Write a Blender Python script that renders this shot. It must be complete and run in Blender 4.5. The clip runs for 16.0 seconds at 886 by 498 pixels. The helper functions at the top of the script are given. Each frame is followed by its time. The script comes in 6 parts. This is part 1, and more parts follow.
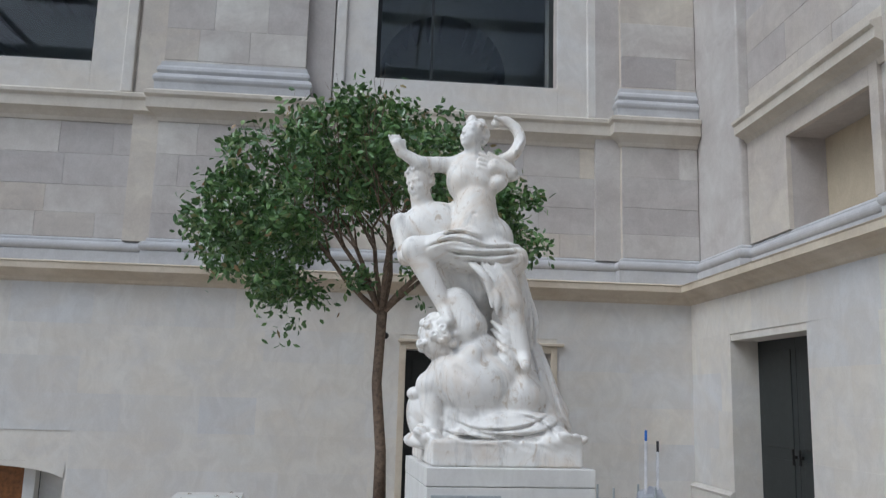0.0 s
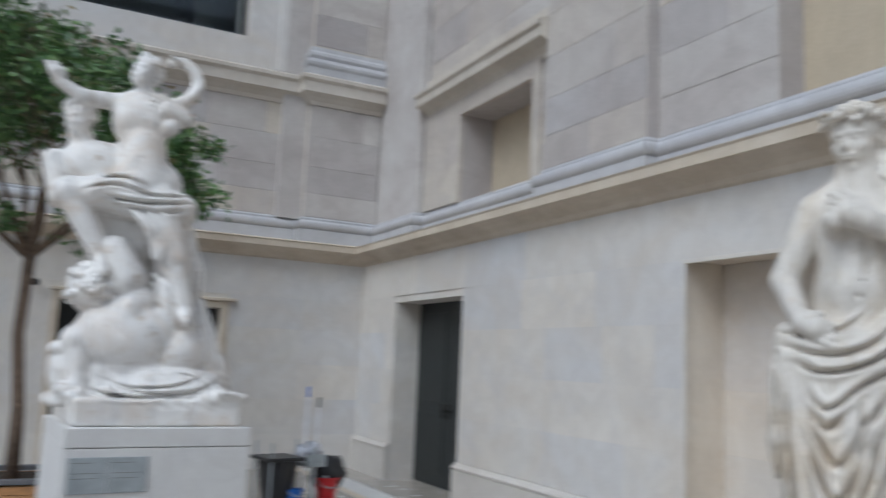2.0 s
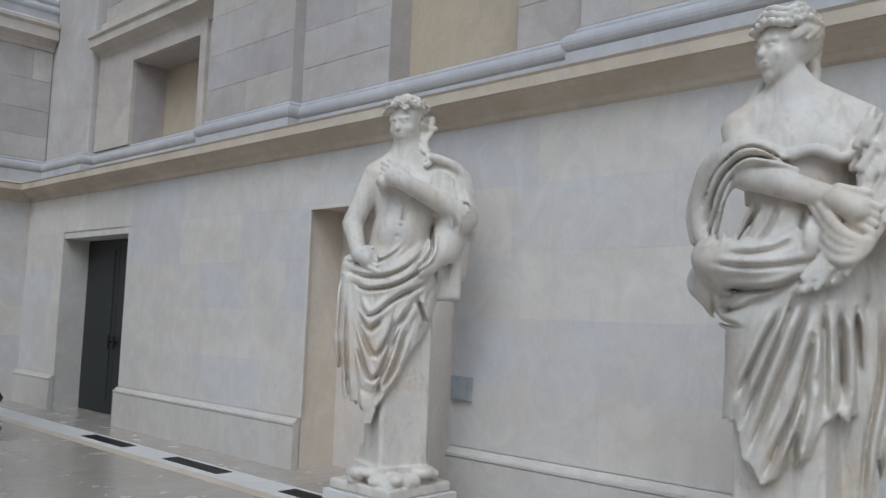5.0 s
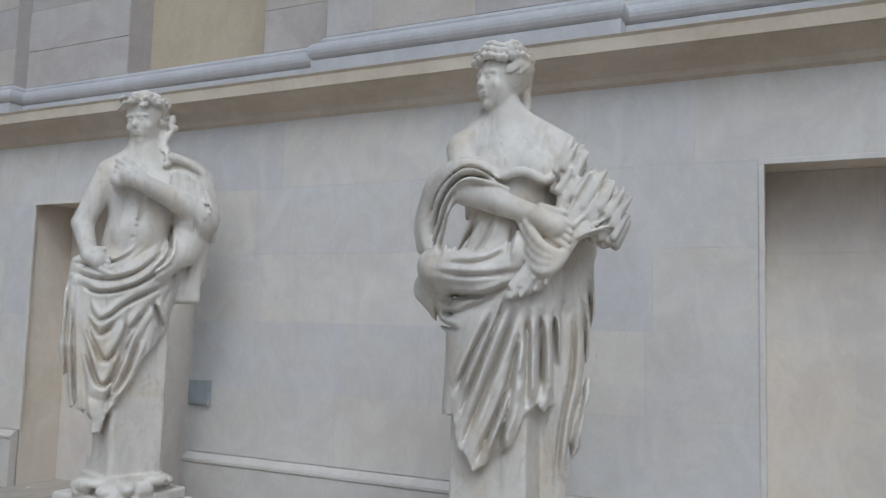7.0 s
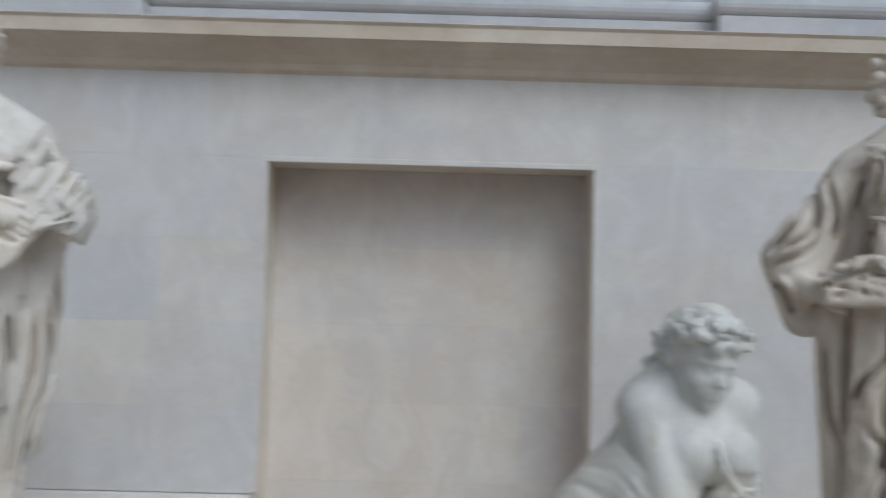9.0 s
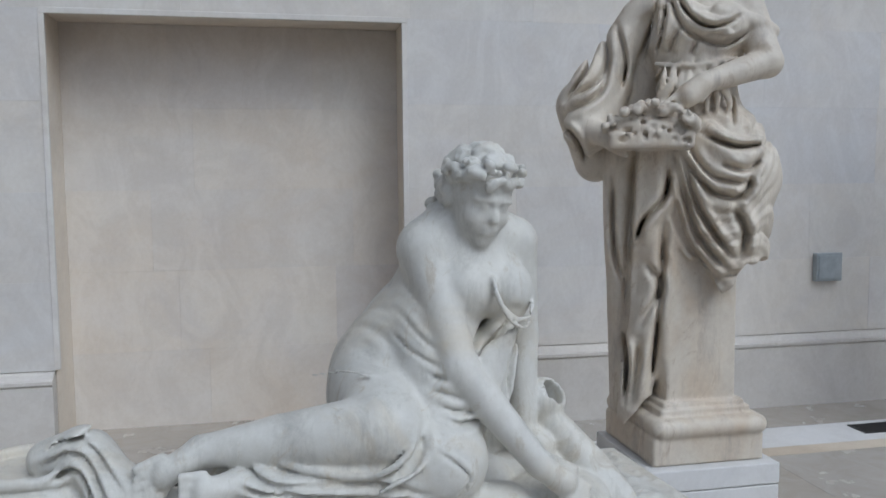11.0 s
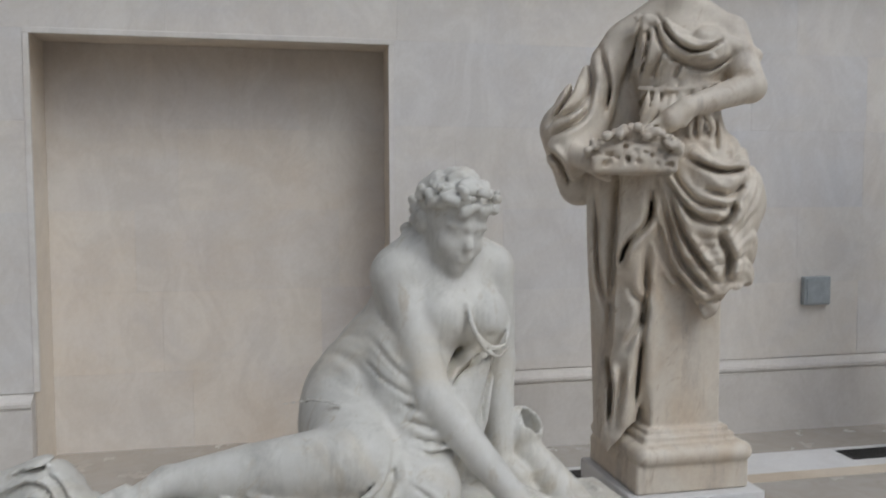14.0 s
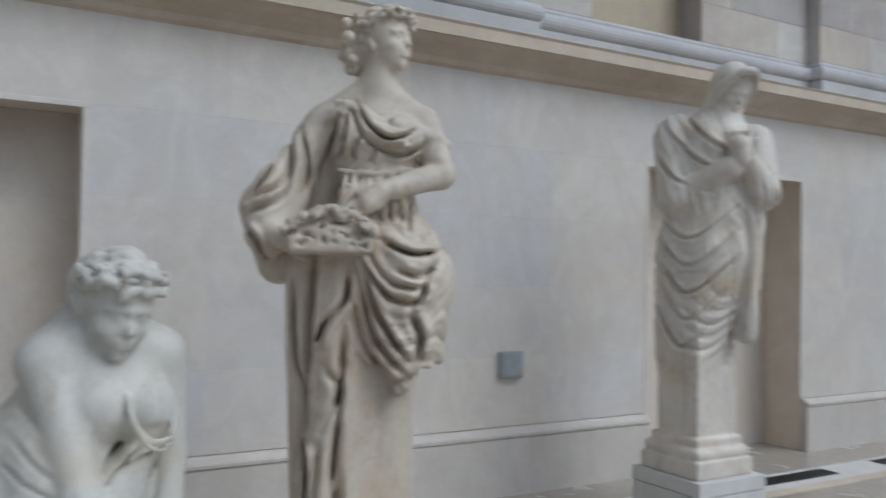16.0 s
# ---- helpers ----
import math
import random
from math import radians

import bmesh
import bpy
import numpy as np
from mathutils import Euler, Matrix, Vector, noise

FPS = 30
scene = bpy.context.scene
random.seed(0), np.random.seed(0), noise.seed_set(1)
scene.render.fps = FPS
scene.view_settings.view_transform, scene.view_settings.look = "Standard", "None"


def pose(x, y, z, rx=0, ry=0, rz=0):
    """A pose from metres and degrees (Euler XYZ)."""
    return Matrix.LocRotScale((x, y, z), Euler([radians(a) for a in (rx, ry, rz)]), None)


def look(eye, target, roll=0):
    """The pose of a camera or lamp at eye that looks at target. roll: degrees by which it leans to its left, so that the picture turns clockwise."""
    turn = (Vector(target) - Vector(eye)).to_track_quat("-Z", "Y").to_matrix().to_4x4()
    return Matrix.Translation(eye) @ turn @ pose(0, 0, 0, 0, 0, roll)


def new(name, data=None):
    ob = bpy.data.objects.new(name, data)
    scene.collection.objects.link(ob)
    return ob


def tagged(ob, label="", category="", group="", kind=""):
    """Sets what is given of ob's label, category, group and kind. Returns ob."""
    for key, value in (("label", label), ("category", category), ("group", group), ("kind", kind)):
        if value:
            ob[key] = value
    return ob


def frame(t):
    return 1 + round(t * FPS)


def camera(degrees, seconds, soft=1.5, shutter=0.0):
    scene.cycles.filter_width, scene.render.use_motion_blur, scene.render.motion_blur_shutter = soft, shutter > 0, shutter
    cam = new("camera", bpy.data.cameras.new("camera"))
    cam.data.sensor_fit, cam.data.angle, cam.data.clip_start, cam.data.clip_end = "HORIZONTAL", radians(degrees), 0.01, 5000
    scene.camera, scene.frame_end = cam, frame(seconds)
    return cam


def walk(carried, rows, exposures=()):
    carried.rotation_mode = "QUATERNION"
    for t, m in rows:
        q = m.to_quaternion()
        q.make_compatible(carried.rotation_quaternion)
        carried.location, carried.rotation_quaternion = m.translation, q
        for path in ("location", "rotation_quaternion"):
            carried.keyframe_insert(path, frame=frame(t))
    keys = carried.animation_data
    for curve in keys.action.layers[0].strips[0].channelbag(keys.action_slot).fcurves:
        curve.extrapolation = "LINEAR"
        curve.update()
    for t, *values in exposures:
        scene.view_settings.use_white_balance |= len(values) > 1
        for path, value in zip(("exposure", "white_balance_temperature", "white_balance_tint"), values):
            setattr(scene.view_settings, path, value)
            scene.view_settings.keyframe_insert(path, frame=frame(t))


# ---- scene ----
cam = camera(56.0, 16.0, soft=1.3, shutter=0.5)
PATH = [
    (0, (-5.029, -12.736, 1.692), (-4.864, -10.773, 2.039), 1.6),
    (0.5, (-5.058, -12.729, 1.697), (-4.864, -10.761, 1.995), 1.7),
    (1, (-5.087, -12.711, 1.700), (-4.767, -10.758, 1.983), 1.8),
    (1.5, (-5.123, -12.709, 1.710), (-4.556, -10.811, 1.987), 2.2),
    (2, (-4.933, -12.725, 1.722), (-4.046, -10.952, 1.990), 2.5),
    (2.5, (-4.470, -12.021, 1.739), (-3.245, -10.467, 2.022), 2.7),
    (3, (-4.494, -12.517, 1.726), (-3.146, -11.059, 1.963), 2.1),
    (5.5, (-5.335, -14.357, 1.544), (-3.814, -13.067, 1.688), 2.1),
    (6, (-5.335, -14.385, 1.558), (-3.69, -13.258, 1.712), 1.6),
    (6.5, (-5.374, -14.392, 1.567), (-3.625, -13.436, 1.733), 1.6),
    (7, (-5.367, -14.393, 1.587), (-3.578, -13.517, 1.771), 1.6),
    (7.5, (-5.39, -14.387, 1.546), (-3.551, -13.625, 1.744), 0.7),
    (8, (-5.371, -14.469, 1.518), (-3.459, -13.916, 1.714), 0.8),
    (8.5, (-5.272, -14.726, 1.561), (-3.315, -14.362, 1.753), 1.3),
    (9, (-5.34, -15.028, 1.73), (-3.346, -15.045, 1.864), 1.5),
    (9.5, (-5.315, -15.168, 1.711), (-3.343, -15.493, 1.79), 1.3),
    (12, (-5.29, -15.21, 1.639), (-3.335, -15.483, 1.316), -1.1),
    (12.5, (-5.279, -15.2, 1.636), (-3.326, -15.405, 1.255), -0.8),
    (13, (-5.286, -15.205, 1.64), (-3.328, -15.385, 1.272), -0.6),
    (13.5, (-5.276, -15.228, 1.658), (-3.317, -15.524, 1.389), -0.4),
    (14, (-5.278, -15.273, 1.674), (-3.325, -15.684, 1.547), -0.2),
    (14.5, (-5.281, -15.307, 1.69), (-3.34, -15.79, 1.665), 0.0),
    (15, (-5.266, -15.338, 1.696), (-3.345, -15.89, 1.784), 0.3),
    (15.5, (-5.281, -15.393, 1.687), (-3.409, -16.09, 1.769), 0.4),
    (16, (-5.295, -15.432, 1.708), (-3.566, -16.434, 1.757), 1.0),
]
walk(cam, [(t, look(e, g, r)) for t, e, g, r in PATH], [(0.0, -0.28, 5640, 6), (1.5, -0.32, 5540, 6), (2.0, -0.37, 5530, 6), (3.0, -0.36, 5530, 6), (5.5, -0.57, 5550, 6), (8.0, -0.58, 5510, 6), (9.0, -0.49, 5540, 6), (9.6, -0.42, 5580, 6), (12.0, -0.55, 5450, 7), (13.0, -0.57, 5500, 7), (13.4, -0.60, 5840, 8), (14.0, -0.62, 5930, 8), (14.5, -0.64, 5660, 6), (16.0, -0.60, 5620, 6)])

# ---- light: an overcast sky over a glass-roofed court ----
world = bpy.data.worlds.new("sky")
scene.world = world
world.use_nodes = True
wn = world.node_tree.nodes
sky = wn.new("ShaderNodeTexSky")
sky.sky_type, sky.sun_disc = "NISHITA", False
sky.sun_elevation, sky.sun_rotation = radians(48), radians(239)
sky.air_density, sky.dust_density = 1.0, 4.0
hue = wn.new("ShaderNodeHueSaturation")
hue.inputs["Saturation"].default_value = 0.5
world.node_tree.links.new(sky.outputs[0], hue.inputs["Color"])
world.node_tree.links.new(hue.outputs[0], wn["Background"].inputs[0])
wn["Background"].inputs[1].default_value = 0.15
sun = new("sun", bpy.data.lights.new("sun", "SUN"))
sun.data.energy, sun.data.angle, sun.data.color = 1.3, radians(35), (1.0, 0.985, 0.96)
sun.matrix_world = look((-10.5, -14.4, 13.5), (0, -8, 0))


# ---- materials ----
def material(name, rough=0.6, metal=0.0):
    m = bpy.data.materials.new(name)
    m.use_nodes = True
    b = m.node_tree.nodes["Principled BSDF"]
    b.inputs["Roughness"].default_value, b.inputs["Metallic"].default_value = rough, metal
    return m, m.node_tree, b


def ramp(nt, src, stops):
    r = nt.nodes.new("ShaderNodeValToRGB")
    el = r.color_ramp.elements
    while len(el) < len(stops):
        el.new(0.5)
    for e, (p, c) in zip(el, stops):
        e.position, e.color = p, (*c, 1)
    nt.links.new(src, r.inputs[0])
    return r.outputs[0]


def noise_tex(nt, scale, detail=6.0, rough=0.6, stretch=(1, 1, 1), distort=0.0):
    tc = nt.nodes.new("ShaderNodeNewGeometry")
    mp = nt.nodes.new("ShaderNodeMapping")
    mp.inputs["Scale"].default_value = stretch
    n = nt.nodes.new("ShaderNodeTexNoise")
    n.inputs["Scale"].default_value, n.inputs["Detail"].default_value = scale, detail
    n.inputs["Roughness"].default_value, n.inputs["Distortion"].default_value = rough, distort
    nt.links.new(tc.outputs["Position"], mp.inputs[0])
    nt.links.new(mp.outputs[0], n.inputs["Vector"])
    return n.outputs["Fac"]


def blend(nt, fac, a, b, mode="MIX"):
    m = nt.nodes.new("ShaderNodeMix")
    m.data_type, m.blend_type = "RGBA", mode
    for key, v in ((0, fac), (6, a), (7, b)):
        if isinstance(v, (int, float)):
            m.inputs[key].default_value = v
        elif isinstance(v, tuple):
            m.inputs[key].default_value = (*v, 1)
        else:
            nt.links.new(v, m.inputs[key])
    return m.outputs[2]


def bump(nt, bsdf, src, strength, dist):
    b = nt.nodes.new("ShaderNodeBump")
    b.inputs["Strength"].default_value, b.inputs["Distance"].default_value = strength, dist
    nt.links.new(src, b.inputs["Height"])
    nt.links.new(b.outputs[0], bsdf.inputs["Normal"])


def limestone(name, tones, stain, stain_amount=0.5, rough=0.75, random_tone=0.5, grain=0.5):
    """Dressed limestone: tone from block to block, cloudy staining, fine grain and pits."""
    m, nt, b = material(name, rough)
    info = nt.nodes.new("ShaderNodeObjectInfo")
    base = ramp(nt, info.outputs["Random"], [(i / (len(tones) - 1), c) for i, c in enumerate(tones)])
    mean = tuple(sum(c[i] for c in tones) / len(tones) for i in range(3))
    base = blend(nt, random_tone, mean, base)
    cloud = ramp(nt, noise_tex(nt, 0.9, 7, 0.6, (1, 1, 1.6), 0.6), [(0.35, (0, 0, 0)), (0.75, (1, 1, 1))])
    mul = nt.nodes.new("ShaderNodeMath")
    mul.operation = "MULTIPLY"
    mul.inputs[1].default_value = stain_amount
    nt.links.new(cloud, mul.inputs[0])
    base = blend(nt, mul.outputs[0], base, stain)
    cool = ramp(nt, noise_tex(nt, 1.7, 6, 0.6, (1, 1, 1.3), 0.9), [(0.46, (0, 0, 0)), (0.74, (0.55, 0.55, 0.55))])
    base = blend(nt, cool, base, tuple(v * k for v, k in zip(mean, (0.88, 0.88, 0.92))))
    fine = noise_tex(nt, 38, 5, 0.7)
    base = blend(nt, 0.10, base, ramp(nt, fine, [(0.3, (0.35, 0.33, 0.3)), (0.7, (0.95, 0.94, 0.92))]), "OVERLAY")
    veins = ramp(nt, noise_tex(nt, 3.2, 8, 0.7, (1, 1, 0.7), 1.2), [(0.42, (0.86, 0.85, 0.84)), (0.6, (1, 1, 1))])
    base = blend(nt, 0.55, base, veins, "MULTIPLY")
    nt.links.new(base, b.inputs["Base Color"])
    bump(nt, b, noise_tex(nt, 45, 4, 0.7), grain * 0.5, 0.003)
    return m


STONE = limestone("limestone_ashlar", [(0.71, 0.665, 0.59), (0.605, 0.61, 0.625), (0.745, 0.70, 0.63), (0.665, 0.625, 0.565), (0.575, 0.585, 0.61), (0.70, 0.665, 0.61), (0.64, 0.615, 0.575)], (0.61, 0.535, 0.445), 0.6, random_tone=0.72)
STONE_UP = limestone("limestone_weathered", [(0.56, 0.515, 0.465), (0.64, 0.58, 0.485), (0.48, 0.46, 0.455), (0.68, 0.65, 0.60), (0.43, 0.405, 0.395), (0.60, 0.545, 0.47)], (0.37, 0.325, 0.305), 0.85, random_tone=1.0, grain=0.8)
TRIM = limestone("limestone_moulding", [(0.66, 0.575, 0.46), (0.68, 0.60, 0.49)], (0.42, 0.335, 0.24), 0.85)
TRIM_PALE = limestone("greyish_moulding", [(0.64, 0.58, 0.495), (0.60, 0.56, 0.50)], (0.48, 0.42, 0.35), 0.75)
# Wall stone paled and warmed: light bounced onto the reveals, painted in.
REVEAL = limestone("reveal_stone_lit_tint", [(0.74, 0.665, 0.56), (0.72, 0.65, 0.55)], (0.62, 0.52, 0.40), 0.6)
# Niche stone: the warm bounced light in the recess is put into its colour.
NICHE = limestone("niche_stone_bounce_tint", [(0.73, 0.66, 0.565), (0.67, 0.63, 0.575), (0.75, 0.685, 0.59), (0.65, 0.61, 0.57)], (0.62, 0.51, 0.39), 0.6, random_tone=0.8)
LEAD = limestone("grey_weathered_moulding", [(0.50, 0.50, 0.51), (0.56, 0.56, 0.57)], (0.36, 0.36, 0.38), 0.7)
BEIGE = limestone("ochre_stone_panel", [(0.53, 0.45, 0.325), (0.52, 0.445, 0.33)], (0.42, 0.36, 0.27), 0.55)
BACK = limestone("mortar", [(0.48, 0.45, 0.41), (0.5, 0.47, 0.43)], (0.4, 0.37, 0.33), 0.4)
# Slightly brown skirting, its colour darkened to dull the top edge's highlight.
SKIRTING = limestone("toned_down_skirting_stone", [(0.59, 0.56, 0.52), (0.62, 0.585, 0.535)], (0.50, 0.45, 0.39), 0.5)
PLINTH = limestone("pale_pedestal_stone", [(0.66, 0.65, 0.63), (0.7, 0.69, 0.67)], (0.6, 0.58, 0.55), 0.3)


def marble(name, light, grey, warm, dirt):
    """Old garden marble: greyed and warm patches, runs, a pitted skin."""
    m, nt, b = material(name, 0.55)
    b.inputs["Subsurface Weight"].default_value = 0.0
    base = blend(nt, ramp(nt, noise_tex(nt, 2.3, 8, 0.62, (1, 1, 0.6), 0.8), [(0.4, (0, 0, 0)), (0.7, (1, 1, 1))]), light, grey)
    base = blend(nt, ramp(nt, noise_tex(nt, 1.6, 6, 0.6, (1, 1, 1), 1.5), [(0.48, (0, 0, 0)), (0.72, (0.8, 0.8, 0.8))]), base, warm)
    runs = ramp(nt, noise_tex(nt, 9, 6, 0.7, (1, 1, 0.18), 0.4), [(0.52, (0, 0, 0)), (0.72, (dirt, dirt, dirt))])
    base = blend(nt, runs, base, tuple(0.55 * v for v in grey))
    spots = ramp(nt, noise_tex(nt, 7, 8, 0.72, (1, 1, 0.55), 1.8), [(0.56, (0, 0, 0)), (0.66, (dirt, dirt, dirt))])
    base = blend(nt, spots, base, tuple(0.72 * v for v in warm))
    base = blend(nt, 0.2, base, ramp(nt, noise_tex(nt, 22, 7, 0.75), [(0.3, (0.4, 0.4, 0.4)), (0.65, (0.85, 0.85, 0.85))]), "OVERLAY")
    nt.links.new(base, b.inputs["Base Color"])
    bump(nt, b, noise_tex(nt, 55, 6, 0.7), 0.3, 0.003)
    return m


MARBLE = marble("weathered_marble", (0.70, 0.65, 0.57), (0.56, 0.52, 0.465), (0.58, 0.475, 0.35), 0.5)
MARBLE_TAN = marble("browned_marble", (0.63, 0.555, 0.455), (0.51, 0.455, 0.385), (0.50, 0.395, 0.28), 0.6)
MARBLE_GREY = marble("cream_grey_marble", (0.61, 0.59, 0.53), (0.50, 0.49, 0.45), (0.56, 0.485, 0.37), 0.6)
MARBLE_WHITE = marble("cleaned_white_marble", (0.81, 0.785, 0.745), (0.71, 0.69, 0.665), (0.60, 0.47, 0.34), 0.75)


def plain(name, colour, rough=0.5, metal=0.0, vary=0.12, scale=12):
    m, nt, b = material(name, rough, metal)
    lo, hi = tuple(v * (1 - vary) for v in colour), tuple(min(1, v * (1 + vary)) for v in colour)
    nt.links.new(ramp(nt, noise_tex(nt, scale, 5), [(0.35, lo), (0.65, hi)]), b.inputs["Base Color"])
    return m


def floor_material():
    m, nt, b = material("polished_limestone_floor", 0.22)
    info = nt.nodes.new("ShaderNodeObjectInfo")
    base = ramp(nt, info.outputs["Random"], [(0, (0.40, 0.36, 0.31)), (0.5, (0.45, 0.41, 0.36)), (1, (0.42, 0.39, 0.35))])
    base = blend(nt, 0.6, base, ramp(nt, noise_tex(nt, 5, 8, 0.65, (1, 1, 1), 1.5), [(0.35, (0.78, 0.76, 0.73)), (0.65, (1, 1, 1))]), "MULTIPLY")
    nt.links.new(base, b.inputs["Base Color"])
    nt.links.new(ramp(nt, noise_tex(nt, 3, 5), [(0.3, (0.16, 0.16, 0.16)), (0.7, (0.3, 0.3, 0.3))]), b.inputs["Roughness"])
    return m


FLOOR = floor_material()
DOOR = plain("dark_painted_door", (0.022, 0.026, 0.026), 0.5)
DARK = plain("grate_shade", (0.05, 0.045, 0.04), 0.8)
ROOM = plain("grey_interior_plaster", (0.22, 0.22, 0.2), 0.8)
IRON = plain("blackened_iron", (0.025, 0.024, 0.023), 0.5, 0.4)
STEEL = plain("grey_steel", (0.36, 0.39, 0.40), 0.5, 0.2)
WOOD = plain("orange_planter_wood", (0.46, 0.24, 0.10), 0.55, 0, 0.25, 20)
WOOD_DARK = plain("brown_door_wood", (0.23, 0.09, 0.025), 0.4, 0, 0.3, 16)
ZINC = plain("grey_zinc_rim", (0.18, 0.18, 0.19), 0.5, 0.3)
DRY = plain("dry_leaf", (0.16, 0.10, 0.04), 0.7)
SOIL = plain("soil", (0.05, 0.035, 0.025), 0.95, 0, 0.4, 40)
BARK = plain("smooth_brown_bark", (0.17, 0.12, 0.085), 0.8, 0, 0.35, 25)
RED = plain("red_plastic", (0.5, 0.02, 0.025), 0.35)
BLUE = plain("blue_plastic", (0.03, 0.14, 0.5), 0.35)
PALE = plain("white_plastic", (0.68, 0.68, 0.7), 0.4)
BLACKP = plain("black_plastic", (0.018, 0.018, 0.02), 0.38)
BAG = plain("translucent_grey_bag", (0.42, 0.43, 0.47), 0.3)


def leaf_material():
    m, nt, b = material("ficus_leaf", 0.32)
    geo = nt.nodes.new("ShaderNodeNewGeometry")
    c = ramp(nt, geo.outputs["Random Per Island"], [(0, (0.045, 0.10, 0.03)), (0.45, (0.09, 0.18, 0.055)), (0.8, (0.15, 0.265, 0.085)), (0.95, (0.22, 0.31, 0.12)), (1, (0.28, 0.17, 0.08))])
    nt.links.new(c, b.inputs["Base Color"])
    return m


LEAF = leaf_material()


def glass_material():
    m, nt, b = material("window_glass", 0.03)
    b.inputs["Base Color"].default_value = (0.75, 0.82, 0.85, 1)
    b.inputs["Transmission Weight"].default_value = 1.0
    b.inputs["IOR"].default_value = 1.45
    return m


GLASS = glass_material()


# ---- building helpers ----
def put(bm, name, mat, parent=None, smooth=False):
    me = bpy.data.meshes.new(name)
    bmesh.ops.recalc_face_normals(bm, faces=bm.faces)
    bm.to_mesh(me)
    bm.free()
    me.materials.append(mat)
    if smooth:
        me.polygons.foreach_set("use_smooth", [True] * len(me.polygons))
    ob = new(name, me)
    if parent:
        ob.parent = parent
    return ob


def part(name, bm, mat, parent, label="", smooth=False):
    ob = put(bm, name, mat, parent, smooth)
    return tagged(ob, label) if label else ob


def box(bm, x0, x1, y0, y1, z0, z1, bev=0.0):
    vs = bmesh.ops.create_cube(bm, size=1)["verts"]
    for v in vs:
        v.co = Vector((x0 + (v.co.x + 0.5) * (x1 - x0), y0 + (v.co.y + 0.5) * (y1 - y0), z0 + (v.co.z + 0.5) * (z1 - z0)))
    if bev:
        es = {e for v in vs for e in v.link_edges}
        bmesh.ops.bevel(bm, geom=list(es), offset=bev, segments=2, affect="EDGES", profile=0.5)


def tube(bm, pts, radii, sides=8):
    """A tapered tube through the points."""
    rings = []
    for i, p in enumerate(pts):
        d = (pts[min(i + 1, len(pts) - 1)] - pts[max(i - 1, 0)]).normalized()
        a = d.orthogonal().normalized() if not rings else (prev - d * prev.dot(d)).normalized()
        prev = a
        c = d.cross(a)
        rings.append([bm.verts.new(p + (a * math.cos(w) + c * math.sin(w)) * radii[i]) for w in (2 * math.pi * k / sides for k in range(sides))])
    for r0, r1 in zip(rings, rings[1:]):
        for k in range(sides):
            bm.faces.new((r0[k], r0[(k + 1) % sides], r1[(k + 1) % sides], r1[k]))
    bm.faces.new(rings[0][::-1])
    bm.faces.new(rings[-1])


def lathe(bm, prof, sides=24, at=(0, 0, 0)):
    rings = [[bm.verts.new((at[0] + r * math.cos(2 * math.pi * k / sides), at[1] + r * math.sin(2 * math.pi * k / sides), at[2] + z)) for k in range(sides)] for r, z in prof]
    for r0, r1 in zip(rings, rings[1:]):
        for k in range(sides):
            bm.faces.new((r0[k], r0[(k + 1) % sides], r1[(k + 1) % sides], r1[k]))
    bm.faces.new(rings[0][::-1])
    bm.faces.new(rings[-1])


def sweep(bm, profile, path):
    """A moulding: profile points (out from the wall, height) carried along a plan path that has the room on its right, mitred at corners."""
    n = len(path)
    norms = []
    for (x0, y0), (x1, y1) in zip(path, path[1:]):
        l = math.hypot(x1 - x0, y1 - y0)
        norms.append(Vector(((y1 - y0) / l, -(x1 - x0) / l)))
    rings = []
    for i, (x, y) in enumerate(path):
        a, b = norms[max(i - 1, 0)], norms[min(i, n - 2)]
        m = (a + b) / (1 + a.dot(b))
        rings.append([bm.verts.new((x + m.x * d, y + m.y * d, z)) for d, z in profile])
    k = len(profile)
    for r0, r1 in zip(rings, rings[1:]):
        for j in range(k):
            bm.faces.new((r0[j], r0[(j + 1) % k], r1[(j + 1) % k], r1[j]))
    bm.faces.new(rings[0])
    bm.faces.new(rings[-1][::-1])


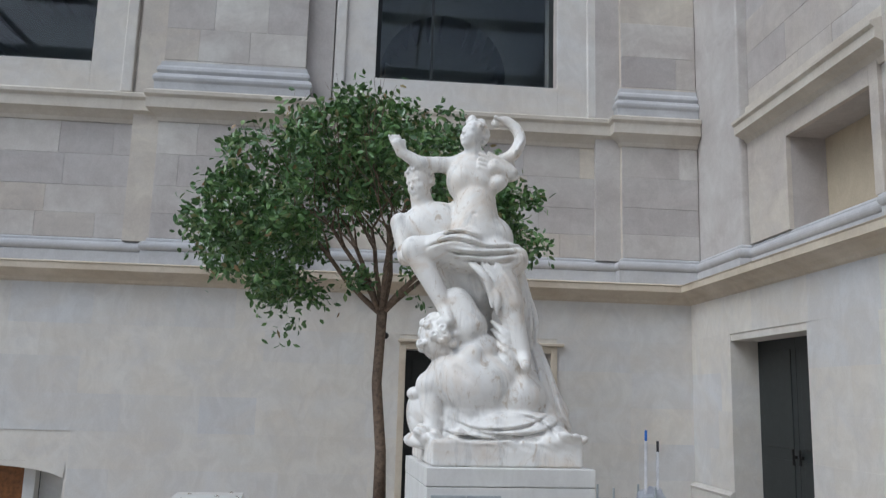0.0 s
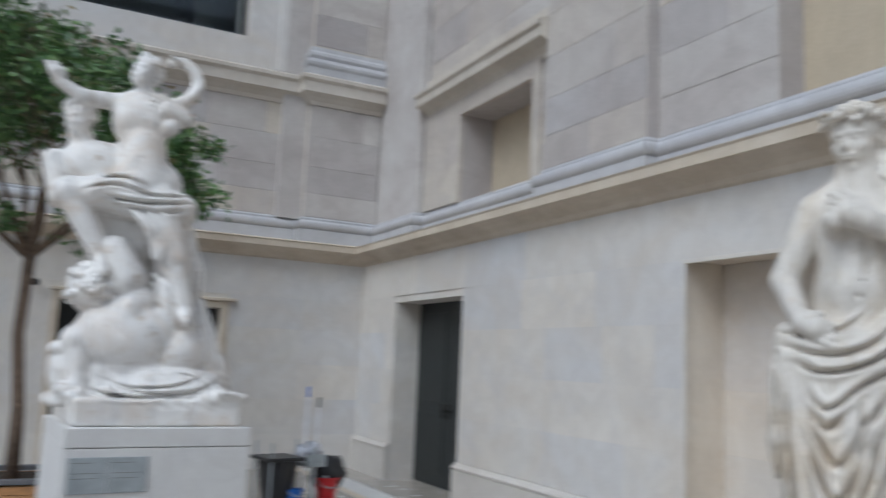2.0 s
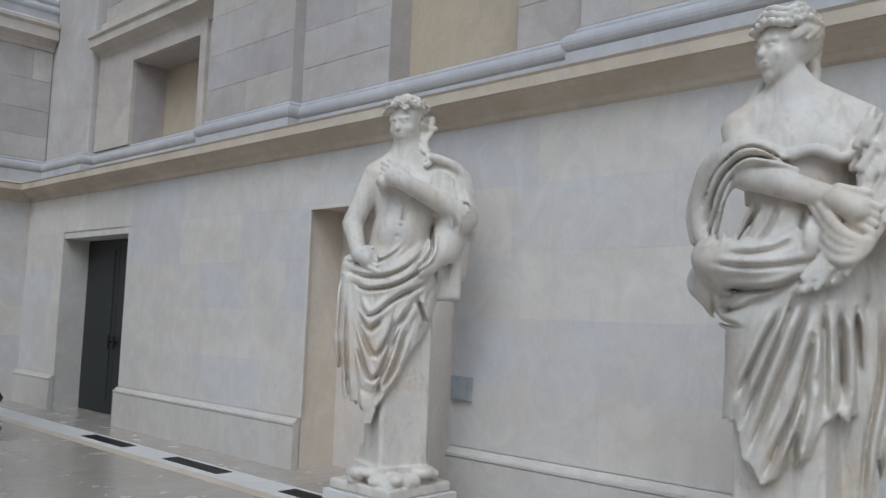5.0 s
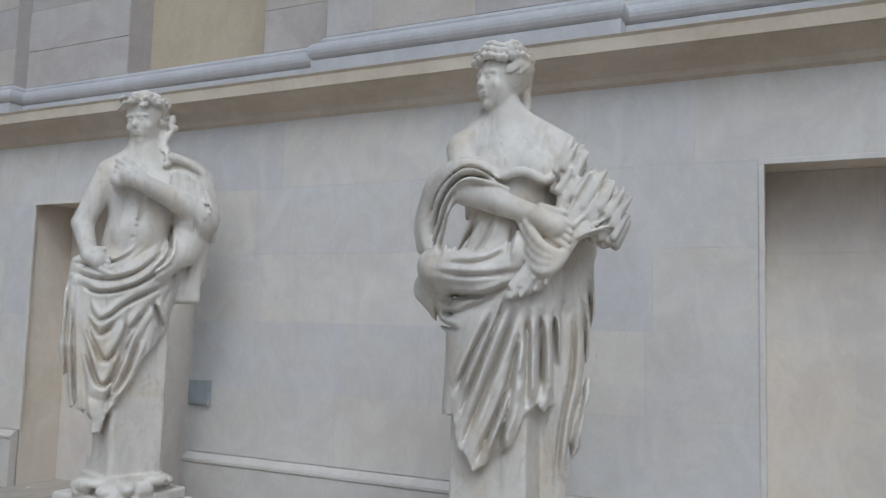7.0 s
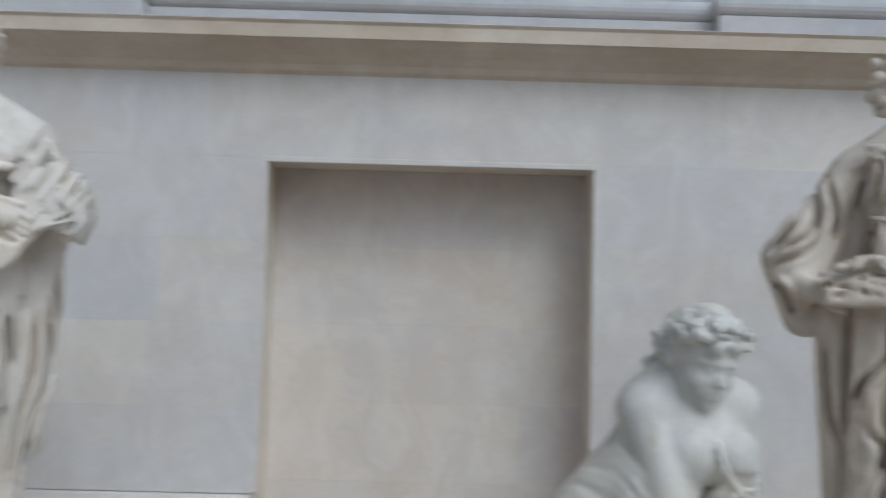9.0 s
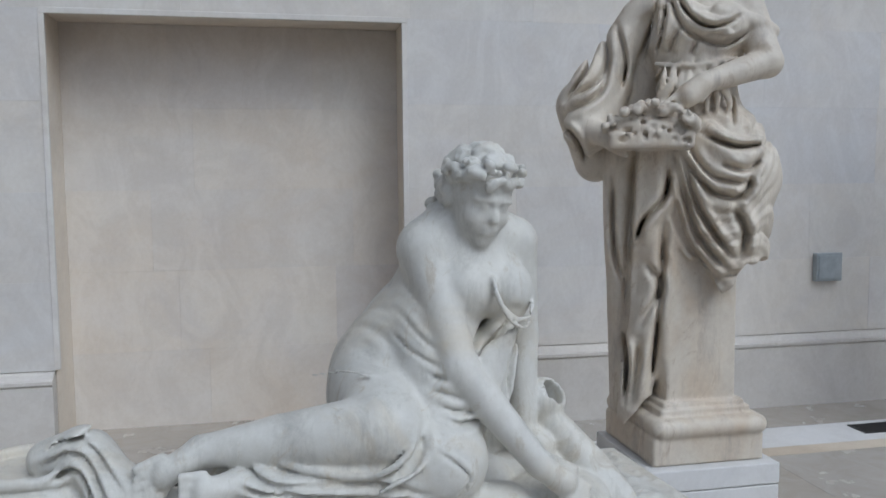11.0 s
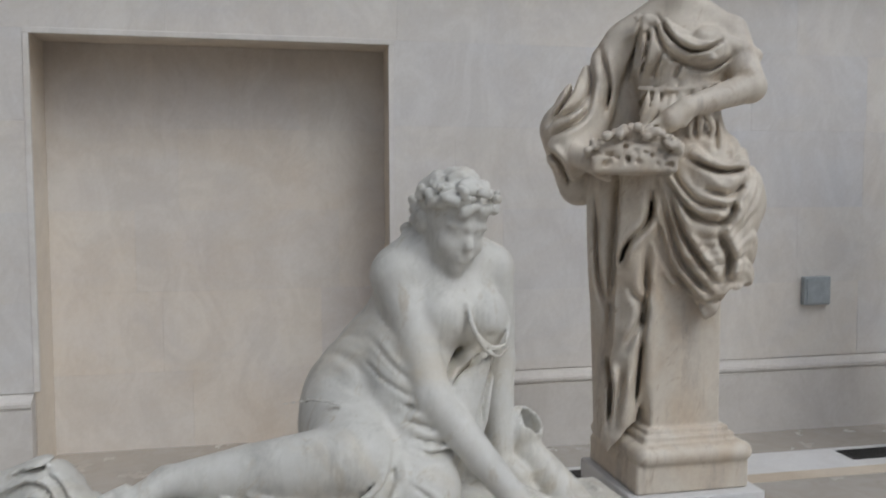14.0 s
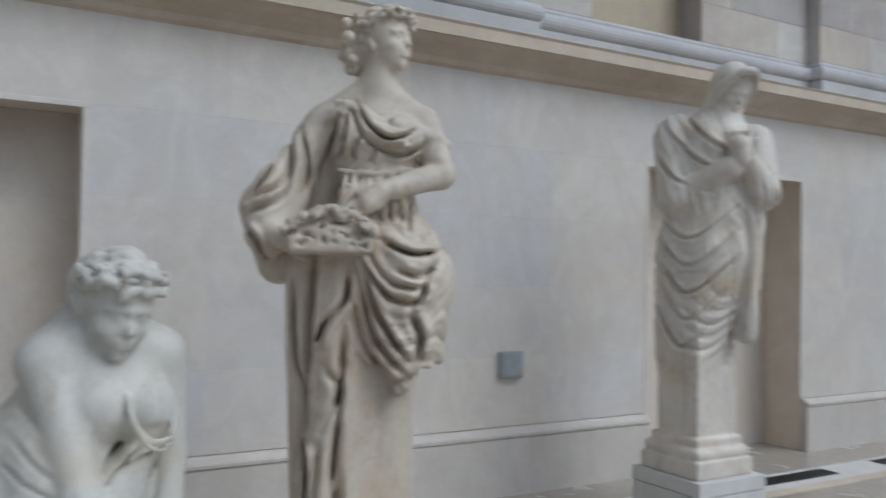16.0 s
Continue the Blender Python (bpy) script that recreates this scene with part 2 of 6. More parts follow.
def ashlar(wall, start, way, length, rows, openings, mat, lo, hi, gap, seed, chamfer=0.005):
    """Courses of stone blocks on a wall face: start and way in plan (the room on the right of the way)."""
    rnd = random.Random(seed)
    nx, ny = way[1], -way[0]

    def at(u, d, z):
        return (start[0] + way[0] * u + nx * d, start[1] + way[1] * u + ny * d, z)

    for r, (z0, z1) in enumerate(zip(rows, rows[1:])):
        cuts = sorted((a, b) for a, b, c, d in openings if c < z1 - 0.01 and d > z0 + 0.01)
        spans, u = [], 0.0
        for a, b in cuts:
            if a > u:
                spans.append((u, a))
            u = max(u, b)
        if u < length:
            spans.append((u, length))
        for a, b in spans:
            u = a
            first = rnd.uniform(lo * 0.5, hi)
            while u < b - 0.01:
                w = first if u == a else rnd.uniform(lo, hi)
                e = b if b - (u + w) < lo * 0.45 else u + w
                e = min(e, b)
                proud = rnd.uniform(0.0, 0.8 * chamfer)
                g, c = gap, gap + chamfer
                lay = [(u + g, e - g, z0 + g, z1 - g, -0.03), (u + g, e - g, z0 + g, z1 - g, proud - 0.8 * chamfer), (u + c, e - c, z0 + c, z1 - c, proud)]
                vs = [at(*q) for s0, s1, t0, t1, d in lay for q in ((s0, d, t0), (s1, d, t0), (s1, d, t1), (s0, d, t1))]
                fs = [(8, 9, 10, 11)] + [(k * 4 + j, k * 4 + (j + 1) % 4, k * 4 + 4 + (j + 1) % 4, k * 4 + 4 + j) for k in (0, 1) for j in range(4)]
                me = bpy.data.meshes.new("stone_block")
                me.from_pydata(vs, [], fs)
                me.materials.append(mat)
                ob = new("stone_block", me)
                ob.parent = wall
                u = e


class Sculpt:
    """Carves a figure as a distance field of blended limbs, masses and folds, and skins it."""

    def __init__(self, lo, hi, cell):
        cell = cell * 0.8
        self.lo, self.cell = np.array(lo, float), cell
        self.n = np.ceil((np.array(hi) - self.lo) / cell).astype(int) + 1
        self.f = np.full(self.n, 1.0, np.float32)

    def _win(self, lo, hi):
        a = np.maximum(np.floor((np.array(lo) - self.lo) / self.cell).astype(int), 0)
        b = np.minimum(np.ceil((np.array(hi) - self.lo) / self.cell).astype(int) + 1, self.n)
        if (b <= a).any():
            return None, None
        ax = [(self.lo[i] + np.arange(a[i], b[i]) * self.cell).astype(np.float32) for i in range(3)]
        return tuple(slice(p, q) for p, q in zip(a, b)), np.meshgrid(*ax, indexing="ij", sparse=True)

    def _mix(self, sl, d, k, cut=False):
        a, k = self.f[sl], k * 0.5
        if cut:
            h = np.maximum(k - np.abs(a + d), 0) / k
            self.f[sl] = np.maximum(a, -d) + h * h * k * 0.25
        else:
            h = np.maximum(k - np.abs(a - d), 0) / k
            self.f[sl] = np.minimum(a, d) - h * h * k * 0.25

    def limb(self, a, b, ra, rb=None, k=0.03, cut=False):
        rb = ra if rb is None else rb
        a, b = np.array(a, float), np.array(b, float)
        m = max(ra, rb) + k + 3 * self.cell
        sl, p = self._win(np.minimum(a, b) - m, np.maximum(a, b) + m)
        if sl is None:
            return self
        d = b - a
        t = np.clip(sum((p[i] - a[i]) * d[i] for i in range(3)) / max(d @ d, 1e-9), 0, 1)
        q = np.sqrt(sum((p[i] - a[i] - t * d[i]) ** 2 for i in range(3))) - (ra + (rb - ra) * t)
        self._mix(sl, q, k, cut)
        return self

    def blob(self, c, r, k=0.03, turn=(0, 0, 0), cut=False):
        c, r = np.array(c, float), np.array(r if hasattr(r, "__len__") else (r, r, r), float)
        m = r.max() + k + 3 * self.cell
        sl, p = self._win(c - m, c + m)
        if sl is None:
            return self
        R = np.array(Euler([radians(v) for v in turn]).to_matrix())
        q = [sum(R[j, i] * (p[j] - c[j]) for j in range(3)) for i in range(3)]
        k0 = np.sqrt(sum((q[i] / r[i]) ** 2 for i in range(3)))
        k1 = np.sqrt(sum((q[i] / r[i] ** 2) ** 2 for i in range(3))) + 1e-6
        self._mix(sl, k0 * (k0 - 1) / k1, k, cut)
        return self

    def slab(self, lo, hi, rnd=0.01, k=0.01, turn=0.0):
        lo, hi = np.array(lo, float), np.array(hi, float)
        c, h = (lo + hi) / 2, (hi - lo) / 2 - rnd
        m = np.array([max(h[0], h[1]) * 1.45] * 2 + [h[2]]) + rnd + k + 3 * self.cell
        sl, p = self._win(c - m, c + m)
        if sl is None:
            return self
        s, o = math.sin(radians(turn)), math.cos(radians(turn))
        x, y = p[0] - c[0], p[1] - c[1]
        q = [np.abs(o * x + s * y) - h[0], np.abs(-s * x + o * y) - h[1], np.abs(p[2] - c[2]) - h[2]]
        d = np.sqrt(sum(np.maximum(v, 0) ** 2 for v in q)) + np.minimum(np.maximum(np.maximum(q[0], q[1]), q[2]), 0) - rnd
        self._mix(sl, d, k)
        return self

    def cord(self, pts, r0, r1=None, k=0.02, steps=5, fade=False, cut=False):
        """A smooth rope, fold or tress through the points; fade: thin at both ends."""
        r1 = r0 if r1 is None else r1
        P = [np.array(p, float) for p in pts]
        P = [2 * P[0] - P[1]] + P + [2 * P[-1] - P[-2]]
        out = []
        for i in range(1, len(P) - 2):
            for j in range(steps):
                t = j / steps
                out.append(0.5 * (2 * P[i] + (P[i + 1] - P[i - 1]) * t + (2 * P[i - 1] - 5 * P[i] + 4 * P[i + 1] - P[i + 2]) * t * t + (3 * P[i] - P[i - 1] - 3 * P[i + 1] + P[i + 2]) * t ** 3))
        out.append(P[-2])
        n = len(out) - 1

        def rad(i):
            r = r0 + (r1 - r0) * i / n
            return r * (0.35 + 0.65 * math.sin(math.pi * (0.06 + 0.88 * i / n))) if fade else r

        for i in range(n):
            self.limb(out[i], out[i + 1], rad(i), rad(i + 1), k, cut)
        return self

    def folds(self, top0, top1, low0, low1, n, r, rnd, sag=0.0, out=(0, -0.02, 0), k=0.018, cut=False):
        """A run of n folds from the line top0-top1 down to low0-low1."""
        t0, t1, l0, l1, o = (np.array(v, float) for v in (top0, top1, low0, low1, out))
        for i in range(n):
            s = (i + 0.5) / n + rnd.uniform(-0.3, 0.3) / n
            a, b = t0 + (t1 - t0) * s, l0 + (l1 - l0) * min(1, max(0, s + rnd.uniform(-0.4, 0.4) / n))
            m1, m2 = a + (b - a) * 0.33, a + (b - a) * 0.68
            j = np.array([rnd.uniform(-1, 1) for _ in range(3)]) * 0.018
            m1, m2 = m1 + o * 0.9 + j + np.array((0, 0, -sag * 0.8)), m2 + o - j + np.array((0, 0, -sag))
            self.cord([a, m1, m2, b], r * rnd.uniform(0.7, 1.25), r * rnd.uniform(0.6, 1.2), k, 5, True, cut)
        return self

    def head(self, c, h, yaw=0.0, nod=0.0, tilt=0.0, hair="curls", rnd=None):
        """A head of height h about c; yaw turns it to its right (the viewer's left) when positive."""
        M = np.array(Euler((radians(nod), radians(tilt), radians(-yaw))).to_matrix())
        c = np.array(c, float)

        def w(x, y, z):
            return c + M @ (np.array((x, y, z)) * h)

        t = (nod, tilt, -yaw)
        self.blob(w(0, 0.06, 0.1), (0.31 * h, 0.37 * h, 0.37 * h), 0.03, t)
        self.blob(w(0, -0.1, -0.12), (0.245 * h, 0.24 * h, 0.33 * h), 0.03, t)
        self.blob(w(0, -0.24, -0.36), (0.09 * h, 0.07 * h, 0.07 * h), 0.03, t)
        self.limb(w(0, -0.285, 0.06), w(0, -0.375, -0.09), 0.026 * h, 0.042 * h, 0.03)
        for s in (-1, 1):
            self.limb(w(0.05 * s, -0.31, 0.085), w(0.19 * s, -0.26, 0.07), 0.028 * h, 0.022 * h, 0.03)
            self.blob(w(0.105 * s, -0.335, 0.01), (0.062 * h, 0.04 * h, 0.035 * h), 0.03, t, True)
            self.blob(w(0.105 * s, -0.272, 0.005), 0.045 * h, 0.008)
            self.blob(w(0.15 * s, -0.2, -0.12), (0.09 * h, 0.09 * h, 0.09 * h), 0.03)
        self.limb(w(-0.07, -0.335, -0.2), w(0.07, -0.335, -0.2), 0.022 * h, k=0.012)
        self.limb(w(-0.055, -0.325, -0.25), w(0.055, -0.325, -0.25), 0.026 * h, k=0.012)
        rnd = rnd or random.Random(3)
        if hair in ("curls", "wreath"):
            for i in range(150):
                a, b = rnd.uniform(-2.9, 2.9), rnd.uniform(-0.7, 1.45)
                front = abs(a) < 0.95
                if front and b < 0.62 or b < 0.25 and abs(a) < 1.55:
                    continue
                p = (0.33 * math.sin(a) * math.cos(b), 0.06 - 0.385 * math.cos(a) * math.cos(b), 0.1 + 0.39 * math.sin(b))
                q = w(p[0], p[1], p[2])
                self.blob(q, rnd.uniform(0.04, 0.075) * h, 0.008)
                if i % 2:
                    self.blob(q + (q - c) * 0.12, 0.03 * h, 0.008, cut=True)
        if hair == "wreath":
            for i in range(60):
                a = 2 * math.pi * i / 60
                k, z = rnd.uniform(0.9, 1.12), 0.27 + 0.06 * math.cos(a) + rnd.uniform(-0.1, 0.1)
                q = w(0.35 * k * math.sin(a), 0.06 - 0.39 * k * math.cos(a), z)
                self.blob(q, (rnd.uniform(0.03, 0.1) * h, rnd.uniform(0.03, 0.06) * h, rnd.uniform(0.025, 0.06) * h), 0.005, (rnd.uniform(-40, 40), rnd.uniform(-50, 50), math.degrees(a)))
        if hair == "braid":
            for j, z in enumerate((0.26, 0.36, 0.45)):
                for i in range(26):
                    a = 2 * math.pi * i / 26
                    R = (0.39, 0.35, 0.26)[j]
                    q = w(R * math.sin(a), 0.07 - 1.08 * R * math.cos(a), z + 0.03 * math.sin(5 * a))
                    self.blob(q, (0.075 * h, 0.055 * h, 0.05 * h), 0.01, (0, 30, math.degrees(a)))
            self.blob(w(0, 0.16, 0.14), (0.36 * h, 0.34 * h, 0.34 * h), 0.02, t)
            for i in range(46):
                a, b = rnd.uniform(0.9, 5.4), rnd.uniform(-0.5, 0.7)
                u = (math.sin(a) * math.cos(b), -math.cos(a) * math.cos(b), math.sin(b))
                v = (math.sin(a + 0.4) * math.cos(b + 0.3), -math.cos(a + 0.4) * math.cos(b + 0.3), math.sin(b + 0.3))
                self.limb(w(0.37 * u[0], 0.12 + 0.38 * u[1], 0.12 + 0.36 * u[2]), w(0.37 * v[0], 0.12 + 0.38 * v[1], 0.12 + 0.36 * v[2]), 0.034 * h, 0.05 * h, 0.006)
            for i in range(18):
                self.blob(w(rnd.uniform(-0.16, 0.16), 0.44 + rnd.uniform(-0.08, 0.06), 0.06 + rnd.uniform(-0.16, 0.16)), rnd.uniform(0.05, 0.08) * h, 0.006)
        if hair == "hood":
            self.blob(w(0, 0.12, 0.12), (0.4 * h, 0.42 * h, 0.47 * h), 0.04, t)
            self.cord([w(-0.36, 0.0, -0.4), w(-0.38, -0.12, 0.1), w(-0.2, -0.24, 0.46), w(0.0, -0.28, 0.54), w(0.2, -0.24, 0.46), w(0.38, -0.12, 0.1), w(0.36, 0, -0.4)], 0.07 * h, k=0.02)
        return self

    def hand(self, wrist, tip, r, spread=(1, 0, 0)):
        w, t, s = np.array(wrist, float), np.array(tip, float), np.array(spread, float)
        m = w + (t - w) * 0.5
        self.limb(w, m, r, r * 1.15, 0.02)
        for i in range(4):
            o = s * r * (i - 1.5) * 0.62
            self.limb(m + o, t + o * 1.1, r * 0.42, r * 0.3, 0.006)
        self.limb(w + s * r * 1.0, m + s * r * 1.7 + (t - m) * 0.4, r * 0.42, r * 0.34, 0.01)
        return self

    def cloth(self, lo, hi, along, amp, warp=0.35, swag=(0, 0), seed=0):
        """Folds of cloth within a region: along is the wave vector (folds a metre), swag (x0, a) bends them into hanging curves."""
        sl, p = self._win(lo, hi)
        u = along[0] * p[0] + along[1] * p[1] + along[2] * (p[2] - swag[1] * (p[0] - swag[0]) ** 2)
        n1 = np.sin(6.3 * p[2] + 4.1 * p[0] + 1.7 * seed) + np.sin(9.7 * p[0] - 5.3 * p[2] + 7 * p[1] + 2.9 * seed)
        u = u + warp * n1 + 0.6 * np.sin(0.9 * u + seed) + 0.08 * np.sin(17 * p[0] + 13 * p[2] + seed)
        mod = 0.72 + 0.3 * np.sin(2.3 * u + 3.1 * p[2] + seed) + 0.3 * np.sin(7.1 * p[0] - 8.3 * p[2] + 2.2 * seed)
        prof = 0.62 - np.abs(np.sin(math.pi * u)) ** 0.8
        fine = 0.5 - np.abs(np.sin(math.pi * (2.35 * u + 0.5 * n1 + 0.3)))
        fade = 1.0
        for i in range(3):
            e = 0.16 * (hi[i] - lo[i])
            fade = fade * np.clip(np.minimum(p[i] - lo[i], hi[i] - p[i]) / e, 0, 1)
        self.f[sl] += (amp * fade * (mod * prof + 0.28 * fine)).astype(np.float32)
        return self

    def drape(self, lo, hi, amp, width, curves, back=0.12):
        """Hanging folds seen from the front: each curve of (x, z) is a groove with a crest beside it."""
        sl, p = self._win(lo, hi)
        x, z = p[0][:, 0, :], p[2][0, :, :].reshape(1, -1)
        add = np.zeros((p[0].shape[0], p[2].shape[2]), np.float32)
        for n, c in enumerate(curves):
            best = np.full(add.shape, 9.0, np.float32)
            side, run = np.zeros_like(best), np.zeros_like(best)
            P = [np.array(q, float) for q in c]
            P = [2 * P[0] - P[1]] + P + [2 * P[-1] - P[-2]]
            pts = []
            for i in range(1, len(P) - 2):
                for j in range(6):
                    t = j / 6
                    pts.append(0.5 * (2 * P[i] + (P[i + 1] - P[i - 1]) * t + (2 * P[i - 1] - 5 * P[i] + 4 * P[i + 1] - P[i + 2]) * t * t + (3 * P[i] - P[i - 1] - 3 * P[i + 1] + P[i + 2]) * t ** 3))
            pts.append(P[-2])
            m = len(pts) - 1
            for i in range(m):
                d = pts[i + 1] - pts[i]
                t = np.clip(((x - pts[i][0]) * d[0] + (z - pts[i][1]) * d[1]) / max(d @ d, 1e-9), 0, 1)
                ex, ez = x - pts[i][0] - t * d[0], z - pts[i][1] - t * d[1]
                e = np.sqrt(ex * ex + ez * ez)
                near = e < best
                best = np.where(near, e, best)
                side = np.where(near, np.sign(d[0] * ez - d[1] * ex), side)
                run = np.where(near, (i + t) / m, run)
            w = width * (0.85 + 0.3 * ((n * 0.618) % 1))
            u = best * side / w
            end = np.clip(np.minimum(run, 1 - run) / 0.2, 0.15, 1) * (0.8 + 0.4 * ((n * 0.37) % 1))
            add += end * (1.3 * np.exp(-((u / 0.36) ** 2)) - 0.6 * np.exp(-(((u - 0.95) / 0.6) ** 2)) - 0.25 * np.exp(-(((u + 1.0) / 0.6) ** 2)))
        fade = np.clip((back - p[1]) / 0.12, 0, 1)
        self.f[sl] += (amp * np.clip(add, -1.3, 1.8)[:, None, :] * fade).astype(np.float32)
        return self

    def rough(self, lo, hi, amp, scale, seed=0):
        """Hewn, uneven stone within a region."""
        sl, p = self._win(lo, hi)
        d = 0.0
        rnd = random.Random(seed)
        for i in range(9):
            k = [rnd.gauss(0, 1) * scale * (1 + 0.35 * i) for _ in range(3)]
            d = d + np.sin(k[0] * p[0] + k[1] * p[1] + k[2] * p[2] + rnd.uniform(0, 6.3)) / (1 + 0.3 * i)
        fade = 1.0
        for i in range(3):
            fade = fade * np.clip(np.minimum(p[i] - lo[i], hi[i] - p[i]) / 0.04, 0, 1)
        self.f[sl] += (amp * fade * 0.5 * d).astype(np.float32)
        return self

    def hem(self, lo, hi, pts, scallop=0.012, seed=0):
        """Cuts cloth off below a ragged hem given as (x, z) points."""
        sl, p = self._win(lo, hi)
        xs, zs = [q[0] for q in pts], [q[1] for q in pts]
        h = np.interp(p[0], xs, zs) + scallop * np.sin(46 * p[0] + 21 * p[1] + seed) + 0.6 * scallop * np.sin(93 * p[0] - 30 * p[1] + 2 * seed)
        self.f[sl] = np.maximum(self.f[sl], ((h - p[2]) * 0.7).astype(np.float32))
        return self

    def skin(self, name, mat):
        f = self.f
        ins = f < 0
        n = np.array(f.shape) - 1
        cnt = np.zeros(n, np.int8)
        corners = [(i, j, k) for i in (0, 1) for j in (0, 1) for k in (0, 1)]
        for i, j, k in corners:
            cnt += ins[i : n[0] + i, j : n[1] + j, k : n[2] + k]
        act = (cnt > 0) & (cnt < 8)
        idx = np.full(n, -1, np.int32)
        cell = np.argwhere(act)
        idx[act] = np.arange(len(cell))
        acc, num = np.zeros((len(cell), 3)), np.zeros(len(cell))
        for a in corners:
            for ax in range(3):
                if a[ax]:
                    continue
                b = list(a)
                b[ax] = 1
                fa = f[cell[:, 0] + a[0], cell[:, 1] + a[1], cell[:, 2] + a[2]]
                fb = f[cell[:, 0] + b[0], cell[:, 1] + b[1], cell[:, 2] + b[2]]
                hit = (fa < 0) != (fb < 0)
                t = np.where(hit, fa / np.where(hit, fa - fb, 1), 0)
                pos = np.array(a, float) + np.eye(3)[ax] * t[:, None]
                acc += pos * hit[:, None]
                num += hit
        verts = self.lo + (cell + acc / num[:, None]) * self.cell
        quads = []
        for ax in range(3):
            b, c = [(1, 2), (2, 0), (0, 1)][ax]
            s0 = [slice(1, -1)] * 3
            s1 = [slice(1, -1)] * 3
            s0[ax], s1[ax] = slice(0, -1), slice(1, None)
            e0, e1 = ins[tuple(s0)], ins[tuple(s1)]
            pts = np.argwhere(e0 != e1)
            flip = e1[tuple(pts.T)]
            pts = pts + np.array([0 if i == ax else 1 for i in range(3)])
            eb, ec = np.eye(3, dtype=int)[b], np.eye(3, dtype=int)[c]
            q = np.stack([idx[tuple((pts - o).T)] for o in (eb + ec, ec, 0 * eb, eb)], 1)
            q[flip] = q[flip][:, ::-1]
            quads.append(q)
        quads = np.concatenate(quads)
        quads = quads[(quads >= 0).all(1)]
        me = bpy.data.meshes.new(name)
        me.vertices.add(len(verts))
        me.vertices.foreach_set("co", verts.astype(np.float32).ravel())
        me.loops.add(quads.size)
        me.loops.foreach_set("vertex_index", quads.astype(np.int32).ravel())
        me.polygons.add(len(quads))
        me.polygons.foreach_set("loop_start", np.arange(0, quads.size, 4, dtype=np.int32))
        me.polygons.foreach_set("use_smooth", np.ones(len(quads), bool))
        me.update(calc_edges=True)
        me.validate()
        me.materials.append(mat)
        return new(name, me)


# ---- the court: walls, ledges, floor ----
TOP = 2.66
NICHES = [(-9.48, -7.40), (-16.07, -13.90), (-22.58, -20.50)]
DOOR_E = (-3.48, -1.40)
DOOR_TOP = 2.56
DOOR_N = (-4.48, -2.25)
END_Y, END_X = -30.0, -13.0


def setting(name, label, category):
    return tagged(new(name), label, category, kind="structure")


def wall_lower_east():
    w = setting("wall_east", "pale limestone ashlar lower wall with blind niches", "wall")
    bm = bmesh.new()
    holes = sorted([DOOR_E] + NICHES)
    y = END_Y
    for a, b in holes + [(0.6, 0.6)]:
        box(bm, 0.012, 0.75, y, a, 0, 3.5)
        if b > a:
            box(bm, 0.012, 0.75, a, b, DOOR_TOP if a == DOOR_E[0] else TOP, 3.5)
        y = b
    part("wall_core", bm, STONE, w)
    for a, b in NICHES:
        bm = bmesh.new()
        box(bm, 0.475, 0.74, a, b, 0, TOP)
        part("niche_back", bm, NICHE, w)
        bm = bmesh.new()
        for s, e in ((a, a + 0.035), (b - 0.035, b)):
            box(bm, -0.006, 0.02, s, e, 0.52, TOP - 0.035, 0.004)
        box(bm, -0.006, 0.02, a, b, TOP - 0.035, TOP, 0.004)
        part("niche_fillet", bm, STONE, w)
        # thin liners added over the reveals to carry their painted light
        bm = bmesh.new()
        box(bm, 0.022, 0.455, a - 0.01, a + 0.004, 0, TOP)
        box(bm, 0.022, 0.455, b - 0.004, b + 0.01, 0, TOP)
        box(bm, 0.022, 0.455, a + 0.004, b - 0.004, TOP - 0.004, TOP + 0.01)
        part("niche_reveal", bm, REVEAL, w)
    return w


EAST = wall_lower_east()


def wall_lower_north():
    w = setting("wall_north", "pale limestone ashlar lower wall with a doorway", "wall")
    bm = bmesh.new()
    a, b = DOOR_N
    box(bm, END_X, -12.5, 0.012, 0.75, 0, 3.5)
    box(bm, -12.5, -9.32, 0.012, 0.75, 0.62, 3.5)
    box(bm, -9.32, a, 0.012, 0.75, 0, 3.5)
    box(bm, a, b, 0.012, 0.75, 2.38, 3.5)
    box(bm, b, 0.012, 0.012, 0.75, 0, 3.5)
    part("wall_core", bm, STONE, w)
    # flat arch over the low opening
    bm = bmesh.new()
    n = 14
    for y in (0.0, 0.5):
        for i in range(n + 1):
            x = -12.5 + 3.18 * i / n
            bm.verts.new((x, y, 0.34 + 0.23 * math.sqrt(max(0.0, 1 - ((x + 10.91) / 1.62) ** 2))))
            bm.verts.new((x, y, 0.62))
    bm.verts.ensure_lookup_table()
    v = bm.verts
    m = 2 * (n + 1)
    for i in range(n):
        bm.faces.new((v[2 * i], v[2 * i + 2], v[2 * i + 3], v[2 * i + 1]))
        bm.faces.new((v[m + 2 * i], v[m + 2 * i + 1], v[m + 2 * i + 3], v[m + 2 * i + 2]))
        bm.faces.new((v[2 * i], v[m + 2 * i], v[m + 2 * i + 2], v[2 * i + 2]))
    part("arch_stone", bm, STONE, w)
    return w


NORTH = wall_lower_north()

LEDGE = [(0.0, 3.20), (0.03, 3.22), (0.045, 3.26), (0.10, 3.30), (0.18, 3.335), (0.225, 3.37), (0.25, 3.37), (0.25, 3.455), (0.265, 3.475), (0.20, 3.50), (-0.75, 3.54), (-0.75, 3.20)]
bm = bmesh.new()
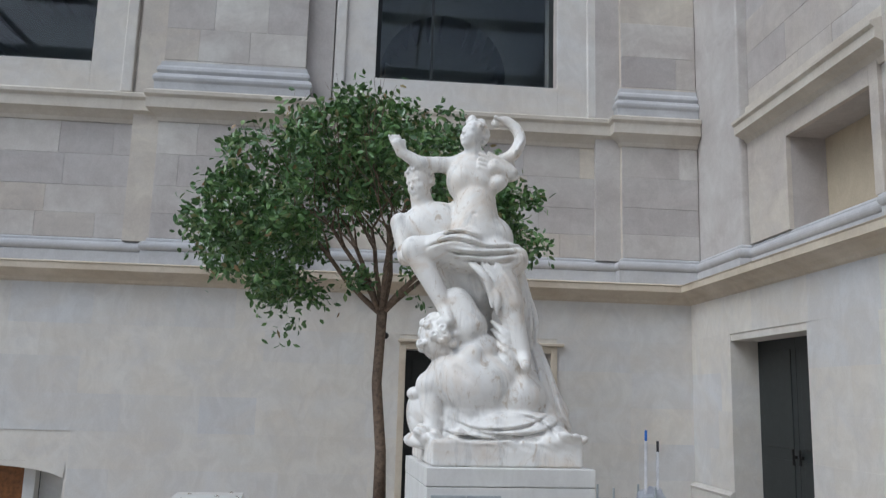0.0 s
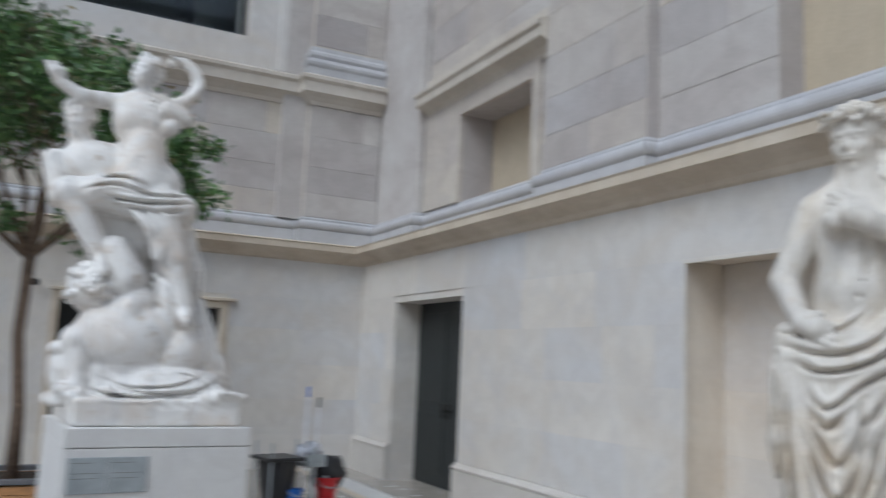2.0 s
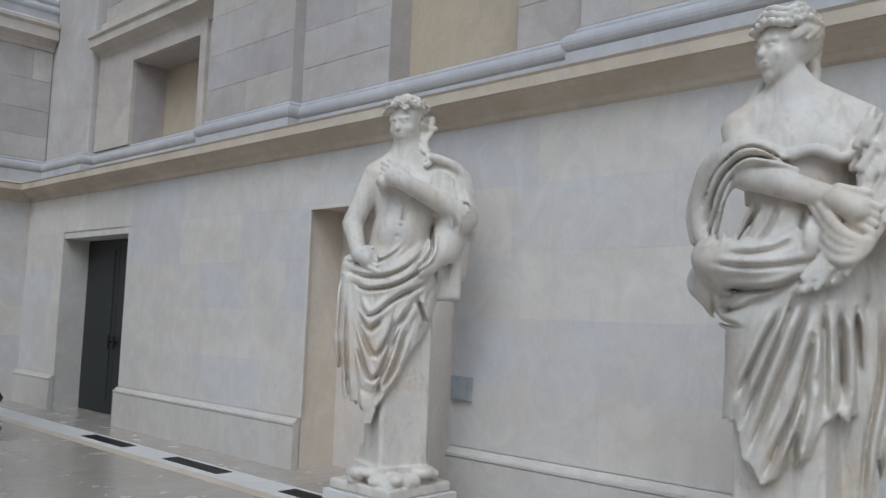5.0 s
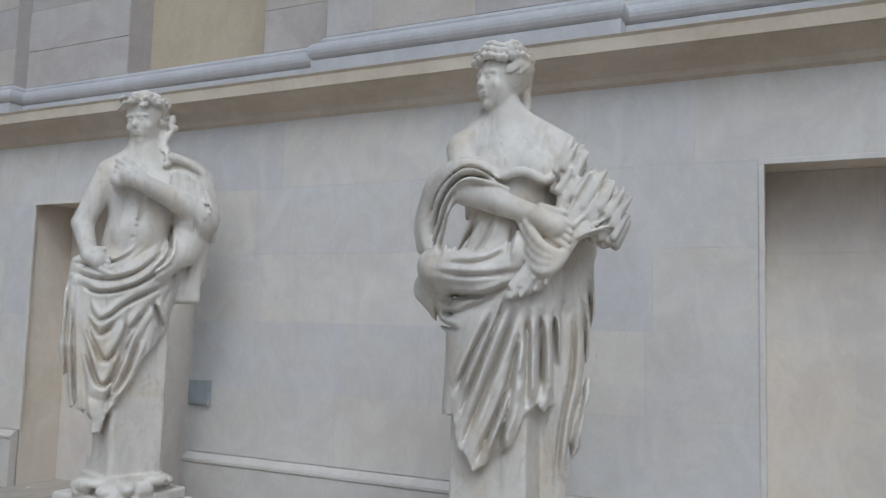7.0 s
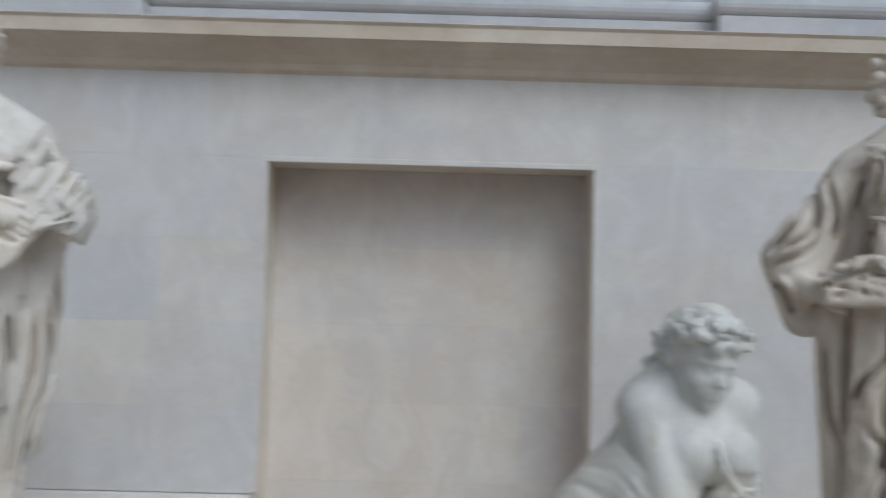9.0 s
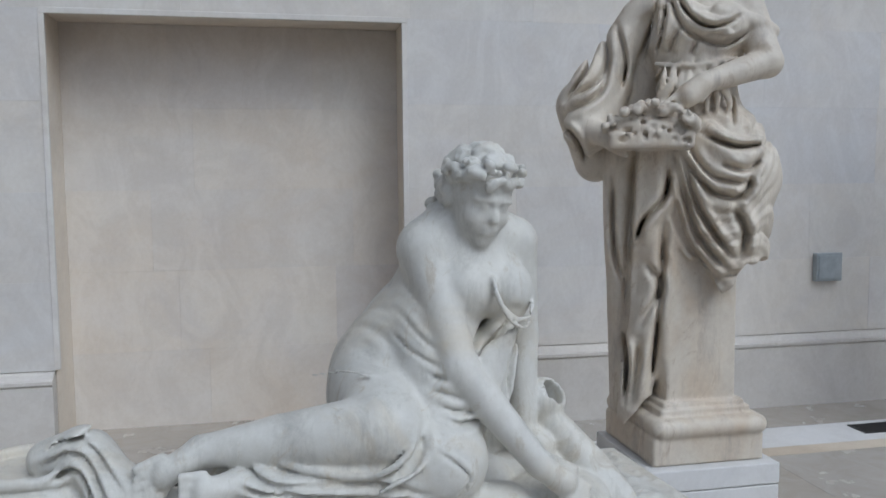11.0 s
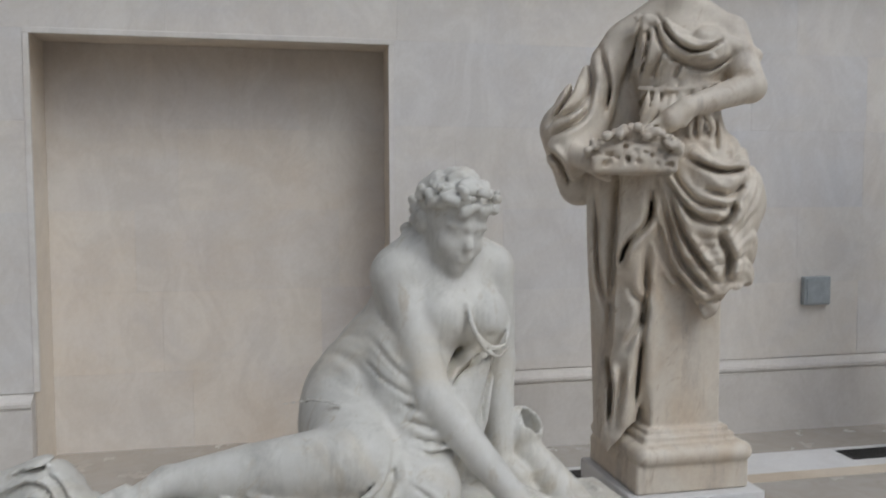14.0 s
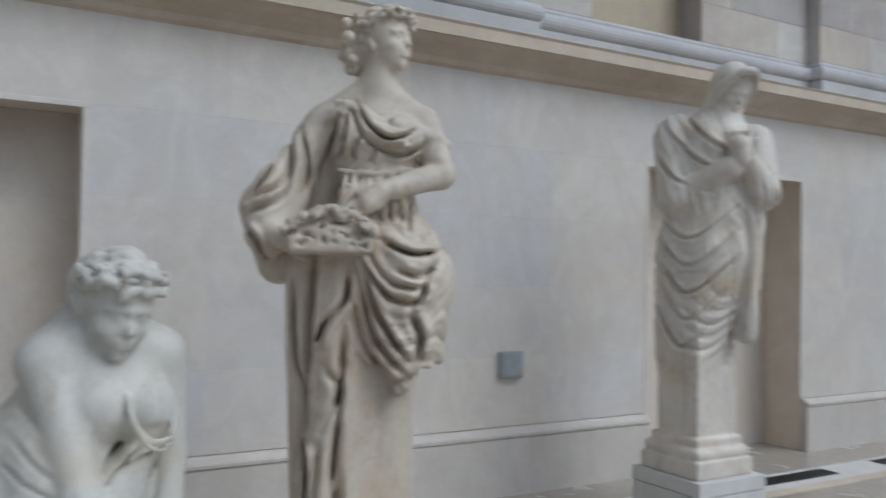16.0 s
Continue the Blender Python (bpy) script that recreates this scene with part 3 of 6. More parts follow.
sweep(bm, LEDGE, [(END_X, 0.0), (0.0, 0.0), (0.0, END_Y)])
tagged(put(bm, "ledge", TRIM), "moulded limestone ledge running round the court wall", "ledge", kind="structure")

# plan of the upper wall, with its pilasters and the pier in the corner
G, P = 0.42, 0.27
PIL_E = [(-4.83, -6.60), (-10.49, -12.91), (-17.00, -19.41), (-23.20, -25.70)]
PIL_N = [(-8.49, -6.255), (-1.03, 0.25)]
UP = [(END_X, G)]
for a, b in PIL_N:
    UP += [(a, G), (a, P - 0.07), (b, P - 0.07)] + ([(b, G)] if b < -2 else [])
UP += [(0.25, -1.35), (G, -1.35)]
for a, b in PIL_E:
    UP += [(G, a), (P, a), (P, b), (G, b)]
UP += [(G, END_Y)]
bm = bmesh.new()
sweep(bm, [(-0.2, 3.5), (0.085, 3.5), (0.085, 3.745), (-0.2, 3.745)], UP)
tagged(put(bm, "plinth_course", LEAD), "weathered grey stone plinth course on the ledge", "moulding", kind="structure")
bm = bmesh.new()
arc = [(0.045 + 0.07 * math.cos(a), 3.822 + 0.075 * math.sin(a)) for a in (-1.5 + 3.0 * i / 8 for i in range(9))]
sweep(bm, [(-0.2, 3.746)] + arc + [(0.03, 3.90), (0.03, 3.93), (0.012, 3.955), (-0.2, 3.96)], UP)
tagged(put(bm, "torus_course", LEAD, smooth=False), "rounded grey stone torus course under the upper wall", "moulding", kind="structure")

Z0, Z1 = 3.92, 10.5
YEL = [(-9.72, -8.05), (-15.88, -14.10), (-21.60, -20.23)]
WIN_E = (-4.38, -2.50)


def wall_upper_east():
    w = setting("wall_east_upper", "weathered limestone upper wall with recessed ochre panels", "wall")
    bm = bmesh.new()
    y = END_Y
    spans = sorted([(a, b, 3.96, 6.4) for a, b in YEL] + [(*WIN_E, 3.96, 5.22)])
    for a, b, c, d in spans:
        box(bm, G + 0.012, 1.4, y, a, Z0, Z1)
        box(bm, G + 0.012, 1.4, a, b, d, Z1)
        box(bm, G + 0.012, 1.4, a, b, Z0, c)
        y = b
    box(bm, G + 0.012, 1.4, y, -1.36, Z0, Z1)
    part("wall_core", bm, STONE_UP, w)
    for a, b in PIL_E:
        bm = bmesh.new()
        box(bm, P + 0.012, G + 0.012, b, a, Z0, Z1)
        part("pilaster", bm, STONE_UP, w)
    for a, b, c, d in spans:
        bm = bmesh.new()
        box(bm, G + 0.30 if b < -6 else G + 0.50, 1.39, a, b, c, d)
        part("recessed_panel", bm, BEIGE, w, "ochre stone panel")
    # corner pier
    bm = bmesh.new()
    box(bm, 0.262, 1.4, -1.35, 0.3, Z0, Z1, 0.03)
    part("corner_pier", bm, STONE_UP, w)
    # frame and hood over the small blind window
    bm = bmesh.new()
    a, b = WIN_E
    for s, e, c, d in ((b, -1.37, 3.96, 5.46), (a - 0.16, a, 3.96, 5.46), (a, b, 5.22, 5.46)):
        box(bm, G - 0.055, G + 0.02, s, e, c, d, 0.006)
    part("window_surround", bm, STONE_UP, w)
    bm = bmesh.new()
    sweep(bm, [(-0.1, 5.40), (0.03, 5.40), (0.05, 5.46), (0.10, 5.52), (0.22, 5.58), (0.24, 5.58), (0.24, 5.70), (0.28, 5.73), (0.28, 5.77), (0.06, 5.86), (0.06, 6.02), (-0.1, 6.02)], [(G, -1.36), (G, -4.825)])
    part("window_hood", bm, TRIM_PALE, w)
    return w


EAST_UP = wall_upper_east()
WINS = [(-5.13, -2.075), (-12.7, -9.67)]
WIN_Z = (6.83, 9.9)


def wall_upper_north():
    w = setting("wall_north_upper", "weathered limestone upper wall with tall windows", "wall")
    bm = bmesh.new()
    box(bm, END_X, WINS[1][0], G + 0.012, 1.4, Z0, Z1)
    box(bm, WINS[1][1], WINS[0][0], G + 0.012, 1.4, Z0, Z1)
    box(bm, WINS[0][1], 0.9, G + 0.012, 1.4, Z0, Z1)
    for a, b in WINS:
        box(bm, a, b, G + 0.012, 1.4, Z0, WIN_Z[0])
        box(bm, a, b, G + 0.012, 1.4, WIN_Z[1], Z1)
    part("wall_core", bm, STONE_UP, w)
    for a, b in PIL_N:
        bm = bmesh.new()
        box(bm, a, b, P - 0.07 + 0.012, G + 0.012, Z0, Z1)
        part("pilaster", bm, STONE_UP, w)
    for a, b in ((-8.92, -8.49), (-6.255, -5.83), (-1.44, -1.03)):
        bm = bmesh.new()
        box(bm, a, b, G - 0.11, G + 0.012, Z0, Z1)
        part("pilaster_margin", bm, STONE_UP, w)
    UPN = [(END_X, G)]
    for a, b in PIL_N:
        UPN += [(a, G), (a, P - 0.07), (b, P - 0.07)] + ([(b, G)] if b < -2 else [])
    bm = bmesh.new()
    sweep(bm, [(-0.1, 5.83), (0.02, 5.83), (0.035, 5.89), (0.09, 5.95), (0.17, 6.005), (0.18, 6.005), (0.18, 6.17), (0.22, 6.215), (0.22, 6.27), (0.10, 6.33), (-0.1, 6.33)], UPN)
    part("string_course", bm, TRIM_PALE, w)
    for a, b in PIL_N:
        bm = bmesh.new()
        sweep(bm, [(-0.1, 6.325), (0.10, 6.325), (0.10, 6.45), (0.125, 6.49), (0.13, 6.53), (0.10, 6.585), (0.06, 6.61), (0.085, 6.66), (0.075, 6.71), (0.04, 6.75), (0.03, 6.82), (-0.1, 6.84)], [(a, G), (a, P - 0.07), (b, P - 0.07)] + ([(b, G)] if b < -2 else []))
        part("pilaster_base", bm, LEAD, w)
    return w


NORTH_UP = wall_upper_north()
for i, (a, b) in enumerate(WINS):
    win = setting("window_%d" % (i + 1), "tall dark window with a moulded stone surround", "window")
    bm = bmesh.new()
    for s, e, c, d, o in ((a - 0.55, a, 6.335, WIN_Z[1], 0.05), (b, b + 0.55, 6.335, WIN_Z[1], 0.05), (a, b, 6.335, WIN_Z[0], 0.05)):
        box(bm, s, e, G - o, G + 0.02, c, d, 0.006)
    for s, e in ((a - 0.68, a - 0.50), (b + 0.50, b + 0.68)):
        box(bm, s, e, G - 0.10, G + 0.02, 6.335, WIN_Z[1], 0.02)
    part("surround", bm, STONE, win)
    bm = bmesh.new()
    for s, e in ((a, a + 0.07), (b - 0.07, b), ((a + b) / 2 - 0.6, (a + b) / 2 - 0.56)):
        box(bm, s, e, 0.70, 0.76, WIN_Z[0], WIN_Z[1])
    box(bm, a, b, 0.695, 0.765, WIN_Z[0], WIN_Z[0] + 0.06)
    part("window_frame", bm, DOOR, win)
    bm = bmesh.new()
    box(bm, a + 0.01, b - 0.01, 0.725, 0.735, WIN_Z[0] + 0.01, WIN_Z[1])
    part("pane", bm, GLASS, win).visible_shadow = False
    bm = bmesh.new()
    box(bm, a - 0.6, b + 0.6, 4.4, 4.5, 5.8, 11)
    box(bm, a - 0.6, b + 0.6, 1.4, 4.4, 5.7, 5.8)
    box(bm, a - 0.6, b + 0.6, 1.4, 4.4, 10.6, 10.7)
    box(bm, a - 0.7, a - 0.6, 1.4, 4.4, 5.8, 10.6)
    box(bm, b + 0.6, b + 0.7, 1.4, 4.4, 5.8, 10.6)
    part("room_behind", bm, ROOM, win)
    bm = bmesh.new()
    n = 16
    for k in range(n):
        t0, t1 = math.pi * k / n, math.pi * (k + 1) / n
        xs = [(a + b) / 2 - 0.2 + r * math.cos(t) for t in (t0, t1) for r in (1.25, 1.6)]
        zs = [8.0 + r * math.sin(t) for t in (t0, t1) for r in (1.25, 1.6)]
        q = [bm.verts.new((xs[j], y, zs[j])) for y in (3.0, 4.39) for j in (0, 1, 3, 2)]
        for f in ((0, 1, 2, 3), (7, 6, 5, 4), (0, 4, 5, 1), (2, 6, 7, 3)):
            bm.faces.new([q[j] for j in f])
    for s in (-1, 1):
        x = (a + b) / 2 - 0.2 + s * 1.425
        box(bm, x - 0.175, x + 0.175, 3.0, 4.39, 5.8, 8.0)
    part("arch_inside", bm, ROOM, win)

# doors
def leaf_door(name, label, axis, a, b, deep, top):
    d = setting(name, label, "door")
    for s, e in ((a, (a + b) / 2 - 0.004), ((a + b) / 2 + 0.004, b)):
        bm = bmesh.new()
        if axis == "x":
            box(bm, deep, deep + 0.06, s, e, 0.01, top, 0.004)
            box(bm, deep - 0.012, deep + 0.01, s + 0.12, e - 0.12, 0.2, 1.0, 0.006)
            box(bm, deep - 0.012, deep + 0.01, s + 0.12, e - 0.12, 1.15, top - 0.15, 0.006)
        else:
            box(bm, s, e, deep, deep + 0.06, 0.01, top, 0.004)
            box(bm, s + 0.12, e - 0.12, deep - 0.012, deep + 0.01, 0.2, top - 0.15, 0.006)
        leaf = part("door_leaf", bm, DOOR, d)
        bm = bmesh.new()
        if axis == "x":
            m = e - 0.08 if e < (a + b) / 2 else s + 0.08
            box(bm, deep - 0.06, deep - 0.03, m - 0.012, m + 0.012, 0.95, 1.15, 0.005)
            box(bm, deep - 0.04, deep, m - 0.02, m + 0.02, 1.03, 1.07, 0.004)
        else:
            m = e - 0.08 if e < (a + b) / 2 else s + 0.08
            box(bm, m - 0.012, m + 0.012, deep - 0.06, deep - 0.03, 0.95, 1.15, 0.005)
            box(bm, m - 0.02, m + 0.02, deep - 0.04, deep, 1.03, 1.07, 0.004)
        part("door_handle", bm, IRON, leaf)
    return d


leaf_door("door_1", "closed dark grey double door in a stone reveal", "x", DOOR_E[0], DOOR_E[1], 0.40, DOOR_TOP)
leaf_door("door_2", "closed dark double door behind the statue", "y", DOOR_N[0], DOOR_N[1], 0.40, 2.38)
bm = bmesh.new()
a, b = DOOR_N
for s, e, c, d in ((a - 0.1, a, 0, 2.48), (b, b + 0.1, 0, 2.48), (a, b, 2.38, 2.48)):
    box(bm, s, e, -0.03, 0.02, c, d, 0.008)
box(bm, a - 0.12, b + 0.2, -0.08, 0.01, 2.482, 2.53, 0.012)
tagged(put(bm, "trim", TRIM), "moulded stone architrave round the doorway", "trim", kind="structure")
d3 = setting("door_3", "brown wooden door under a low stone arch", "door")
bm = bmesh.new()
box(bm, -12.5, -9.95, 0.32, 0.38, 0, 0.9)
part("door_leaf", bm, WOOD_DARK, d3)
bm = bmesh.new()
box(bm, -9.95, -9.78, 0.22, 0.40, 0, 0.9, 0.01)
box(bm, -9.78, -9.32, 0.42, 0.5, 0, 0.9)
part("frame", bm, PLINTH, d3)

# skirting
SKIRT = [(-0.02, 0.0), (0.065, 0.0), (0.065, 0.425), (0.058, 0.432), (0.075, 0.445), (0.075, 0.465), (0.05, 0.475), (0.03, 0.50), (0.012, 0.51), (-0.02, 0.51)]
ys = sorted([v for h in [DOOR_E] + NICHES for v in h], reverse=True)
runs = [(0.0, ys[0])] + [(ys[i], ys[i + 1]) for i in range(1, len(ys) - 1, 2)] + [(ys[-1], END_Y)]
for a, b in runs:
    bm = bmesh.new()
    sweep(bm, SKIRT, [(0.0, a), (0.0, b)])
    tagged(put(bm, "baseboard", SKIRTING), "limestone skirting with a moulded top edge", "baseboard", kind="structure")
# floor with its pale border strip and channel grates
fl = setting("floor", "polished beige limestone floor", "floor")
bm = bmesh.new()
box(bm, -22, 0.9, END_Y, 0.9, -0.2, -0.012)
part("floor_bed", bm, BACK, fl)
outer = setting("wall_outer", "unseen plain pale walls added to close the court", "wall")
bm = bmesh.new()
# Added out of view; west and south kept low to let sky light in.
box(bm, -22.6, -22, END_Y, 0.9, -0.2, 5)
box(bm, -22.6, 0.9, END_Y - 0.6, END_Y, -0.2, 5)
box(bm, -22, END_X, 0.012, 0.9, -0.2, 10.5)
part("wall_core", bm, STONE, outer)
roof = setting("ceiling", "steel ribs of the glazed roof", "ceiling")
bm = bmesh.new()
for k in range(8):
    box(bm, -22, 0.9, END_Y + 2 + 4 * k, END_Y + 2.15 + 4 * k, 12.0, 12.3)
for k in range(6):
    box(bm, -20 + 4 * k, -19.9 + 4 * k, END_Y, 0.9, 12.05, 12.2)
part("roof_rib", bm, STEEL, roof)


# ---- statues: each is carved in its own frame, facing -y, z from the top of its pedestal ----
def statue_youth():
    """Term of a wreathed youth, one hand at his breast, the other holding the cloth on his hip."""
    r = random.Random(11)
    S = Sculpt((-0.78, -0.55, -0.02), (0.8, 0.55, 2.85), 0.0125)
    S.slab((-0.29, -0.29, 0.0), (0.29, 0.29, 0.07), 0.015, 0.01, 44)
    S.slab((-0.2, -0.2, 0.05), (0.2, 0.2, 0.95), 0.03, 0.04, 25)
    for i in range(26):
        a = 2 * math.pi * i / 26
        S.blob((0.27 * math.cos(a) * r.uniform(0.75, 1.05), 0.26 * math.sin(a), r.uniform(0.08, 0.16)), (r.uniform(0.05, 0.09), 0.06, r.uniform(0.03, 0.055)), 0.015, (0, 0, r.uniform(0, 180)))
    for i in range(16):
        S.blob((0.16 + r.uniform(-0.07, 0.07), -0.20 + r.uniform(-0.02, 0.04), 0.2 + 0.018 * i), r.uniform(0.014, 0.028), 0.008)
    # hips and the long cloth
    S.limb((0.02, 0.02, 1.45), (0.0, 0.02, 0.35), 0.27, 0.2, 0.06)
    S.blob((-0.06, -0.05, 1.42), (0.3, 0.23, 0.2), 0.06)
    S.limb((-0.1, -0.1, 1.4), (-0.15, -0.12, 0.4), 0.17, 0.12, 0.06)
    S.cloth((-0.5, -0.45, 0.36), (0.5, 0.3, 1.58), (5, 0, 4), 0.014, 0.5, (-0.12, 3.2), 1)
    S.drape((-0.5, -0.5, 0.3), (0.45, 0.25, 1.7), 0.042, 0.036, [[(-0.32, 1.37), (-0.19, 1.16), (-0.01, 1.28), (0.20, 1.39)], [(-0.33, 1.29), (-0.20, 0.99), (-0.12, 0.91), (0.00, 1.10), (0.15, 1.31)], [(-0.34, 1.25), (-0.21, 0.85), (-0.14, 0.75), (-0.06, 0.87), (0.06, 1.18)], [(-0.35, 1.25), (-0.27, 0.79), (-0.22, 0.49)], [(-0.01, 1.22), (-0.05, 0.93), (-0.13, 0.57)], [(0.13, 1.28), (0.20, 1.11)], [(-0.27, 1.19), (-0.18, 1.07), (-0.08, 1.16)], [(0.06, 1.06), (-0.00, 0.85), (-0.10, 0.65)]])
    S.hem((-0.5, -0.5, 0.2), (0.5, 0.4, 1.5), [(-0.44, 1.05), (-0.41, 0.99), (-0.35, 0.58), (-0.25, 0.53), (-0.21, 0.46), (-0.14, 0.45), (-0.11, 0.58), (0.00, 0.73), (0.09, 0.91), (0.20, 1.07), (0.27, 1.29)], 0.008, 1)
    S.slab((-0.17, -0.17, 0.05), (0.19, 0.19, 1.2), 0.03, 0.02, 25)
    S.limb((-0.31, -0.08, 1.5), (-0.345, -0.08, 1.0), 0.075, 0.075, 0.03)
    S.limb((-0.345, -0.08, 1.0), (-0.3, -0.07, 0.6), 0.075, 0.055, 0.03)
    S.limb((-0.25, -0.14, 1.45), (-0.26, -0.13, 0.62), 0.06, 0.05, 0.03)
    S.hem((-0.5, -0.4, 0.3), (-0.2, 0.3, 1.2), [(-0.45, 0.98), (-0.4, 0.9), (-0.33, 0.62), (-0.2, 0.55)], 0.014, 4)
    S.drape((-0.46, -0.4, 0.4), (-0.14, 0.25, 1.5), 0.03, 0.028, [[(-0.42, 1.40), (-0.42, 1.21), (-0.42, 1.03)], [(-0.38, 1.41), (-0.37, 0.95), (-0.35, 0.63)], [(-0.35, 1.37), (-0.33, 0.95), (-0.29, 0.56)]])
    S.limb((0.33, 0.05, 2.1), (0.36, 0.06, 1.5), 0.15, 0.11, 0.05)
    S.limb((0.3, 0.02, 2.13), (0.39, -0.08, 1.86), 0.135, 0.135, 0.05)
    S.slab((0.25, -0.06, 1.28), (0.43, 0.17, 1.75), 0.03, 0.04)
    S.limb((0.36, 0.03, 2.08), (0.37, 0.04, 1.6), 0.13, 0.1, 0.04)
    S.cloth((0.14, -0.35, 1.26), (0.66, 0.35, 2.3), (8, 5, 3.0), 0.014, 0.4, (0, 0), 4)
    S.drape((0.1, -0.4, 1.26), (0.66, 0.35, 2.3), 0.026, 0.03, [[(0.01, 2.01), (0.11, 1.89), (0.26, 1.83)], [(0.24, 1.83), (0.22, 1.64), (0.26, 1.37)], [(0.31, 1.90), (0.37, 1.76), (0.32, 1.38)], [(0.10, 2.10), (0.28, 2.12), (0.38, 1.91)], [(0.07, 2.03), (0.21, 2.02), (0.32, 1.88)]])
    # the roll of cloth on the hips
    S.limb((-0.3, -0.1, 1.5), (-0.12, -0.22, 1.46), 0.06, 0.065, 0.03)
    S.limb((-0.12, -0.22, 1.46), (0.16, -0.2, 1.5), 0.065, 0.07, 0.03)
    S.limb((0.16, -0.2, 1.5), (0.34, -0.05, 1.68), 0.08, 0.1, 0.04)
    S.limb((0.3, -0.1, 1.62), (0.36, -0.05, 1.9), 0.1, 0.1, 0.05)
    S.drape((-0.46, -0.45, 1.3), (0.5, 0.25, 2.0), 0.032, 0.028, [[(-0.38, 1.52), (-0.21, 1.50), (-0.03, 1.58), (0.10, 1.74)], [(-0.36, 1.45), (-0.15, 1.41), (0.04, 1.48), (0.19, 1.64)], [(-0.30, 1.37), (-0.18, 1.33), (0.01, 1.38), (0.22, 1.52)], [(0.02, 1.82), (-0.01, 1.69), (-0.10, 1.57)], [(0.14, 1.83), (0.12, 1.68), (-0.01, 1.55)], [(0.21, 1.79), (0.21, 1.60), (0.10, 1.45)]])
    # bare body
    S.limb((-0.02, 0, 1.5), (0.02, 0, 1.82), 0.215, 0.2, 0.06)
    S.blob((0.06, 0.0, 2.0), (0.26, 0.17, 0.24), 0.1)
    S.limb((0.03, 0.02, 2.3), (-0.17, 0.0, 2.14), 0.075, 0.09, 0.1).limb((0.03, 0.02, 2.3), (0.28, 0.0, 2.16), 0.075, 0.1, 0.1)
    S.blob((-0.05, -0.12, 2.05), (0.12, 0.06, 0.085), 0.03).blob((0.14, -0.12, 2.05), (0.12, 0.06, 0.085), 0.03)
    S.blob((-0.02, -0.15, 1.72), (0.13, 0.075, 0.13), 0.05)
    S.blob((-0.02, -0.225, 1.69), 0.016, 0.02, cut=True)
    S.cord([(0.03, -0.17, 1.98), (0.02, -0.185, 1.85), (-0.01, -0.2, 1.74)], 0.012, k=0.02, cut=True)
    S.limb((0.03, 0.01, 2.12), (0.02, -0.01, 2.42), 0.12, 0.095, 0.1)
    S.head((0.01, -0.03, 2.50), 0.375, 32, 12, -4, "wreath", r)
    for i in range(60):
        u = i / 60
        S.blob((0.15 + 0.03 * math.sin(9 * u) + r.uniform(-0.04, 0.04) * (1 - 0.5 * u), 0.02 - 0.14 * u, 2.55 - 0.36 * u), r.uniform(0.012, 0.024), 0.006)
        if i % 2 == 0:
            S.blob((0.15 + r.uniform(-0.05, 0.05), -0.05 - 0.14 * u, 2.55 - 0.36 * u), 0.014, 0.006, cut=True)
    # arm that holds the cloth
    S.limb((-0.19, 0.0, 2.12), (-0.33, -0.02, 1.78), 0.085, 0.07, 0.04)
    S.limb((-0.33, -0.02, 1.78), (-0.27, -0.2, 1.56), 0.068, 0.05, 0.03)
    S.hand((-0.27, -0.2, 1.56), (-0.15, -0.28, 1.5), 0.05, (0, 0.3, 1))
    # raised forearm
    S.limb((0.39, -0.14, 1.88), (0.02, -0.29, 2.04), 0.085, 0.056, 0.03)
    S.hand((0.02, -0.29, 2.04), (-0.14, -0.26, 2.12), 0.055, (0, 0, 1))
    S.blob((-0.13, -0.24, 2.05), (0.05, 0.05, 0.05), 0.02)
    S.cord([(0.2, -0.13, 2.25), (0.34, -0.12, 2.2), (0.45, -0.08, 2.08), (0.5, -0.03, 1.9), (0.49, 0.0, 1.72)], 0.03, 0.024, 0.02)
    S.blob((0.37, -0.02, 2.0), (0.12, 0.13, 0.2), 0.05)
    for i in range(40):
        u = r.random()
        S.limb((0.2 + 0.22 * u, -0.2 + 0.03 * u, 2.1 - 0.1 * u + r.uniform(-0.06, 0.06)), (0.22 + 0.24 * u, -0.22, 2.0 - 0.1 * u + r.uniform(-0.08, 0.04)), 0.022, 0.01, 0.006)
    return S.skin("statue", MARBLE)


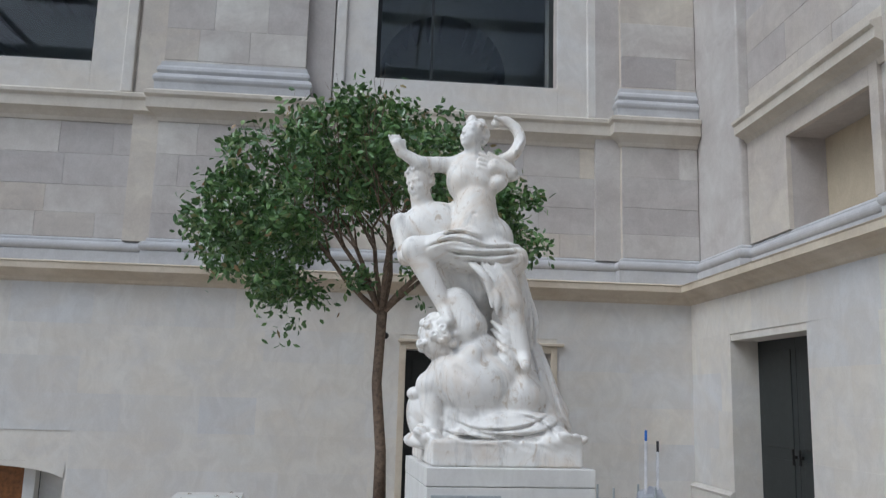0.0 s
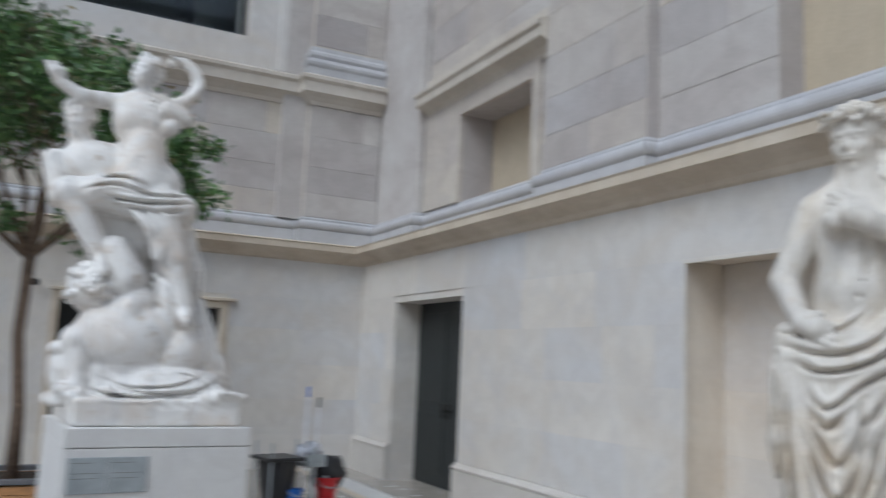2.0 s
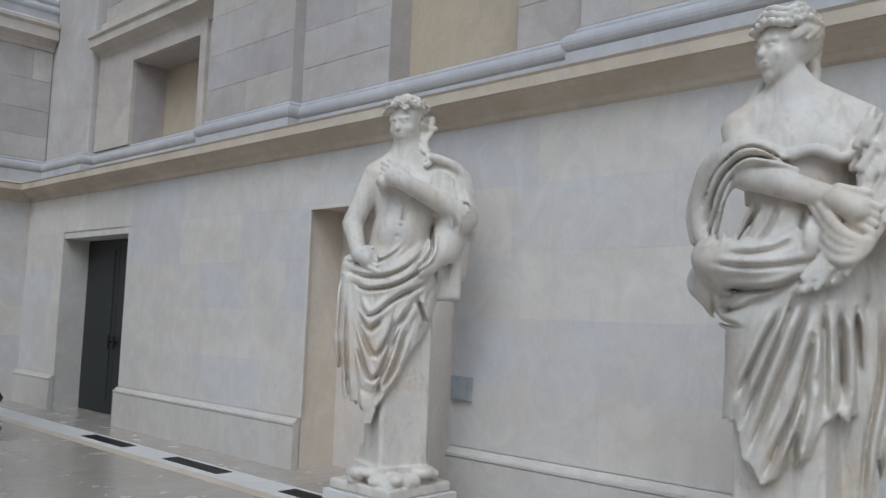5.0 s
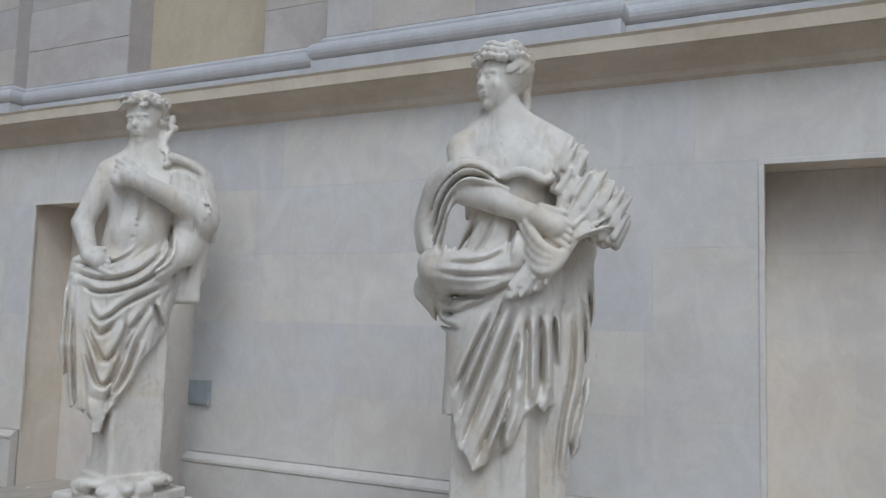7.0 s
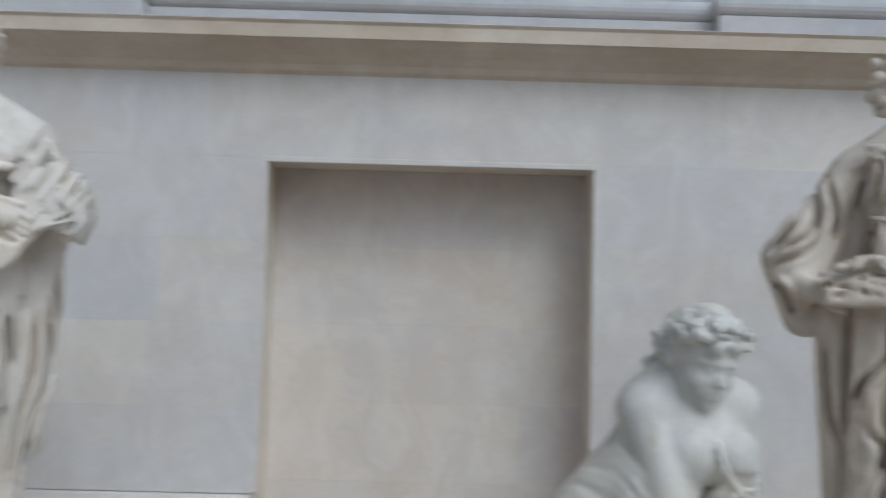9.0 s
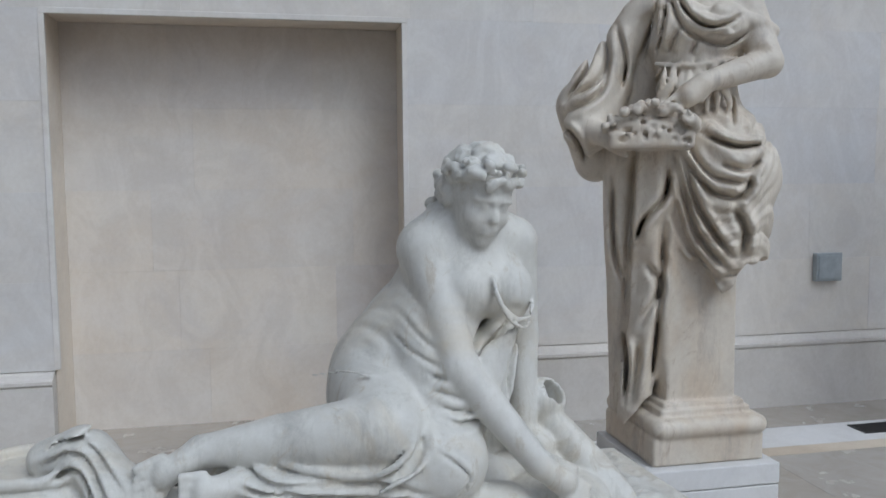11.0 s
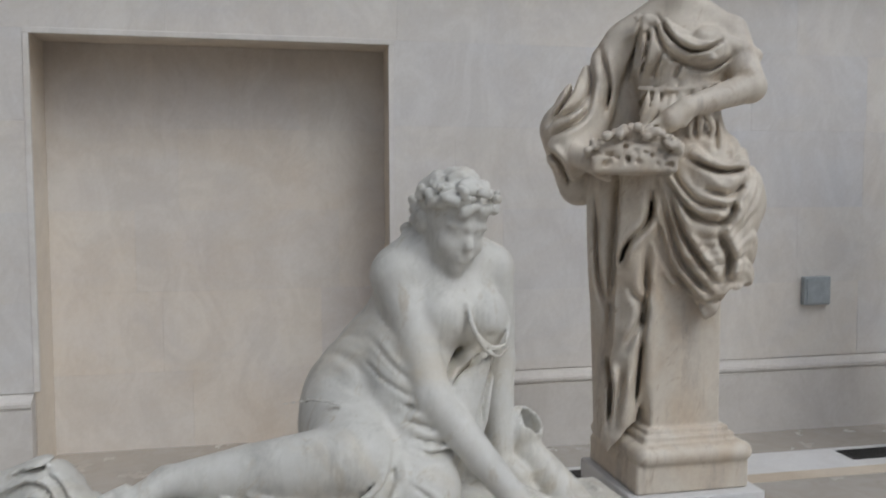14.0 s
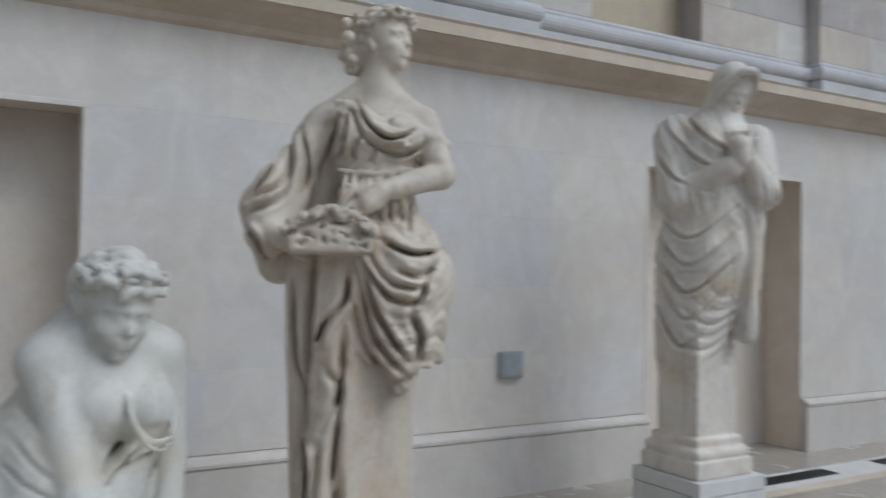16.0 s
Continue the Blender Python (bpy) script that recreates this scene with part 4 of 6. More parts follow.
def statue_harvest():
    """Term of a woman with a sheaf of wheat on her arm."""
    r = random.Random(12)
    S = Sculpt((-0.62, -0.55, -0.02), (0.68, 0.5, 2.82), 0.0115)
    S.slab((-0.32, -0.32, 0.0), (0.32, 0.32, 0.10), 0.015, 0.01, -21.7)
    S.slab((-0.27, -0.27, 0.1), (0.27, 0.27, 0.16), 0.025, 0.01, -21.7)
    S.slab((-0.21, -0.21, 0.1), (0.25, 0.21, 0.95), 0.02, 0.03, -10)
    # cloth-wrapped hips, a strong diagonal sweep to a ragged hem
    S.limb((0.02, 0, 1.42), (0.0, 0, 0.6), 0.29, 0.25, 0.05)
    S.limb((0.0, 0, 1.5), (0.0, 0, 1.66), 0.24, 0.21, 0.05)
    S.limb((-0.05, -0.06, 1.2), (-0.15, -0.08, 0.5), 0.24, 0.16, 0.05)
    S.limb((0.08, -0.1, 1.3), (0.06, -0.12, 0.8), 0.18, 0.17, 0.05)
    S.cloth((-0.5, -0.5, 0.42), (0.3, 0.3, 1.5), (8.5, 0, -3.9), 0.012, 0.2, (0, 0), 2)
    S.drape((-0.5, -0.5, 0.4), (0.4, 0.3, 1.55), 0.055, 0.032, [[(0.01, 1.36), (-0.08, 1.13), (-0.21, 0.78)], [(0.05, 1.30), (-0.04, 1.04), (-0.20, 0.63)], [(0.07, 1.17), (0.01, 0.91), (-0.13, 0.56)], [(0.05, 1.00), (0.02, 0.82), (-0.05, 0.60)], [(-0.05, 1.30), (-0.15, 1.09), (-0.23, 0.90)], [(0.11, 1.29), (0.11, 1.06), (0.11, 0.86)], [(0.17, 1.29), (0.18, 1.10), (0.18, 0.90)], [(0.24, 1.29), (0.25, 1.10), (0.26, 0.89)], [(0.29, 1.33), (0.29, 1.10), (0.28, 0.94)], [(0.00, 0.74), (-0.01, 0.65), (-0.03, 0.61)]])
    S.hem((-0.5, -0.5, 0.2), (0.3, 0.4, 1.3), [(-0.24, 0.81), (-0.22, 0.66), (-0.14, 0.55), (-0.03, 0.61), (0.05, 0.69), (0.09, 0.76), (0.10, 0.79), (0.16, 0.87), (0.20, 0.83), (0.25, 0.87), (0.30, 0.94)], 0.014, 2)
    S.slab((-0.2, -0.2, 0.1), (0.2, 0.2, 1.2), 0.02, 0.015, -21.7)
    S.limb((0.34, 0.05, 1.7), (0.32, 0.06, 0.7), 0.13, 0.1, 0.04)
    S.limb((0.26, 0.0, 1.2), (0.24, 0.02, 0.2), 0.11, 0.08, 0.04)
    S.drape((0.15, -0.3, 0.1), (0.6, 0.3, 1.75), 0.036, 0.03, [[(0.35, 1.32), (0.34, 1.00), (0.29, 0.75), (0.26, 0.41)], [(0.39, 1.40), (0.41, 1.14), (0.40, 0.91), (0.35, 0.64)], [(0.46, 1.57), (0.47, 1.30), (0.44, 0.93)], [(0.42, 1.49), (0.44, 1.18), (0.42, 0.91)], [(0.38, 0.91), (0.35, 0.72), (0.32, 0.53)]], 0.2)
    S.hem((0.12, -0.4, 0.0), (0.6, 0.4, 1.2), [(0.24, 0.24), (0.34, 0.34), (0.35, 0.57), (0.39, 0.61), (0.41, 0.85), (0.44, 0.88), (0.50, 0.91)], 0.012, 5)
    S.blob((-0.30, -0.06, 1.46), (0.12, 0.16, 0.12), 0.04)
    S.limb((-0.36, 0.0, 1.4), (-0.28, 0.0, 1.24), 0.11, 0.05, 0.04)
    S.limb((-0.34, -0.15, 1.5), (-0.1, -0.25, 1.47), 0.1, 0.1, 0.04)
    S.limb((-0.1, -0.25, 1.47), (0.12, -0.26, 1.6), 0.1, 0.07, 0.04)
    S.drape((-0.52, -0.45, 1.2), (0.2, 0.2, 1.72), 0.022, 0.028, [[(-0.34, 1.47), (-0.14, 1.45), (0.06, 1.48)], [(-0.29, 1.51), (-0.11, 1.52), (0.01, 1.58)], [(-0.32, 1.37), (-0.12, 1.36), (0.09, 1.44)], [(-0.34, 1.29), (-0.23, 1.28), (0.01, 1.39)], [(-0.24, 1.56), (-0.19, 1.66), (-0.13, 1.76)], [(-0.35, 1.35), (-0.33, 1.24), (-0.21, 1.19)]])
    S.blob((0.02, 0.01, 1.86), (0.24, 0.17, 0.28), 0.1)
    S.drape((-0.3, -0.35, 1.5), (0.35, 0.1, 2.0), 0.02, 0.024, [[(-0.14, 1.79), (-0.19, 1.67), (-0.25, 1.55)], [(-0.06, 1.75), (-0.10, 1.65), (-0.17, 1.55)], [(0.04, 1.71), (0.02, 1.61), (0.01, 1.52)], [(-0.17, 1.79), (-0.23, 1.69), (-0.28, 1.57)]])
    S.blob((0.03, 0.0, 2.05), (0.27, 0.15, 0.19), 0.1)
    S.limb((0.0, 0.02, 2.3), (-0.22, 0.01, 2.13), 0.07, 0.085, 0.12).limb((0.0, 0.02, 2.3), (0.29, 0.01, 2.12), 0.07, 0.085, 0.12)
    for x in (-0.06, 0.15):
        S.blob((x, -0.1, 1.99), (0.1, 0.09, 0.1), 0.06)
    S.limb((0.0, 0.01, 2.12), (-0.04, -0.01, 2.38), 0.095, 0.078, 0.12)
    S.head((-0.05, -0.03, 2.47), 0.36, 50, 4, 0, "braid", r)
    S.cord([(0.08, 0.05, 2.45), (0.09, 0.07, 2.35), (0.05, 0.05, 2.25)], 0.03, 0.016, 0.01)
    S.cord([(-0.14, 0.05, 2.33), (-0.19, 0.03, 2.25), (-0.2, 0.0, 2.2)], 0.02, 0.012, 0.01)
    # arm across to the sheaf
    S.limb((-0.24, 0.0, 2.11), (-0.2, -0.14, 1.88), 0.082, 0.074, 0.04)
    S.limb((-0.2, -0.15, 1.88), (0.14, -0.3, 1.74), 0.072, 0.05, 0.03)
    S.hand((0.15, -0.33, 1.73), (0.30, -0.36, 1.64), 0.05, (0.2, 0, 1))
    S.limb((0.31, 0.02, 2.1), (0.4, -0.05, 1.8), 0.08, 0.075, 0.04)
    # the sheaf
    for i in range(230):
        a = r.uniform(-1, 1)
        b = r.uniform(-0.13, 0.09)
        top = (0.42 + 0.13 * a + r.uniform(-0.03, 0.03), -0.2 + b, 1.90 - 0.13 * a + r.uniform(-0.12, 0.05))
        mid = (0.26 + 0.045 * a, -0.27 + 0.5 * b, 1.66 - 0.035 * a)
        low = (0.1 + 0.09 * a, -0.3 + 0.5 * b, 1.40 + r.uniform(-0.03, 0.04) + 0.03 * a)
        S.cord([low, mid, top], 0.011, 0.009, 0.003, 3)
        S.limb((top[0] - 0.04, top[1], top[2] - 0.07), (top[0] + 0.02, top[1] - 0.01, top[2] + 0.03), 0.021, 0.011, 0.003)
    # mantle: slung over the upper arm, looping behind, rolled on the hips
    S.cord([(-0.02, -0.17, 1.95), (-0.2, -0.17, 2.0), (-0.36, -0.1, 1.94), (-0.42, 0.0, 1.78), (-0.40, 0.02, 1.62), (-0.3, -0.03, 1.52)], 0.028, 0.05, 0.012, 6)
    S.cord([(-0.06, -0.2, 1.92), (-0.22, -0.2, 1.96), (-0.34, -0.08, 1.86), (-0.38, 0.02, 1.7)], 0.024, 0.034, 0.01, 6)
    S.cord([(0.0, -0.22, 1.88), (-0.2, -0.23, 1.92), (-0.31, -0.12, 1.82), (-0.35, -0.02, 1.66)], 0.016, 0.026, 0.008, 6)
    S.cord([(-0.1, -0.15, 2.03), (-0.26, -0.14, 2.03), (-0.4, -0.04, 1.9), (-0.46, 0.03, 1.74), (-0.44, 0.04, 1.6)], 0.016, 0.024, 0.008, 6)
    S.drape((-0.54, -0.35, 1.5), (0.0, 0.2, 2.08), 0.034, 0.02, [[(0.02, 1.88), (-0.18, 1.99), (-0.33, 1.90), (-0.40, 1.75)], [(-0.02, 1.91), (-0.20, 1.94), (-0.31, 1.85), (-0.38, 1.67)], [(-0.26, 1.87), (-0.32, 1.75), (-0.37, 1.59)], [(-0.28, 1.79), (-0.31, 1.67), (-0.32, 1.55)]], 0.2)
    for k in range(4):
        S.cord([(0.06, -0.27, 1.78 - 0.06 * k), (0.16, -0.37, 1.6 - 0.04 * k), (0.26, -0.36, 1.56 - 0.01 * k), (0.36, -0.28, 1.66 + 0.02 * k)], 0.034, 0.02, 0.006, 5, True)
    S.cord([(-0.02, -0.19, 1.95), (0.08, -0.2, 1.97), (0.2, -0.18, 1.93), (0.28, -0.12, 2.06), (0.32, -0.06, 2.16)], 0.026, 0.018, 0.01)
    return S.skin("statue", MARBLE)


def statue_flowers():
    """Term of a woman carrying a tray of flowers, her head turned aside."""
    r = random.Random(13)
    S = Sculpt((-0.72, -0.6, -0.02), (0.6, 0.5, 2.72), 0.0115)
    S.slab((-0.19, -0.17, 0.2), (0.15, 0.17, 1.2), 0.012, 0.02, 27.7)
    # body
    S.limb((0.06, 0, 1.38), (0.1, 0, 0.9), 0.27, 0.22, 0.06)
    S.limb((0.14, -0.08, 1.3), (0.18, -0.1, 0.8), 0.22, 0.14, 0.05)
    S.blob((0.26, -0.06, 1.28), (0.13, 0.16, 0.17), 0.04)
    S.cloth((-0.25, -0.5, 0.68), (0.75, 0.4, 1.6), (-4, 2, 7.0), 0.03, 0.5, (0.3, 2.0), 3)
    S.drape((-0.3, -0.45, 0.6), (0.55, 0.3, 1.56), 0.045, 0.034, [[(-0.03, 1.44), (0.08, 1.29), (0.25, 1.25)], [(-0.04, 1.38), (0.08, 1.22), (0.25, 1.18)], [(-0.03, 1.35), (0.04, 1.13), (0.19, 0.91)], [(-0.05, 1.31), (0.02, 1.04), (0.17, 0.86)], [(-0.08, 1.22), (-0.02, 1.00), (0.14, 0.81)], [(0.04, 1.47), (0.18, 1.41), (0.30, 1.42)], [(0.11, 1.34), (0.22, 1.31), (0.29, 1.36)], [(0.25, 1.29), (0.23, 1.22), (0.18, 1.18)], [(0.18, 1.15), (0.23, 1.04), (0.21, 0.93)]])
    S.hem((-0.3, -0.5, 0.2), (0.6, 0.4, 1.3), [(-0.22, 0.99), (-0.10, 0.97), (-0.02, 0.94), (0.09, 0.85), (0.14, 0.77), (0.19, 0.82), (0.24, 0.91)], 0.01, 3)
    S.slab((-0.19, -0.17, 0.2), (0.15, 0.17, 1.2), 0.012, 0.01, 27.7)
    S.limb((0.02, 0, 1.42), (0.02, 0.0, 1.72), 0.225, 0.17, 0.05)
    S.drape((-0.3, -0.4, 1.4), (0.35, 0.2, 1.86), 0.024, 0.022, [[(-0.03, 1.82), (-0.14, 1.75), (-0.21, 1.66)], [(0.02, 1.81), (-0.03, 1.71), (-0.07, 1.64)], [(0.07, 1.79), (0.06, 1.69), (0.04, 1.62)], [(0.16, 1.65), (0.17, 1.58), (0.17, 1.49)], [(-0.10, 1.82), (-0.19, 1.75), (-0.24, 1.68)]])
    S.limb((-0.26, 0.0, 2.02), (-0.42, -0.02, 1.7), 0.075, 0.11, 0.05)
    S.limb((-0.22, 0.12, 1.9), (-0.28, 0.12, 1.5), 0.1, 0.12, 0.05)
    S.limb((-0.42, -0.02, 1.7), (-0.46, -0.16, 1.5), 0.14, 0.11, 0.05)
    S.limb((-0.5, 0.0, 1.62), (-0.44, 0.0, 1.36), 0.13, 0.1, 0.04)
    S.drape((-0.7, -0.4, 1.26), (-0.14, 0.25, 2.14), 0.034, 0.03, [[(-0.34, 1.99), (-0.30, 1.82), (-0.32, 1.67)], [(-0.40, 1.96), (-0.38, 1.82), (-0.43, 1.71), (-0.57, 1.64)], [(-0.45, 1.89), (-0.48, 1.77), (-0.57, 1.64)], [(-0.36, 1.84), (-0.41, 1.66), (-0.57, 1.57)], [(-0.57, 1.52), (-0.50, 1.45), (-0.48, 1.35)]], 0.2)
    S.limb((-0.3, -0.06, 1.4), (-0.28, -0.04, 0.2), 0.1, 0.08, 0.04)
    S.limb((-0.15, -0.18, 1.42), (-0.17, -0.18, 0.7), 0.09, 0.07, 0.03)
    S.limb((-0.17, -0.18, 0.7), (-0.25, -0.16, 0.15), 0.08, 0.07, 0.03)
    S.limb((-0.22, 0.0, 1.3), (-0.22, 0.0, 0.1), 0.1, 0.09, 0.04)
    S.drape((-0.5, -0.4, 0.05), (0.0, 0.2, 1.46), 0.036, 0.036, [[(-0.25, 1.38), (-0.26, 1.22), (-0.28, 0.88), (-0.29, 0.60)], [(-0.12, 1.13), (-0.12, 0.85), (-0.14, 0.59), (-0.17, 0.30)], [(-0.10, 1.36), (-0.11, 1.20), (-0.20, 1.09), (-0.24, 0.98)], [(-0.19, 0.90), (-0.13, 0.79), (-0.21, 0.62)], [(-0.35, 1.33), (-0.34, 0.97), (-0.29, 0.77)], [(-0.30, 0.58), (-0.27, 0.43), (-0.28, 0.24)], [(-0.21, 0.55), (-0.23, 0.39), (-0.25, 0.24)]], 0.2)
    S.hem((-0.5, -0.5, 0.0), (0.0, 0.4, 0.6), [(-0.41, 0.19), (-0.38, 0.19), (-0.28, 0.15), (-0.17, 0.28), (-0.08, 0.31)], 0.006, 3)
    S.slab((-0.19, -0.17, 0.2), (0.15, 0.17, 1.2), 0.012, 0.01, 27.7)
    S.slab((-0.30, -0.27, 0.0), (0.24, 0.27, 0.13), 0.012, 0.006, 27.7)
    S.slab((-0.30, -0.29, 0.12), (0.26, 0.29, 0.21), 0.045, 0.008, 27.7)
    S.slab((-0.24, -0.22, 0.2), (0.20, 0.22, 0.245), 0.008, 0.006, 27.7)
    S.slab((-0.22, -0.20, 0.24), (0.18, 0.20, 0.27), 0.008, 0.006, 27.7)
    S.blob((0.02, 0.0, 1.9), (0.21, 0.16, 0.24), 0.1)
    S.limb((0.0, 0.02, 2.22), (-0.20, 0.01, 2.06), 0.06, 0.08, 0.1).limb((0.0, 0.02, 2.22), (0.18, 0.0, 2.06), 0.06, 0.075, 0.1)
    for x in (-0.1, 0.12):
        S.blob((x + 0.02, -0.1, 1.95), (0.095, 0.09, 0.1), 0.06)
    S.limb((0.0, 0.01, 2.06), (0.03, -0.01, 2.34), 0.085, 0.07, 0.1)
    S.head((0.05, -0.01, 2.415), 0.335, -55, -2, 0, "wreath", r)
    S.blob((-0.07, 0.06, 2.38), (0.1, 0.1, 0.12), 0.03)
    for i in range(14):
        S.blob((-0.09 + r.uniform(-0.07, 0.05), 0.0 + r.uniform(-0.1, 0.1), 2.38 + r.uniform(-0.1, 0.12)), r.uniform(0.02, 0.035), 0.01)
    # the arm laid over the tray, and the sleeved arm under it
    S.limb((0.23, 0.0, 2.04), (0.31, -0.1, 1.78), 0.075, 0.07, 0.04)
    S.limb((0.31, -0.1, 1.78), (0.04, -0.28, 1.68), 0.066, 0.045, 0.03)
    S.hand((0.04, -0.28, 1.68), (-0.08, -0.33, 1.58), 0.045, (1, 0.3, 0))
    S.limb((-0.46, -0.2, 1.5), (-0.36, -0.32, 1.46), 0.055, 0.045, 0.03)
    S.hand((-0.37, -0.31, 1.46), (-0.27, -0.36, 1.42), 0.042, (0, 0, 1))
    S.slab((-0.36, -0.42, 1.40), (0.0, -0.18, 1.48), 0.02, 0.01, 8)
    S.blob((-0.17, -0.3, 1.48), (0.19, 0.12, 0.085), 0.01, (0, 0, 8))
    for i in range(170):
        x, y = r.uniform(-0.37, 0.02), r.uniform(-0.42, -0.2)
        h = 1.49 + 0.09 * max(0.0, 1 - ((x + 0.17) / 0.2) ** 2) + r.uniform(-0.02, 0.02)
        S.blob((x, y, h), r.uniform(0.012, 0.026), 0.004)
        S.blob((x, y - 0.015, h + 0.02), 0.012, 0.005, cut=True)
        if i % 2:
            S.blob((r.uniform(-0.36, 0.0), r.uniform(-0.45, -0.38), r.uniform(1.43, 1.56)), r.uniform(0.009, 0.016), 0.005, cut=True)
    # dress
    S.folds((-0.2, -0.1, 2.12), (-0.1, -0.12, 2.1), (0.14, -0.2, 1.9), (0.2, -0.16, 1.98), 5, 0.02, r, 0.03)
    S.drape((-0.3, -0.35, 1.76), (0.4, 0.1, 2.2), 0.026, 0.022, [[(-0.15, 2.12), (-0.20, 1.94), (-0.23, 1.83)], [(-0.11, 2.10), (-0.04, 1.93), (0.12, 1.86), (0.24, 1.92)], [(-0.09, 2.12), (-0.02, 1.99), (0.09, 1.93), (0.22, 1.99)], [(-0.05, 1.95), (-0.09, 1.88), (-0.10, 1.83)], [(0.02, 1.89), (0.00, 1.85), (-0.01, 1.82)], [(-0.12, 2.06), (-0.13, 1.95), (-0.16, 1.84)]])
    S.cord([(-0.16, -0.12, 1.79), (0.0, -0.17, 1.77), (0.18, -0.12, 1.8)], 0.012, k=0.012)
    S.folds((-0.14, -0.15, 1.77), (0.16, -0.15, 1.78), (-0.18, -0.19, 1.56), (0.16, -0.2, 1.52), 8, 0.016, r)
    S.cord([(0.1, -0.16, 2.0), (0.24, -0.1, 1.96), (0.33, -0.05, 1.92)], 0.035, k=0.015)
    S.cord([(-0.19, -0.1, 1.98), (-0.23, -0.14, 1.8), (-0.23, -0.2, 1.54)], 0.058, k=0.015, cut=True)
    return S.skin("statue", MARBLE_TAN)


def statue_winter():
    """Term of a hooded, muffled figure with bowed head."""
    r = random.Random(14)
    S = Sculpt((-0.62, -0.55, -0.02), (0.7, 0.55, 2.95), 0.014)
    S.slab((-0.28, -0.28, 0.0), (0.25, 0.25, 0.12), 0.012, 0.006, 48.3)
    S.slab((-0.27, -0.27, 0.11), (0.24, 0.24, 0.20), 0.04, 0.008, 48.3)
    S.slab((-0.23, -0.23, 0.19), (0.2, 0.2, 0.26), 0.015, 0.006, 48.3)
    S.slab((-0.2, -0.2, 0.2), (0.17, 0.17, 1.3), 0.015, 0.02, 48.3)
    S.limb((0.02, 0, 1.5), (-0.06, 0, 0.8), 0.32, 0.24, 0.06)
    S.limb((0.04, 0, 1.55), (0.08, 0.0, 2.2), 0.31, 0.27, 0.06)
    S.limb((0.08, 0, 2.2), (0.14, -0.02, 2.5), 0.22, 0.13, 0.08)
    S.limb((-0.16, -0.02, 2.3), (-0.14, -0.16, 1.86), 0.16, 0.14, 0.06)
    S.cloth((-0.45, -0.5, 0.5), (0.42, 0.3, 1.9), (0.8, 0, 6.5), 0.018, 0.5, (-0.05, 1.6), 7)
    S.cloth((-0.4, -0.5, 1.7), (0.5, 0.3, 2.6), (9, 0, 3.0), 0.02, 0.2, (0, 0), 2)
    S.drape((-0.45, -0.5, 0.6), (0.45, 0.3, 2.5), 0.024, 0.026, [[(-0.3, 1.8), (-0.06, 1.58), (0.3, 1.84)], [(-0.3, 1.64), (-0.06, 1.4), (0.28, 1.66)], [(-0.28, 1.5), (-0.08, 1.22), (0.26, 1.48)], [(-0.26, 1.34), (-0.08, 1.04), (0.22, 1.3)], [(-0.3, 1.2), (-0.12, 0.86), (0.1, 1.05)], [(-0.24, 2.36), (0.0, 2.1), (0.28, 1.98)], [(-0.12, 2.46), (0.06, 2.24), (0.3, 2.12)], [(-0.3, 2.2), (-0.16, 1.98), (0.1, 1.88)]])
    S.head((0.20, -0.08, 2.59), 0.34, -42, 30, 6, "hood", r)
    S.limb((-0.14, -0.16, 1.88), (0.2, -0.28, 2.05), 0.11, 0.08, 0.04)
    S.limb((0.34, 0.0, 2.25), (0.4, -0.12, 1.9), 0.13, 0.12, 0.05)
    S.limb((0.4, -0.12, 1.9), (0.28, -0.28, 2.15), 0.09, 0.06, 0.04)
    S.hand((0.26, -0.3, 2.1), (0.24, -0.3, 2.28), 0.06, (1, 0, 0))
    S.limb((0.34, -0.1, 2.05), (0.3, -0.1, 0.95), 0.1, 0.07, 0.03)
    S.cloth((0.16, -0.4, 0.85), (0.55, 0.1, 2.05), (14, 4, 2.0), 0.024, 0.2, (0, 0), 4)
    return S.skin("statue", MARBLE)


